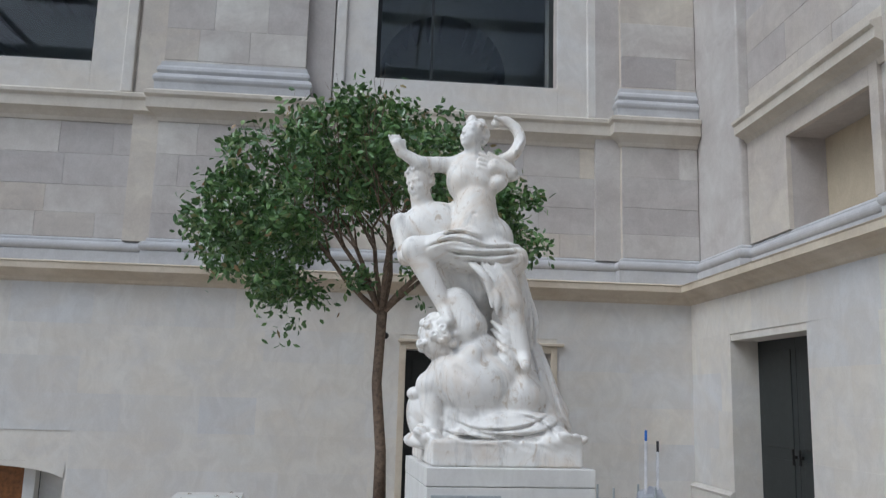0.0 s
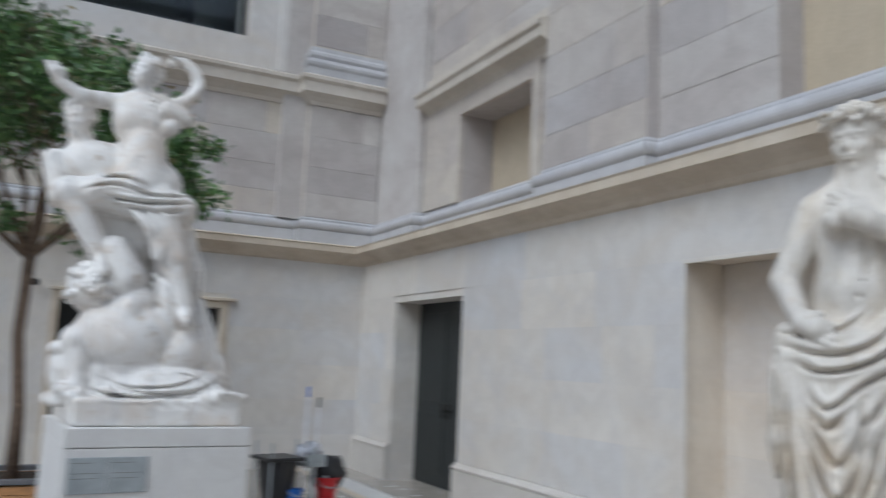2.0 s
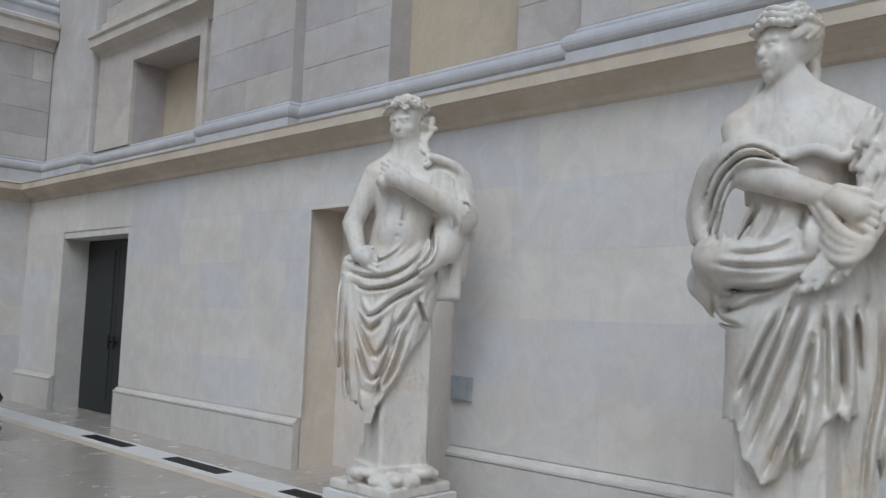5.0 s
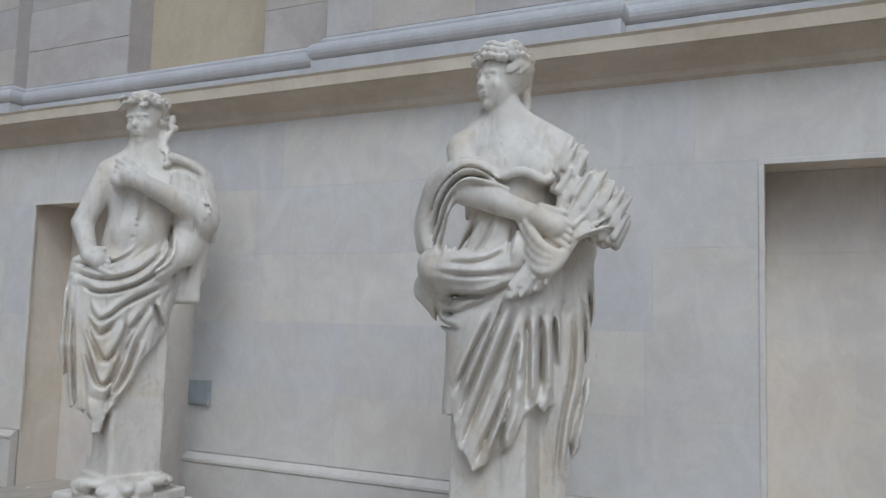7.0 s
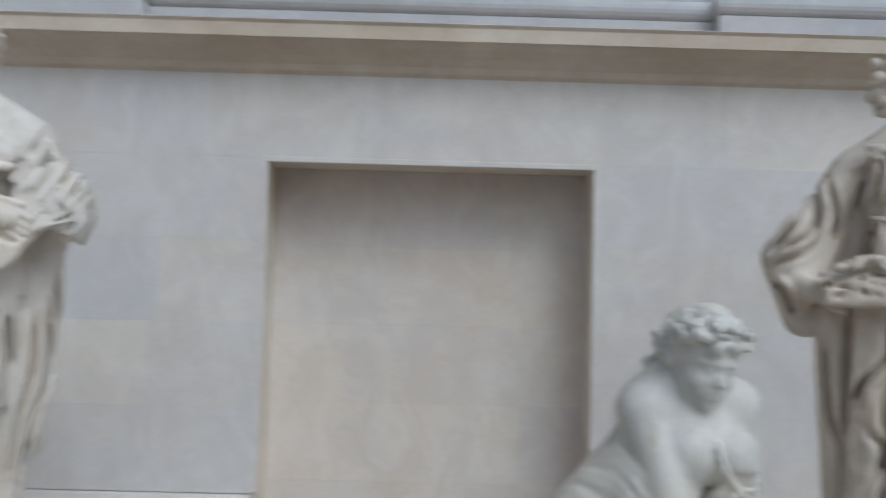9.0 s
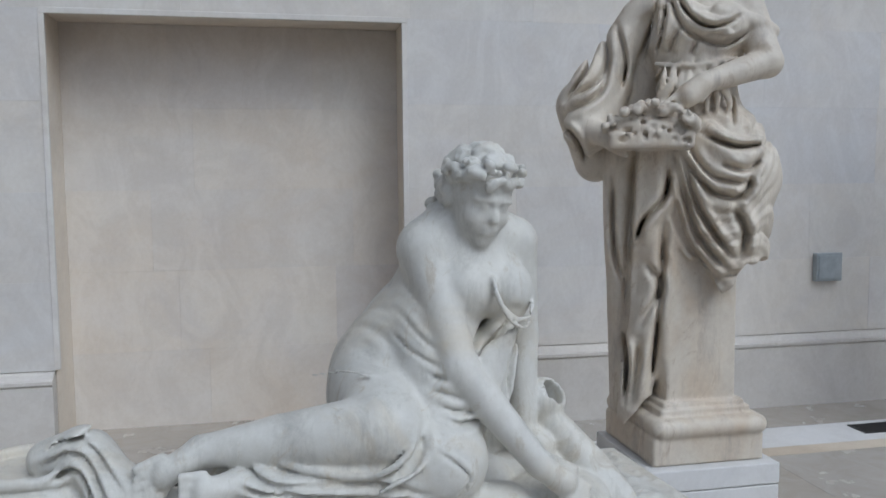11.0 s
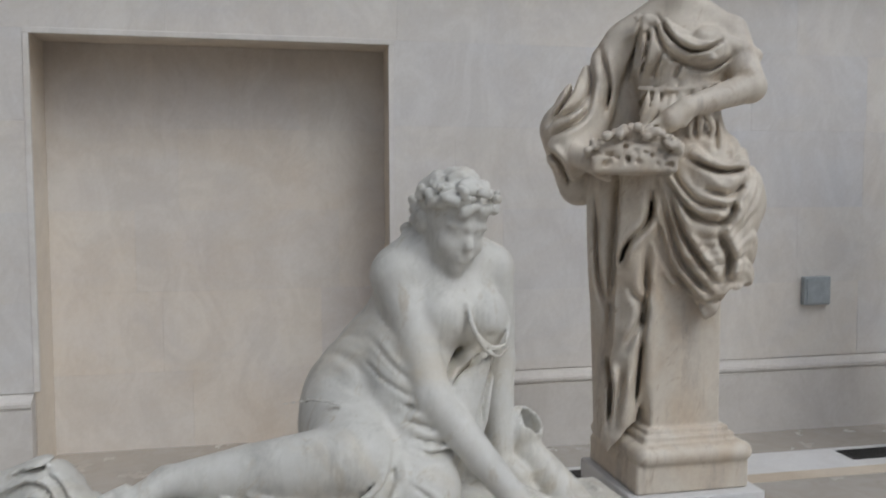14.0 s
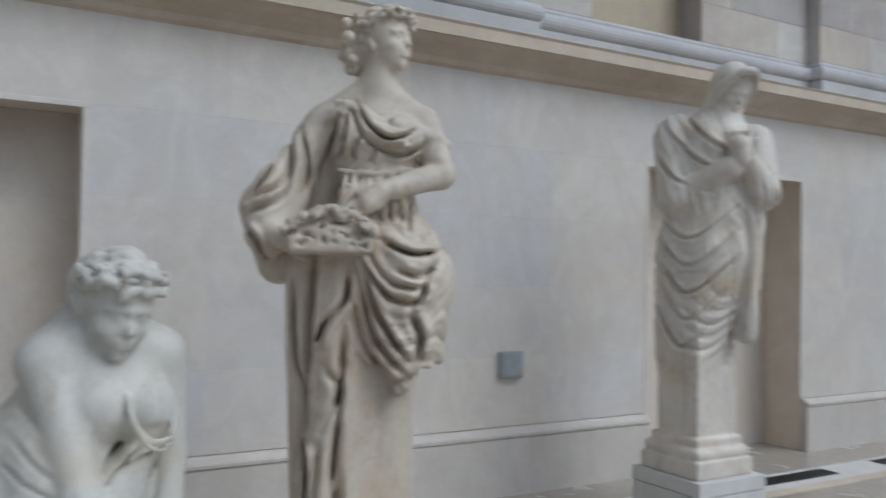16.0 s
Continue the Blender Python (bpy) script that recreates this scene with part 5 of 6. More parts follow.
def statue_group():
    """White group of three: one crouching below, one lifting a third, a scarf blown up behind."""
    r = random.Random(15)
    S = Sculpt((-0.85, -0.6, -0.01), (0.72, 0.62, 2.68), 0.0115)
    S.slab((-0.52, -0.46, 0.0), (0.52, 0.46, 0.17), 0.02, 0.02, 13.5)
    for i in range(50):
        S.blob((r.uniform(-0.52, 0.56), r.uniform(-0.34, 0.36), r.uniform(0.14, 0.22)), (r.uniform(0.06, 0.13), r.uniform(0.05, 0.1), r.uniform(0.03, 0.07)), 0.03, (r.uniform(-20, 20), r.uniform(-20, 20), r.uniform(0, 180)))
    S.blob((0.2, 0.1, 0.32), (0.36, 0.26, 0.26), 0.06)
    S.limb((0.4, 0.02, 0.25), (0.28, 0.1, 0.8), 0.16, 0.08, 0.05)
    S.limb((0.34, -0.04, 0.3), (0.24, 0.04, 0.7), 0.14, 0.09, 0.05)
    S.drape((0.1, -0.4, 0.15), (0.62, 0.4, 0.95), 0.018, 0.03, [[(0.25, 0.85), (0.32, 0.6), (0.36, 0.25)], [(0.32, 0.8), (0.4, 0.6), (0.48, 0.25)], [(0.2, 0.75), (0.24, 0.5), (0.2, 0.3)], [(0.4, 0.45), (0.48, 0.32), (0.55, 0.2)]])
    S.blob((-0.42, -0.02, 0.32), (0.15, 0.2, 0.22), 0.04)
    S.blob((-0.08, -0.02, 0.3), (0.42, 0.3, 0.24), 0.06)
    # crouching figure: bent back, head down, arm planted
    S.blob((-0.14, -0.15, 0.56), (0.34, 0.24, 0.25), 0.05, (0, 14, 0))
    S.blob((0.16, -0.1, 0.46), (0.22, 0.22, 0.18), 0.06)
    S.limb((-0.3, -0.16, 0.62), (-0.45, -0.2, 0.53), 0.13, 0.1, 0.05)
    S.limb((-0.45, -0.2, 0.53), (-0.41, -0.27, 0.22), 0.085, 0.06, 0.03)
    S.limb((-0.42, -0.27, 0.24), (-0.38, -0.34, 0.17), 0.05, 0.035, 0.03)
    S.blob((-0.52, -0.1, 0.34), (0.1, 0.13, 0.18), 0.04)
    S.blob((-0.55, -0.17, 0.47), (0.065, 0.06, 0.05), 0.02)
    S.limb((-0.2, -0.16, 0.68), (-0.1, -0.17, 0.79), 0.14, 0.125, 0.06)
    S.limb((-0.1, -0.17, 0.79), (0.06, -0.02, 0.8), 0.11, 0.08, 0.04)
    S.cord([(-0.26, -0.37, 0.66), (-0.12, -0.42, 0.54), (0.08, -0.38, 0.42)], 0.018, k=0.05, cut=True)
    S.cord([(-0.04, -0.33, 0.74), (-0.02, -0.4, 0.62), (-0.06, -0.42, 0.54)], 0.014, k=0.05, cut=True)
    S.blob((-0.15, -0.3, 0.72), (0.08, 0.06, 0.1), 0.05)
    S.cord([(-0.38, -0.3, 0.46), (-0.2, -0.36, 0.34), (0.05, -0.38, 0.31), (0.25, -0.32, 0.4)], 0.02, k=0.02, cut=True)
    S.blob((-0.39, -0.16, 0.86), (0.145, 0.15, 0.16), 0.04)
    for i in range(75):
        a, b = r.uniform(0, 6.28), r.uniform(-0.9, 1.5)
        q = (-0.39 + 0.155 * math.cos(a) * math.cos(b), -0.16 + 0.16 * math.sin(a) * math.cos(b), 0.87 + 0.155 * math.sin(b))
        S.blob(q, r.uniform(0.024, 0.042), 0.008)
        if i % 2:
            S.blob((q[0], q[1] - 0.03, q[2] + 0.015), 0.015, 0.006, cut=True)
    # cloth and drapery on the rock
    S.blob((0.1, -0.2, 0.26), (0.36, 0.2, 0.13), 0.05)
    S.rough((-0.62, -0.5, 0.1), (0.62, 0.45, 0.36), 0.018, 12, 3)
    S.drape((-0.4, -0.55, 0.14), (0.62, 0.3, 0.5), 0.026, 0.024, [[(-0.3, 0.3), (-0.1, 0.24), (0.2, 0.26), (0.42, 0.36)], [(-0.2, 0.24), (0.05, 0.2), (0.3, 0.22), (0.5, 0.32)], [(-0.35, 0.22), (-0.15, 0.18), (0.1, 0.18)], [(0.2, 0.34), (0.32, 0.3), (0.45, 0.2)]])
    # the lifting figure
    S.limb((-0.3, 0.12, 1.06), (-0.14, 0.1, 1.3), 0.13, 0.16, 0.05)
    S.limb((-0.08, 0.12, 0.7), (-0.18, 0.12, 1.25), 0.1, 0.14, 0.05)
    S.limb((-0.14, 0.1, 1.25), (-0.42, 0.06, 1.7), 0.19, 0.2, 0.06)
    S.blob((-0.5, 0.02, 1.74), (0.25, 0.16, 0.17), 0.05, (0, -15, 0))
    S.limb((-0.72, -0.02, 1.74), (-0.66, -0.1, 1.46), 0.08, 0.06, 0.03)
    S.limb((-0.66, -0.1, 1.46), (-0.4, -0.18, 1.52), 0.06, 0.05, 0.03)
    S.limb((-0.55, 0.02, 1.85), (-0.58, 0.0, 1.96), 0.09, 0.08, 0.04)
    S.head((-0.59, -0.02, 2.05), 0.30, 35, 14, -12, "curls", r)
    S.limb((-0.3, 0.05, 1.86), (0.02, -0.1, 2.05), 0.08, 0.06, 0.04)
    S.limb((0.0, 0.1, 2.16), (0.1, -0.06, 2.12), 0.075, 0.06, 0.04)
    S.hand((0.1, -0.1, 2.12), (-0.13, -0.14, 2.2), 0.05, (0, 0, 1))
    # the raised figure: pale torso, flung arm, legs hanging
    S.limb((-0.15, -0.06, 1.62), (-0.16, -0.03, 1.9), 0.19, 0.155, 0.05)
    S.blob((-0.1, -0.02, 1.62), (0.23, 0.18, 0.2), 0.05)
    S.blob((-0.2, -0.03, 2.08), (0.185, 0.13, 0.2), 0.05)
    S.limb((-0.18, 0.0, 2.3), (-0.33, 0.0, 2.2), 0.05, 0.065, 0.1).limb((-0.18, 0.0, 2.3), (-0.06, 0.02, 2.2), 0.05, 0.065, 0.1)
    S.blob((-0.26, -0.09, 2.07), (0.08, 0.07, 0.08), 0.06).blob((-0.12, -0.09, 2.06), (0.08, 0.07, 0.08), 0.06)
    S.blob((-0.16, -0.215, 1.78), 0.014, 0.02, cut=True)
    S.limb((-0.18, 0, 2.2), (-0.19, -0.02, 2.36), 0.065, 0.06, 0.04)
    S.head((-0.19, -0.03, 2.43), 0.275, 42, -14, 4, "curls", r)
    S.blob((-0.2, 0.0, 2.57), 0.035, 0.01).blob((-0.13, 0.02, 2.55), 0.035, 0.01)
    S.limb((-0.32, 0, 2.2), (-0.58, -0.08, 2.19), 0.068, 0.055, 0.04)
    S.limb((-0.58, -0.08, 2.19), (-0.73, -0.12, 2.27), 0.055, 0.038, 0.03)
    S.hand((-0.73, -0.12, 2.27), (-0.78, -0.15, 2.39), 0.036, (1, 0, 0))
    S.limb((-0.06, 0.02, 2.2), (0.08, 0.08, 2.24), 0.065, 0.055, 0.03)
    S.cord([(-0.02, 0.06, 2.56), (0.06, 0.08, 2.58), (0.14, 0.08, 2.52), (0.17, 0.07, 2.42), (0.11, 0.05, 2.3), (-0.02, 0.02, 2.22)], 0.034, 0.05, 0.02)
    for k in range(4):
        S.cord([(-0.02, 0.05 - 0.02 * k, 2.59), (0.08, 0.06, 2.6 - 0.02 * k), (0.19, 0.05, 2.48 - 0.01 * k), (0.14, 0.02 - 0.02 * k, 2.31)], 0.014, k=0.008)
    # thighs, knees, feet
    S.limb((-0.16, -0.1, 1.5), (-0.58, -0.22, 1.5), 0.15, 0.105, 0.05)
    S.limb((-0.58, -0.22, 1.5), (-0.36, -0.22, 1.1), 0.098, 0.06, 0.03)
    S.limb((-0.36, -0.22, 1.1), (-0.32, -0.3, 0.98), 0.055, 0.035, 0.03)
    S.limb((-0.28, -0.16, 1.12), (-0.18, -0.18, 0.95), 0.12, 0.13, 0.04)
    S.limb((-0.04, -0.1, 1.5), (0.1, -0.16, 1.12), 0.15, 0.11, 0.05)
    S.limb((0.1, -0.16, 1.12), (0.2, -0.2, 0.76), 0.095, 0.06, 0.03)
    S.limb((0.2, -0.2, 0.76), (0.22, -0.32, 0.68), 0.05, 0.035, 0.03)
    # wind-blown cloth at the loins
    S.limb((-0.42, -0.24, 1.52), (-0.2, -0.2, 1.56), 0.1, 0.12, 0.04)
    S.limb((-0.2, -0.18, 1.5), (0.12, -0.08, 1.46), 0.13, 0.12, 0.04)
    S.drape((-0.6, -0.45, 1.3), (0.3, 0.15, 1.75), 0.03, 0.026, [[(-0.5, 1.5), (-0.3, 1.56), (-0.05, 1.52), (0.22, 1.56)], [(-0.4, 1.6), (-0.25, 1.62), (-0.1, 1.57)], [(-0.35, 1.48), (-0.12, 1.46), (0.2, 1.5)], [(-0.25, 1.42), (-0.05, 1.4), (0.15, 1.44)]])
    S.folds((-0.2, -0.28, 1.4), (0.05, -0.24, 1.4), (-0.02, -0.26, 1.1), (0.18, -0.16, 0.8), 6, 0.032, r, 0, (0.05, -0.01, 0))
    S.limb((0.1, 0.05, 1.45), (0.18, 0.06, 0.85), 0.1, 0.1, 0.05)
    S.folds((0.1, -0.06, 1.45), (0.2, 0.08, 1.45), (0.14, -0.06, 0.75), (0.3, 0.05, 0.8), 5, 0.03, r, 0, (0.03, -0.01, 0))
    for k in range(4):
        S.cord([(-0.02, -0.1, 1.0 - 0.06 * k), (0.08, -0.22, 0.9 - 0.06 * k), (0.2, -0.16, 0.72 - 0.05 * k), (0.3, -0.05, 0.6)], 0.03, k=0.014, fade=True)
    return S.skin("statue", MARBLE_WHITE)


def statue_nymph():
    """Reclining figure leaning on one arm, reaching down with the other, on a rocky slab with a basin and a jar."""
    r = random.Random(16)
    S = Sculpt((-1.12, -0.48, -0.17), (1.04, 0.46, 1.2), 0.0105)
    S.slab((-1.0, -0.36, -0.155), (0.98, 0.36, 0.0), 0.012, 0.01)
    # a hide spread over a low bolster, its mask hanging at one end, and a second cushion
    S.limb((-0.72, -0.14, 0.035), (-0.2, -0.17, 0.04), 0.085, 0.09, 0.03)
    S.limb((-0.2, -0.17, 0.04), (0.36, -0.2, 0.045), 0.09, 0.085, 0.03)
    S.limb((-0.62, -0.03, 0.05), (0.35, -0.04, 0.06), 0.10, 0.10, 0.05)
    S.blob((-0.2, -0.08, 0.05), (0.5, 0.16, 0.085), 0.05)
    S.blob((0.53, -0.14, 0.045), (0.17, 0.13, 0.085), 0.012)
    S.blob((0.50, 0.04, 0.05), (0.24, 0.16, 0.09), 0.04)
    S.rough((-0.85, -0.36, 0.0), (0.42, 0.0, 0.22), 0.006, 9, 5)
    S.drape((-0.8, -0.4, 0.0), (0.45, 0.0, 0.17), 0.008, 0.016, [[(-0.35, 0.13), (-0.1, 0.12), (0.1, 0.13)], [(-0.28, 0.10), (-0.05, 0.085), (0.06, 0.09)], [(-0.2, 0.06), (0.0, 0.05), (0.02, 0.08)], [(0.2, 0.11), (0.3, 0.09), (0.36, 0.04)]], 0.0)
    for k in range(6):
        w = math.pi * k / 3 + 0.3
        S.limb((0.07, -0.255, 0.07), (0.07 + 0.055 * math.cos(w), -0.262, 0.07 + 0.04 * math.sin(w)), 0.012, 0.007, 0.004)
    S.blob((-0.60, -0.23, 0.075), (0.085, 0.05, 0.055), 0.02).blob((-0.52, -0.25, 0.10), (0.05, 0.025, 0.022), 0.01)
    S.blob((-0.57, -0.28, 0.075), (0.03, 0.012, 0.012), 0.008, cut=True)
    S.blob((-0.71, -0.17, 0.07), (0.12, 0.09, 0.075), 0.02, (0, 0, 20))
    S.blob((-0.79, -0.13, 0.10), (0.06, 0.05, 0.05), 0.02)
    S.drape((-0.9, -0.36, 0.0), (-0.55, 0.0, 0.2), 0.016, 0.018, [[(-0.82, 0.13), (-0.77, 0.08), (-0.68, 0.03)], [(-0.77, 0.15), (-0.72, 0.10), (-0.64, 0.06)], [(-0.72, 0.14), (-0.66, 0.11), (-0.58, 0.12)], [(-0.84, 0.08), (-0.79, 0.04), (-0.72, 0.01)]], 0.0)
    # cloth thrown over the basin's rim
    S.limb((-0.84, 0.12, 0.25), (-0.74, 0.05, 0.26), 0.045, 0.055, 0.03)
    S.limb((-0.74, 0.05, 0.26), (-0.66, -0.06, 0.1), 0.06, 0.075, 0.03)
    S.cloth((-0.95, -0.2, 0.02), (-0.52, 0.25, 0.36), (15, 11, 3.0), 0.03, 0.12, (0, 0), 3)
    # basin with a scalloped side, cloth over its rim
    c = (-0.88, 0.06)
    S.blob((*c, 0.13), (0.235, 0.2, 0.125), 0.02)
    for i in range(26):
        a = 2 * math.pi * i / 26
        S.cord([(c[0] + 0.13 * math.cos(a), c[1] + 0.11 * math.sin(a), 0.03), (c[0] + 0.225 * math.cos(a), c[1] + 0.19 * math.sin(a), 0.09), (c[0] + 0.235 * math.cos(a), c[1] + 0.2 * math.sin(a), 0.155)], 0.014, 0.026, 0.006, 3)
    S.blob((*c, 0.33), (0.5, 0.5, 0.12), 0.01, cut=True)
    for i in range(40):
        a = 2 * math.pi * i / 40
        b = a + 0.17
        S.limb((c[0] + 0.185 * math.cos(a), c[1] + 0.155 * math.sin(a), 0.225), (c[0] + 0.185 * math.cos(b), c[1] + 0.155 * math.sin(b), 0.225), 0.017, k=0.004)
    S.limb((-0.86, 0.02, 0.25), (-0.75, -0.03, 0.27), 0.05, 0.065, 0.02)
    S.limb((-0.75, -0.03, 0.27), (-0.66, -0.12, 0.18), 0.065, 0.075, 0.03)
    S.limb((-0.66, -0.12, 0.18), (-0.66, -0.14, 0.1), 0.07, 0.06, 0.03)
    S.drape((-0.95, -0.3, 0.06), (-0.55, 0.2, 0.36), 0.018, 0.016, [[(-0.88, 0.27), (-0.76, 0.32), (-0.64, 0.2)], [(-0.88, 0.24), (-0.76, 0.29), (-0.67, 0.15)], [(-0.84, 0.22), (-0.76, 0.25), (-0.7, 0.12)], [(-0.82, 0.29), (-0.72, 0.33), (-0.61, 0.22)]], 0.2)
    # legs: lower one along the rock, upper bent knee forward
    S.limb((0.06, 0.02, 0.28), (0.18, -0.17, 0.21), 0.15, 0.13, 0.05)
    S.limb((0.17, -0.17, 0.2), (-0.1, -0.17, 0.18), 0.12, 0.075, 0.04)
    S.limb((-0.1, -0.17, 0.18), (-0.38, -0.18, 0.195), 0.07, 0.042, 0.03)
    S.limb((0.1, -0.12, 0.16), (-0.3, -0.14, 0.14), 0.14, 0.09, 0.05)
    S.blob((-0.12, -0.02, 0.17), (0.36, 0.12, 0.13), 0.05)
    S.drape((-0.5, -0.4, 0.02), (0.45, 0.06, 0.5), 0.016, 0.016, [[(0.08, 0.36), (0.19, 0.38), (0.24, 0.32)], [(-0.39, 0.27), (-0.26, 0.20), (-0.02, 0.19), (0.12, 0.15)], [(-0.37, 0.24), (-0.24, 0.18), (-0.02, 0.15), (0.10, 0.13)], [(-0.34, 0.27), (-0.22, 0.22), (-0.08, 0.20)], [(0.06, 0.32), (0.03, 0.24), (-0.02, 0.20)], [(-0.38, 0.21), (-0.29, 0.18), (-0.13, 0.15)], [(0.09, 0.40), (0.12, 0.34), (0.10, 0.26)]], 0.0)
    S.limb((0.045, 0.03, 0.36), (0.02, -0.16, 0.315), 0.15, 0.115, 0.03)
    S.limb((0.0, -0.18, 0.31), (-0.26, -0.13, 0.285), 0.1, 0.075, 0.012)
    S.limb((-0.26, -0.13, 0.285), (-0.46, -0.11, 0.275), 0.075, 0.042, 0.012)
    S.cord([(0.06, -0.1, 0.43), (0.09, -0.2, 0.38), (0.07, -0.27, 0.28), (-0.02, -0.27, 0.22), (-0.14, -0.23, 0.22), (-0.26, -0.2, 0.25)], 0.011, 0.008, 0.01)
    S.cord([(0.08, -0.12, 0.4), (0.12, -0.2, 0.35), (0.1, -0.28, 0.24), (-0.02, -0.29, 0.18)], 0.009, 0.007, 0.01)
    # feet with toes
    for ax, ay, az, tx, ty, tz in ((-0.46, -0.11, 0.275, -0.61, -0.18, 0.215), (-0.38, -0.19, 0.2, -0.5, -0.23, 0.2)):
        e = (0.35 * ax + 0.65 * tx, 0.35 * ay + 0.65 * ty, 0.35 * az + 0.65 * tz)
        S.limb((ax, ay, az), e, 0.04, 0.036, 0.03)
        S.blob(e, (0.03, 0.03, 0.052), 0.02)
        for j in range(5):
            o = (j - 2) * 0.022
            S.limb((e[0], e[1] + o * 0.2, e[2] + o), (tx - 0.012, ty + o * 0.2, tz + o * 1.1), 0.0135, 0.011 if j else 0.015, 0.004)
    # hips, waist, chest leaning over
    S.blob((0.065, 0.09, 0.33), (0.165, 0.17, 0.175), 0.06)
    S.limb((0.06, 0.08, 0.42), (0.245, 0.04, 0.66), 0.15, 0.135, 0.06)
    S.blob((0.29, 0.02, 0.72), (0.165, 0.13, 0.18), 0.1)
    S.limb((0.31, 0.02, 0.9), (0.19, 0.0, 0.8), 0.055, 0.075, 0.1).limb((0.31, 0.02, 0.9), (0.45, 0.03, 0.8), 0.055, 0.075, 0.1)
    S.cloth((-0.05, -0.2, 0.45), (0.3, 0.3, 0.72), (9, 6, 5.0), 0.01, 0.3, (0, 0), 5)
    S.limb((0.2, 0.0, 0.56), (0.2, -0.06, 0.32), 0.14, 0.15, 0.04)
    S.limb((0.4, -0.06, 0.58), (0.34, -0.1, 0.34), 0.05, 0.06, 0.03)
    S.drape((0.05, -0.35, 0.28), (0.5, 0.1, 0.64), 0.016, 0.02, [[(0.42, 0.6), (0.34, 0.5), (0.3, 0.36)], [(0.38, 0.6), (0.3, 0.52), (0.22, 0.38)], [(0.33, 0.56), (0.24, 0.48), (0.14, 0.42)], [(0.44, 0.54), (0.4, 0.44), (0.38, 0.34)]])
    S.blob((0.28, -0.075, 0.67), (0.085, 0.075, 0.09), 0.07).blob((0.41, -0.06, 0.66), (0.08, 0.08, 0.09), 0.07)
    S.limb((0.30, 0.02, 0.82), (0.325, -0.04, 0.91), 0.075, 0.066, 0.1)
    S.head((0.325, -0.07, 0.93), 0.295, -14, 20, 6, "wreath", r)
    for i in range(20):
        S.blob((0.26 + r.uniform(-0.04, 0.04), 0.06 + r.uniform(-0.04, 0.04), 0.95 + r.uniform(-0.05, 0.05)), r.uniform(0.016, 0.026), 0.008)
    for i in range(16):
        S.blob((0.21 - 0.004 * i, 0.03 - 0.003 * i, 0.9 - 0.011 * i), r.uniform(0.013, 0.019), 0.006)
    S.drape((0.0, -0.4, 0.4), (0.36, 0.2, 0.8), 0.007, 0.013, [[(0.10, 0.70), (0.16, 0.61), (0.27, 0.54)], [(0.08, 0.62), (0.15, 0.53), (0.25, 0.48)], [(0.06, 0.56), (0.12, 0.50), (0.2, 0.455)], [(0.14, 0.73), (0.19, 0.66), (0.27, 0.6)]], 0.25)
    S.drape((0.08, -0.42, 0.28), (0.42, 0.1, 0.52), 0.013, 0.014, [[(0.36, 0.47), (0.24, 0.425), (0.13, 0.455)], [(0.36, 0.43), (0.25, 0.385), (0.14, 0.41)], [(0.36, 0.385), (0.26, 0.345), (0.16, 0.365)], [(0.35, 0.34), (0.27, 0.315), (0.18, 0.325)]], 0.1)
    # reaching arm and propping arm
    S.blob((0.17, -0.02, 0.785), 0.078, 0.04)
    S.limb((0.17, -0.03, 0.78), (0.235, -0.16, 0.46), 0.066, 0.055, 0.03)
    S.limb((0.235, -0.16, 0.46), (0.43, -0.27, 0.2), 0.055, 0.038, 0.03)
    S.hand((0.43, -0.27, 0.2), (0.56, -0.3, 0.1), 0.034, (0.3, 0.4, 0.8))
    S.blob((0.46, 0.03, 0.795), 0.072, 0.04)
    S.limb((0.47, 0.03, 0.79), (0.5, 0.06, 0.5), 0.068, 0.056, 0.03)
    S.limb((0.5, 0.06, 0.5), (0.49, 0.0, 0.2), 0.055, 0.038, 0.03)
    S.hand((0.49, 0.0, 0.21), (0.57, -0.07, 0.13), 0.038, (0.5, 0.5, 0))
    # jar lying on its side
    S.limb((0.46, 0.2, 0.13), (0.53, 0.11, 0.23), 0.13, 0.09, 0.03)
    S.limb((0.53, 0.11, 0.23), (0.565, 0.06, 0.28), 0.055, 0.055, 0.02)
    S.limb((0.565, 0.06, 0.28), (0.572, 0.05, 0.288), 0.072, 0.072, 0.006)
    S.limb((0.565, 0.06, 0.28), (0.62, -0.01, 0.35), 0.042, 0.042, 0.006, True)
    S.cord([(0.58, 0.02, 0.23), (0.65, -0.05, 0.14), (0.74, -0.13, 0.01)], 0.045, 0.06, 0.03)
    # thin shift: strap, swag under the breast, folds on back and lap
    S.drape((-0.45, -0.42, 0.1), (0.3, 0.05, 0.36), 0.009, 0.012, [[(-0.42, 0.17), (-0.25, 0.13), (0.05, 0.125), (0.2, 0.15)], [(-0.42, 0.2), (-0.28, 0.155), (-0.05, 0.14), (0.14, 0.165)], [(0.14, 0.27), (0.22, 0.2), (0.2, 0.14)]], 0.0)
    S.cord([(0.345, -0.13, 0.71), (0.355, -0.165, 0.64), (0.395, -0.185, 0.595), (0.445, -0.16, 0.6), (0.49, -0.08, 0.65)], 0.007, 0.006, 0.012)
    S.cord([(0.35, -0.14, 0.66), (0.37, -0.185, 0.6), (0.41, -0.195, 0.57), (0.46, -0.15, 0.585)], 0.006, 0.005, 0.012)
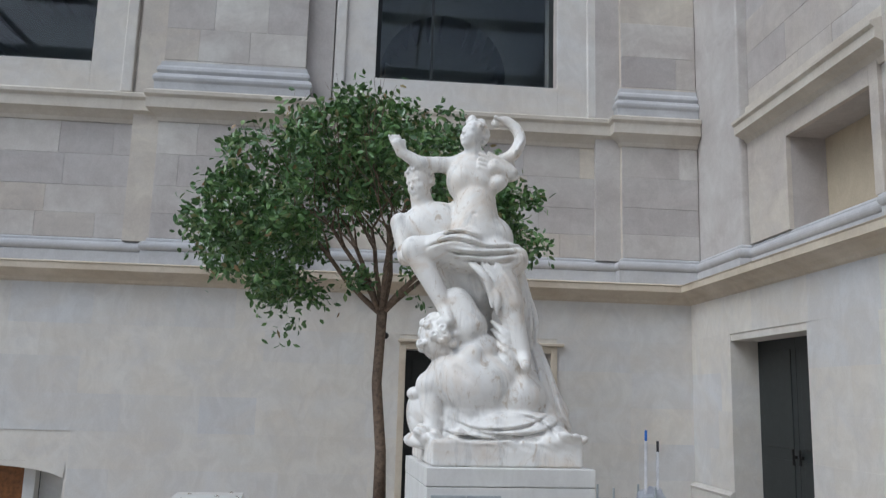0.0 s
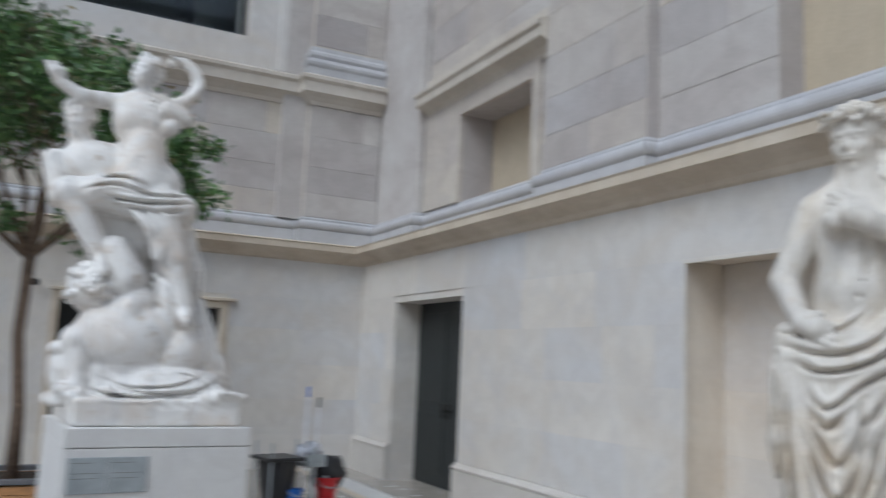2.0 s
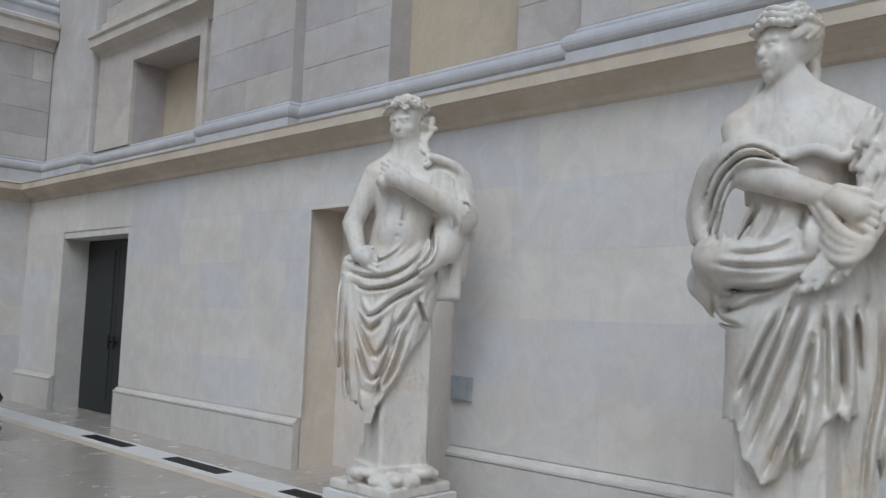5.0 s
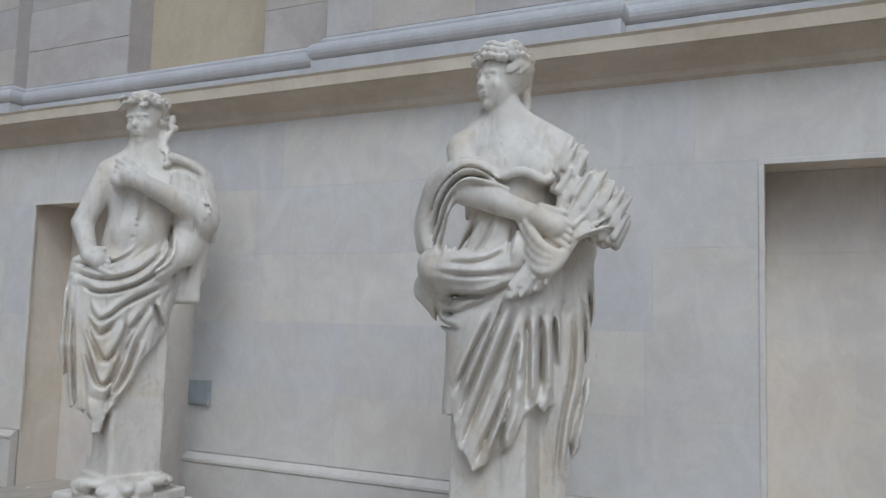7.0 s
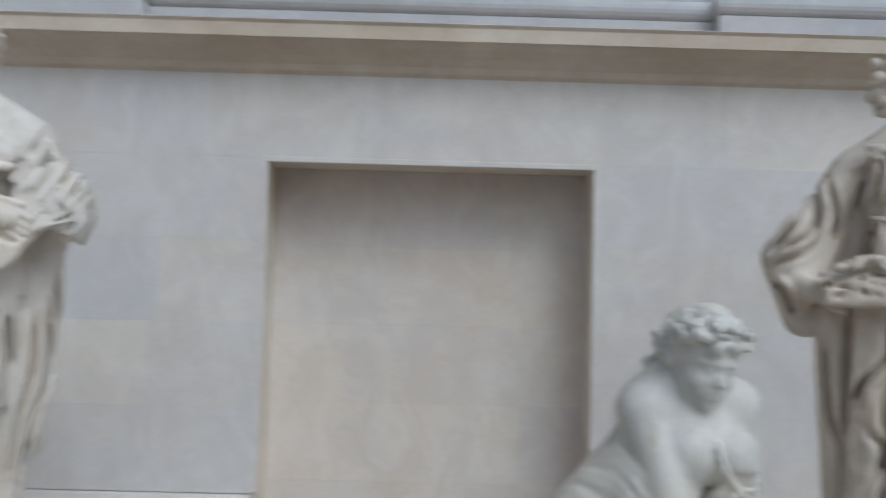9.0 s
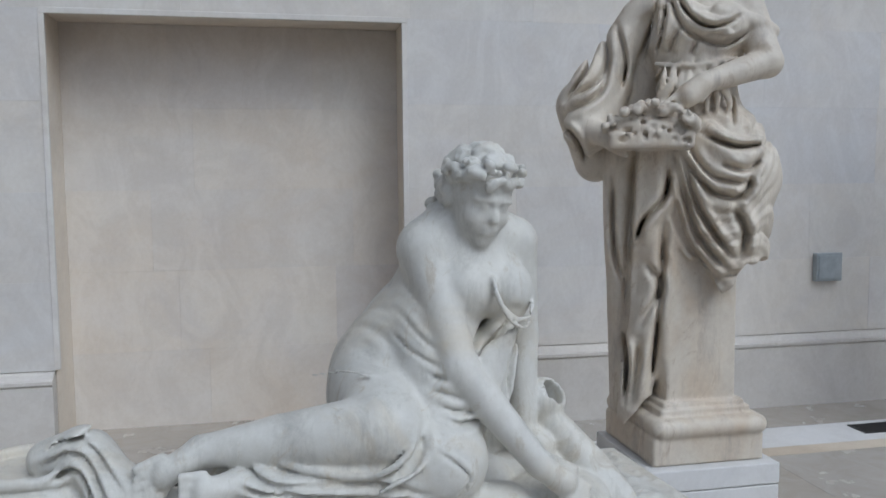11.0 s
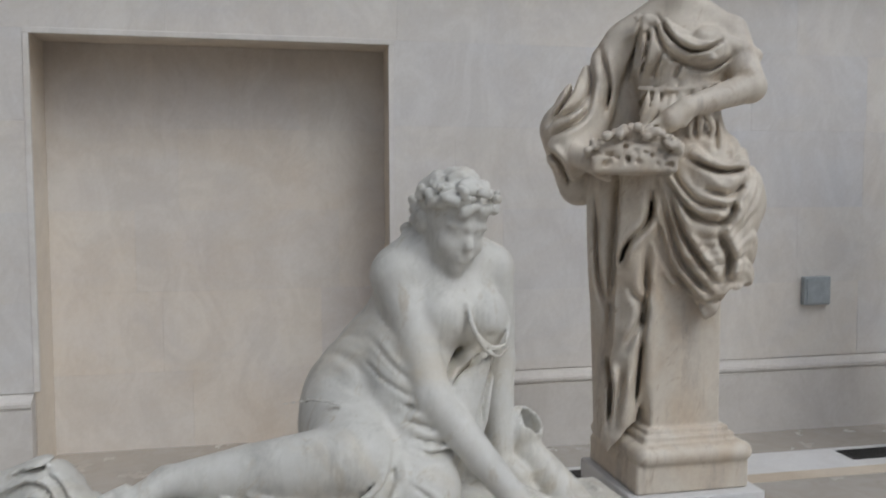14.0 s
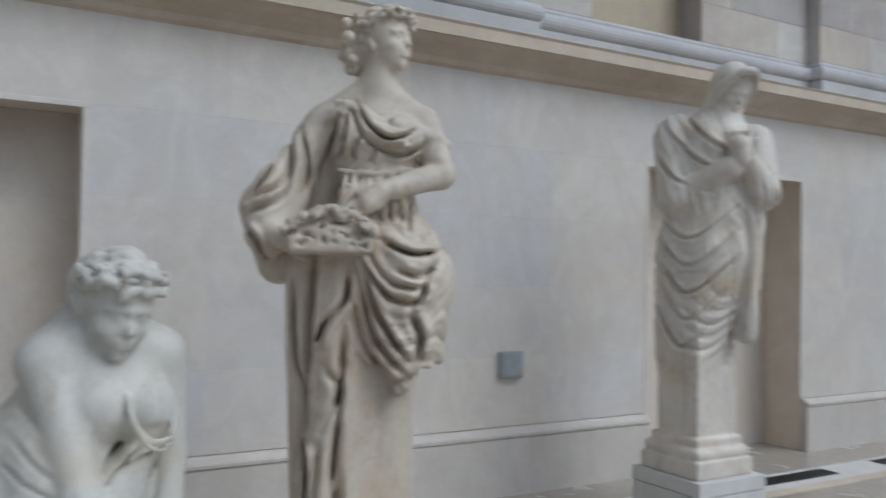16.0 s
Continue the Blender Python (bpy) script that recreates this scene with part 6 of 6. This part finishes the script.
    for k in range(4):
        S.cord([(0.40 - 0.02 * k, -0.18 + 0.01 * k, 0.575 - 0.015 * k), (0.365 - 0.02 * k, -0.17, 0.48), (0.33 - 0.015 * k, -0.18, 0.37)], 0.013, 0.02, 0.008, 4, True)
    S.blob((0.42, -0.15, 0.61), (0.03, 0.03, 0.018), 0.01, cut=True)
    S.cord([(-0.16, 0.0, 0.43), (-0.08, -0.1, 0.46), (0.0, -0.14, 0.445), (0.06, -0.13, 0.42)], 0.004, k=0.014)
    for i in range(320):
        x, y = r.uniform(-0.98, 0.96), r.uniform(-0.35, 0.35)
        S.blob((x, y, 0.0), (r.uniform(0.012, 0.028), r.uniform(0.010, 0.018), 0.009), 0.006, (0, 0, r.uniform(0, 180)))
    return S.skin("statue", MARBLE_GREY)


def pedestal(x, y, w, d, h, rz, cap, label, mat=None):
    p = tagged(new("pedestal"), label, "pedestal")
    p.matrix_basis = pose(x, y, 0, 0, 0, rz)
    bm = bmesh.new()
    box(bm, -w / 2, w / 2, -d / 2, d / 2, 0, h - cap, 0.006)
    part("shaft", bm, mat or PLINTH, p)
    bm = bmesh.new()
    box(bm, -w / 2 - 0.002, w / 2 + 0.002, -d / 2 - 0.002, d / 2 + 0.002, h - cap + 0.004, h, 0.006)
    part("cap", bm, mat or PLINTH, p)
    return p


TERMS = "statues along the wall"
s = tagged(statue_youth(), "weathered marble term of a wreathed youth", "statue", TERMS)
s.matrix_basis = pose(-0.89, -9.69, 0.29, 0, 0, -43.7) @ Matrix.Diagonal((1.1, 1.1, 1.1, 1))
pedestal(-0.89, -9.69, 0.70, 0.70, 0.29, 0, 0.1, "low pale stone block under the youth's statue")
s = tagged(statue_harvest(), "weathered marble woman holding a wheat sheaf", "statue", TERMS)
s.matrix_basis = pose(-1.55, -12.87, 0.40, 0, 0, -68.3) @ Matrix.Diagonal((0.96, 0.97, 0.978, 1))
pedestal(-1.55, -12.87, 0.68, 0.68, 0.40, 0, 0.1, "low pale stone block under the harvest statue")
s = tagged(statue_flowers(), "weathered marble woman carrying a tray of flowers", "statue", TERMS)
s.matrix_basis = pose(-1.72, -17.12, 0.365, 0, 0, -117.7)
pedestal(-1.72, -17.10, 0.62, 0.62, 0.365, 0, 0.1, "low pale stone block under the flower statue")
s = tagged(statue_winter(), "weathered marble hooded figure, head bowed", "statue", TERMS)
s.matrix_basis = pose(-1.18, -19.88, 0.36, 0, 0, -138.3)
pedestal(-1.18, -19.88, 0.62, 0.62, 0.36, 0, 0.1, "low pale stone block under the hooded statue")
s = tagged(statue_group(), "white marble group of three struggling figures", "statue")
s.matrix_basis = pose(-4.13, -6.72, 1.24, 0, 0, -8.8) @ Matrix.Diagonal((0.99, 0.99, 0.985, 1))
s = tagged(statue_nymph(), "grey-white marble reclining woman with basin and jar", "statue")
s.matrix_basis = pose(-2.93, -15.46, 0.665, 0, 0, -86)
pedestal(-2.93, -15.46, 2.2, 0.9, 0.51, -86, 0.12, "long low pale pedestal under the reclining statue")
p = pedestal(-4.12, -6.72, 1.12, 1.06, 1.24, 4.7, 0.12, "tall pale square pedestal with a grey plaque")
for x in (-0.53, -0.300):
    bm = bmesh.new()
    box(bm, x, x + 0.225, -0.542, -0.529, 0.86, 1.07, 0.003)
    plate = part("plaque", bm, STEEL, p, "grey metal caption plaque")
    bm = bmesh.new()
    for k, w in enumerate((0.12, 0.0, 0.17, 0.15)):
        if w:
            box(bm, x + 0.015, x + 0.015 + w, -0.5435, -0.541, 1.037 - 0.03 * k, 1.0405 - 0.03 * k)
    part("caption_line", bm, ROOM, plate)


# ---- the tree in its box ----
def tree():
    rnd = random.Random(21)
    t = tagged(new("tree"), "potted ficus tree with a broad dark-green crown", "tree")
    t.matrix_basis = pose(-4.92, -3.6, 0.0)
    bm = bmesh.new()
    bole = [Vector((0.06, 0, 0.4)), Vector((0.05, 0, 1.1)), Vector((-0.02, 0.01, 1.8)), Vector((0.0, 0, 2.3)), Vector((0.01, 0, 2.62))]
    tube(bm, bole, [0.075, 0.06, 0.056, 0.055, 0.06], 12)
    tips = []

    def grow(p, d, r, length, depth):
        pts, rad = [p], [r]
        n = 4
        for i in range(n):
            d = (d + Vector((rnd.uniform(-0.2, 0.2), rnd.uniform(-0.2, 0.2), rnd.uniform(-0.05, 0.16)))).normalized()
            p = p + d * length / n
            pts.append(p)
            rad.append(r * (1 - 0.45 * (i + 1) / n))
            if depth >= 1 and i >= 1:
                tips.append(p)
        tube(bm, pts, rad, 6 if depth else 8)
        if depth < 3:
            for k in range(3 if depth else 4):
                s = d + Vector((rnd.uniform(-0.9, 0.9), rnd.uniform(-0.9, 0.9), rnd.uniform(-0.45, 0.6)))
                grow(pts[-1 - (k % 2)], s.normalized(), rad[-1] * 0.75, length * rnd.uniform(0.55, 0.8), depth + 1)

    for a, e, l in ((175, 42, 1.15), (205, 52, 1.1), (150, 58, 1.1), (20, 46, 0.95), (335, 58, 1.0), (90, 66, 1.15), (265, 62, 1.1), (185, 74, 0.95), (60, 78, 0.9)):
        a, e = radians(a), radians(e)
        grow(Vector((0.0, 0, 2.55)), Vector((math.cos(a) * math.cos(e), math.sin(a) * math.cos(e), math.sin(e))), 0.034, l, 0)
    part("trunk", bm, BARK, t, smooth=True)
    # leaves in tufts round the twigs, inside a broad lopsided outline
    verts, faces = [], []

    def leaf(p):
        d = Vector((rnd.gauss(0, 1), rnd.gauss(0, 1), rnd.gauss(-0.55, 0.7))).normalized()
        s = d.cross(Vector((rnd.gauss(0, 1), rnd.gauss(0, 1), rnd.gauss(0, 1)))).normalized()
        n = d.cross(s)
        l, w = rnd.uniform(0.065, 0.11), rnd.uniform(0.017, 0.027)
        b = len(verts)
        for u, v, q in ((0, 0, 0), (0.35, 1, 0.2), (0.75, 0.75, 0.15), (1, 0, -0.15), (0.75, -0.75, 0.15), (0.35, -1, 0.2)):
            verts.append(p + d * l * u + s * w * v + n * w * q)
        faces.extend([(b, b + 1, b + 2, b + 3), (b, b + 3, b + 4, b + 5)])

    # clumps (x, z, radius) of the crown, open below its middle
    clumps = [(-1.95, 3.3, 0.42), (-1.6, 3.1, 0.42), (-1.25, 2.95, 0.34), (-1.75, 3.75, 0.42), (-1.35, 3.5, 0.42), (-1.0, 3.45, 0.28), (-0.85, 2.85, 0.2), (-1.5, 4.2, 0.42), (-1.0, 4.0, 0.45), (-1.1, 4.6, 0.42), (-0.6, 4.45, 0.5), (-0.5, 3.85, 0.28), (-0.5, 4.9, 0.34), (0.0, 4.85, 0.38), (0.0, 4.3, 0.5), (0.0, 3.8, 0.24), (0.45, 4.6, 0.42), (0.5, 4.0, 0.48), (0.95, 4.2, 0.46), (0.9, 3.65, 0.4), (1.3, 3.8, 0.4), (1.6, 3.5, 0.3), (1.2, 3.3, 0.34), (1.15, 3.65, 0.4), (1.5, 3.35, 0.34), (1.45, 3.7, 0.36), (-0.35, 2.95, 0.16), (0.25, 3.2, 0.2)]
    for lx, lz, lr in clumps:
        for ly in (-0.75, 0.0, 0.75):
            far = 1.0 if abs(ly) < 0.1 else 0.8
            for _ in range(int(46 * (lr / 0.4) ** 2)):
                v = Vector((rnd.gauss(0, 1), rnd.gauss(0, 1), rnd.gauss(0, 1))).normalized() * lr * far * rnd.uniform(0.55, 1.05)
                c = Vector(((lx + v.x) * 0.945 + 0.06, ly * min(1.2, lr * 2.6) + v.y * 1.3, 2.62 + (lz + v.z * 0.85 - 2.62) * 0.925))
                if noise.noise(c * 2.1) < -0.02:
                    continue
                for _ in range(rnd.randint(7, 12)):
                    leaf(c + Vector((rnd.gauss(0, 0.065), rnd.gauss(0, 0.065), rnd.gauss(-0.02, 0.06))))
    for sx, sz in ((-0.98, 2.5), (-1.16, 2.62), (0.36, 2.75), (-0.7, 2.68), (-1.0, 2.38)):
        for _ in range(22):
            leaf(Vector((sx + rnd.gauss(0, 0.1), rnd.gauss(0, 0.1), sz + rnd.gauss(0, 0.1))))
    me = bpy.data.meshes.new("crown")
    me.from_pydata([tuple(v) for v in verts], [], faces)
    me.materials.append(LEAF)
    crown = new("crown", me)
    crown.parent = t
    tagged(crown, "many small glossy green leaves")


tree()


def planter():
    p = tagged(new("planter"), "square orange-brown wooden planter with grey metal rim", "planter")
    p.matrix_basis = pose(-4.86, -3.6, 0) @ Matrix.Diagonal((1, 1, 0.86, 1))
    h = 0.53
    for rz in (0, 90, 180, 270):
        for k in range(5):
            bm = bmesh.new()
            box(bm, -h + 0.05, h - 0.05, -h, -h + 0.03, 0.06 + 0.092 * k, 0.148 + 0.092 * k, 0.004)
            b = part("board", bm, WOOD, p)
            b.matrix_basis = pose(0, 0, 0, 0, 0, rz)
        bm = bmesh.new()
        box(bm, -h - 0.006, -h + 0.06, -h - 0.006, -h + 0.06, 0, 0.53, 0.006)
        part("corner_post", bm, WOOD, p).matrix_basis = pose(0, 0, 0, 0, 0, rz)
        bm = bmesh.new()
        box(bm, -h - 0.02, h - 0.085, -h - 0.02, -h + 0.075, 0.532, 0.585, 0.005)
        part("rim", bm, ZINC, p).matrix_basis = pose(0, 0, 0, 0, 0, rz)
    bm = bmesh.new()
    bmesh.ops.create_grid(bm, x_segments=14, y_segments=14, size=h - 0.06)
    for v in bm.verts:
        v.co.z = 0.515 + 0.02 * noise.noise(v.co * 9)
    part("soil", bm, SOIL, p)


planter()


# ---- cleaning trolley in the corner ----
def trolley():
    c = tagged(new("cleaning_trolley"), "black cleaning trolley with bin bag, mops and buckets", "trolley")
    c.matrix_basis = pose(-2.10, -4.0, 0, 0, 0, 12) @ Matrix.Diagonal((0.87, 0.87, 0.92, 1))
    bm = bmesh.new()
    box(bm, -0.62, 0.48, -0.26, 0.26, 0.13, 0.19, 0.02)
    box(bm, -0.60, 0.46, -0.24, 0.24, 0.19, 0.225, 0.01)
    part("tray", bm, BLACKP, c)
    for x, y in ((-0.52, -0.2), (-0.52, 0.2), (0.38, -0.2), (0.38, 0.2)):
        bm = bmesh.new()
        bmesh.ops.create_cone(bm, cap_ends=True, segments=16, radius1=0.062, radius2=0.062, depth=0.035, matrix=pose(x, y, 0.063, 90, 0, 0))
        box(bm, x - 0.02, x + 0.02, y - 0.028, y - 0.02, 0.06, 0.13)
        part("castor", bm, IRON, c)
    for x, y in ((-0.55, -0.2), (-0.55, 0.2), (0.0, -0.2), (0.0, 0.2)):
        bm = bmesh.new()
        tube(bm, [Vector((x, y, 0.2)), Vector((x, y, 0.9))], [0.013, 0.013], 8)
        part("post", bm, STEEL, c)
    bm = bmesh.new()
    box(bm, -0.60, -0.12, -0.25, 0.25, 0.70, 0.74, 0.012)
    lathe(bm, [(0.16, 0.22), (0.21, 0.45), (0.24, 0.70)], 18, (-0.36, 0, 0))
    for v in bm.verts:
        if 0.25 < v.co.z < 0.69:
            v.co += Vector((1, 1, 0)) * 0.025 * noise.noise(v.co * 14)
    part("rubbish_bag", bm, BLACKP, c, "black bin bag in a ring holder")
    bm = bmesh.new()
    box(bm, -0.08, 0.18, -0.2, 0.2, 0.62, 0.66, 0.008)
    box(bm, -0.08, 0.18, -0.2, -0.19, 0.66, 0.76)
    part("upper_tray", bm, STEEL, c)
    bm = bmesh.new()
    bmesh.ops.create_icosphere(bm, subdivisions=3, radius=0.15)
    for v in bm.verts:
        v.co = Vector((0.06 + v.co.x * 1.1, v.co.y, 0.78 + v.co.z * 0.7)) + v.co.normalized() * 0.06 * noise.noise(v.co * 13)
    part("clear_bag", bm, BAG, c, "crumpled pale plastic bag", True)
    bm = bmesh.new()
    bmesh.ops.create_icosphere(bm, subdivisions=3, radius=0.16)
    for v in bm.verts:
        v.co = Vector((0.38 + v.co.x * 1.5, 0.06 + v.co.y * 1.3, 0.52 + v.co.z * 1.2)) + v.co.normalized() * 0.06 * noise.noise(v.co * 11)
    part("dark_cloth", bm, BLACKP, c, "bunched black cloth", True)
    for mat, x, y, s, lab in ((RED, 0.31, -0.03, 0.85, "red plastic bucket"), (BLUE, -0.2, -0.16, 0.55, "blue plastic bucket")):
        bm = bmesh.new()
        lathe(bm, [(0.125 * s, 0.0), (0.165 * s, 0.27 * s), (0.178 * s, 0.27 * s), (0.178 * s, 0.30 * s), (0.16 * s, 0.30 * s), (0.12 * s, 0.02)], 22, (x, y, 0.226))
        b = part("bucket", bm, mat, c, lab)
        bm = bmesh.new()
        tube(bm, [Vector((x + 0.172 * s * math.cos(a), y - 0.172 * s * abs(math.sin(a)) * 0.9 - 0.005, 0.226 + 0.26 * s - 0.09 * s * math.sin(a))) for a in (math.pi * k / 8 for k in range(9))], [0.006] * 9, 6)
        part("bail", bm, STEEL, b)
    bm = bmesh.new()
    box(bm, 0.23, 0.39, -0.13, 0.07, 0.480, 0.512, 0.012)
    part("wringer", bm, PALE, c)
    for x, y, top, tip in ((-0.07, -0.08, 1.52, BLUE), (0.1, -0.06, 1.40, BLACKP)):
        bm = bmesh.new()
        tube(bm, [Vector((x, y, 0.226)), Vector((x + 0.02, y, top - 0.12))], [0.017, 0.017], 10)
        m = part("mop_handle", bm, PALE, c)
        bm = bmesh.new()
        tube(bm, [Vector((x + 0.02, y, top - 0.12)), Vector((x + 0.022, y, top))], [0.016, 0.016], 10)
        part("grip", bm, tip, m)


trolley()

# ---- small fixtures ----
for y in (-9.49, -19.0):
    w = tagged(new("wall_box"), "small square grey metal box on the wall", "wall box", "wall boxes")
    w.matrix_basis = pose(0, y, 0)
    bm = bmesh.new()
    box(bm, -0.045, 0.0, -0.208, 0.0, 0.888, 1.09, 0.006)
    part("body", bm, STEEL, w)
    bm = bmesh.new()
    box(bm, -0.052, -0.044, -0.192, -0.016, 0.904, 1.074, 0.003)
    part("lid", bm, STEEL, w)
for y in (-4.68, -6.62, -8.66, -10.6, -12.7, -14.9, -17.2, -19.4, -21.55, -23.3):
    g = tagged(new("floor_grate"), "long black iron channel grate in the floor", "floor grate", "floor grates")
    g.matrix_basis = pose(-0.66, y, 0.0)
    bm = bmesh.new()
    for s, e, a, b in ((-0.09, 0.09, -0.52, -0.50), (-0.09, 0.09, 0.50, 0.52), (-0.09, -0.075, -0.5, 0.5), (0.075, 0.09, -0.5, 0.5)):
        box(bm, s, e, a, b, 0.0005, 0.006)
    part("frame", bm, IRON, g)
    for k in range(10):
        bm = bmesh.new()
        box(bm, -0.07 + 0.0145 * k, -0.061 + 0.0145 * k, -0.5, 0.5, 0.0005, 0.005)
        part("bar", bm, IRON, g)
    # thin dark sheet on the floor, painting the shade between the bars
    bm = bmesh.new()
    box(bm, -0.075, 0.075, -0.5, 0.5, 0.0003, 0.0012)
    part("channel_shade_sheet", bm, DARK, g)
cam_ball = tagged(new("wall_spotlight"), "small dark round fixture on the stone wall", "wall light")
bm = bmesh.new()
tube(bm, [Vector((-4.8, 0.0, 2.56)), Vector((-4.8, -0.08, 2.56))], [0.02, 0.02], 10)
part("arm", bm, IRON, cam_ball)
bm = bmesh.new()
bmesh.ops.create_icosphere(bm, subdivisions=3, radius=0.05, matrix=pose(-4.8, -0.12, 2.56))
part("head", bm, IRON, cam_ball, smooth=True)


def plinth():
    """Low empty plinth by the wall, dropped leaves on its top."""
    rnd = random.Random(31)
    p = tagged(new("plinth"), "low empty pale stone plinth with dropped leaves on top", "plinth")
    p.matrix_basis = pose(-6.78, -3.25, 0, 0, 0, 5)
    bm = bmesh.new()
    box(bm, -0.40, 0.40, -1.3, 1.3, 0, 0.45, 0.012)
    part("block", bm, STONE, p)
    bm = bmesh.new()
    for _ in range(16):
        x, y, a, l = rnd.uniform(-0.37, 0.37), rnd.uniform(-1.2, 1.25), rnd.uniform(0, 6.28), rnd.uniform(0.02, 0.04)
        d, n = Vector((math.cos(a), math.sin(a), 0)) * l, Vector((-math.sin(a), math.cos(a), 0)) * l * 0.45
        o = Vector((x, y, 0.453))
        vs = [bm.verts.new(o + q) for q in (-d, n + Vector((0, 0, 0.012)), d + Vector((0, 0, 0.006)), -n + Vector((0, 0, 0.01)))]
        bm.faces.new(vs)
    part("dropped_leaves", bm, DRY, p, "small dry brown leaves")


plinth()

# ---- stone courses and floor slabs ----
rows = [0.515, 1.05, 1.585, 2.12, 2.655, 3.20]
ops = [(-DOOR_E[1], -DOOR_E[0], 0, DOOR_TOP)] + [(-b, -a, 0, TOP) for a, b in NICHES]
ashlar(EAST, (0.0, 0.0), (0, -1), 30.0, rows, ops, STONE, 0.7, 1.5, 0.0003, 4, 0.0009)
ashlar(NORTH, (END_X, 0.0), (1, 0), 13.0, [0.0] + rows[:4] + [2.60, 3.20], [(DOOR_N[0] - END_X - 0.1, DOOR_N[1] - END_X + 0.1, 0, 2.48), (0.4, 3.72, 0, 0.63)], STONE, 0.8, 1.7, 0.0003, 9, 0.0009)
# niche backs, in the stone tinted for bounced light
for i, (a, b) in enumerate(NICHES):
    ashlar(EAST, (0.458, b), (0, -1), b - a, [0.0] + rows[:-1], [], NICHE, 0.7, 1.4, 0.0003, 60 + i, 0.0009)
rows_up = [3.96, 4.35, 4.79, 5.30, 5.82, 6.3, 6.86, 7.4, 8.0]
segs = [(END_X, -8.49, G), (-8.49, -6.255, P - 0.07), (-6.255, -1.03, G), (-1.03, 0.25, P - 0.07)]
for i, (a, b, y) in enumerate(segs):
    o = [(w0 - 0.66 - a, w1 + 0.66 - a, 6.31, 9) for w0, w1 in WINS if w0 < b and w1 > a]
    ashlar(NORTH_UP, (a, y), (1, 0), b - a, rows_up, o, STONE_UP, 0.7, 1.5, 0.0009, 20 + i)
edges = [-1.36] + [v for ab in PIL_E for v in ab]
for i, (a, b) in enumerate(zip(edges, edges[1:])):
    x = P if i % 2 else G
    o = [(a - w1, a - w0, 3, 6.4) for w0, w1 in YEL if w0 > b - 0.1 and w1 < a + 0.1]
    if i == 0:
        o = [(0, a - WIN_E[0] + 0.16, 3, 5.42)]
    ashlar(EAST_UP, (x, a), (0, -1), a - b, rows_up[:-1], o, STONE_UP, 0.8, 1.6, 0.0009, 40 + i)


def slab(x0, x1, y0, y1, mat, name="floor_slab"):
    me = bpy.data.meshes.new(name)
    g = 0.0012
    v = [(x, y, z) for z in (-0.02, 0.0) for x, y in ((x0 + g, y0 + g), (x1 - g, y0 + g), (x1 - g, y1 - g), (x0 + g, y1 - g))]
    me.from_pydata(v, [], [(4, 5, 6, 7), (0, 1, 5, 4), (1, 2, 6, 5), (2, 3, 7, 6), (3, 0, 4, 7)])
    me.materials.append(mat)
    ob = new(name, me)
    ob.parent = fl


y = 0.0
while y > -26:
    slab(-1.0, -0.86, y - 2.0, y, TRIM, "border_slab")
    slab(-0.86, -0.50, y - 2.0, y, PLINTH, "border_slab")
    slab(-0.50, 0.0, y - 2.0, y, FLOOR)
    y -= 2.0
for i in range(12):
    for j in range(22):
        slab(-1.0 - 0.8 * (i + 1), -1.0 - 0.8 * i, -0.9 * (j + 1), -0.9 * j, FLOOR)
bm = bmesh.new()
box(bm, -22, -10.6, END_Y, 0, -0.012, -0.001)
box(bm, -10.6, -1.0, END_Y, -19.8, -0.012, -0.001)
box(bm, -1.0, 0.0, END_Y, -26, -0.012, -0.001)
part("floor_rest", bm, FLOOR, fl)
for a, b in NICHES + [DOOR_E]:
    slab(0.0, 0.58, a, b, FLOOR, "threshold_slab")
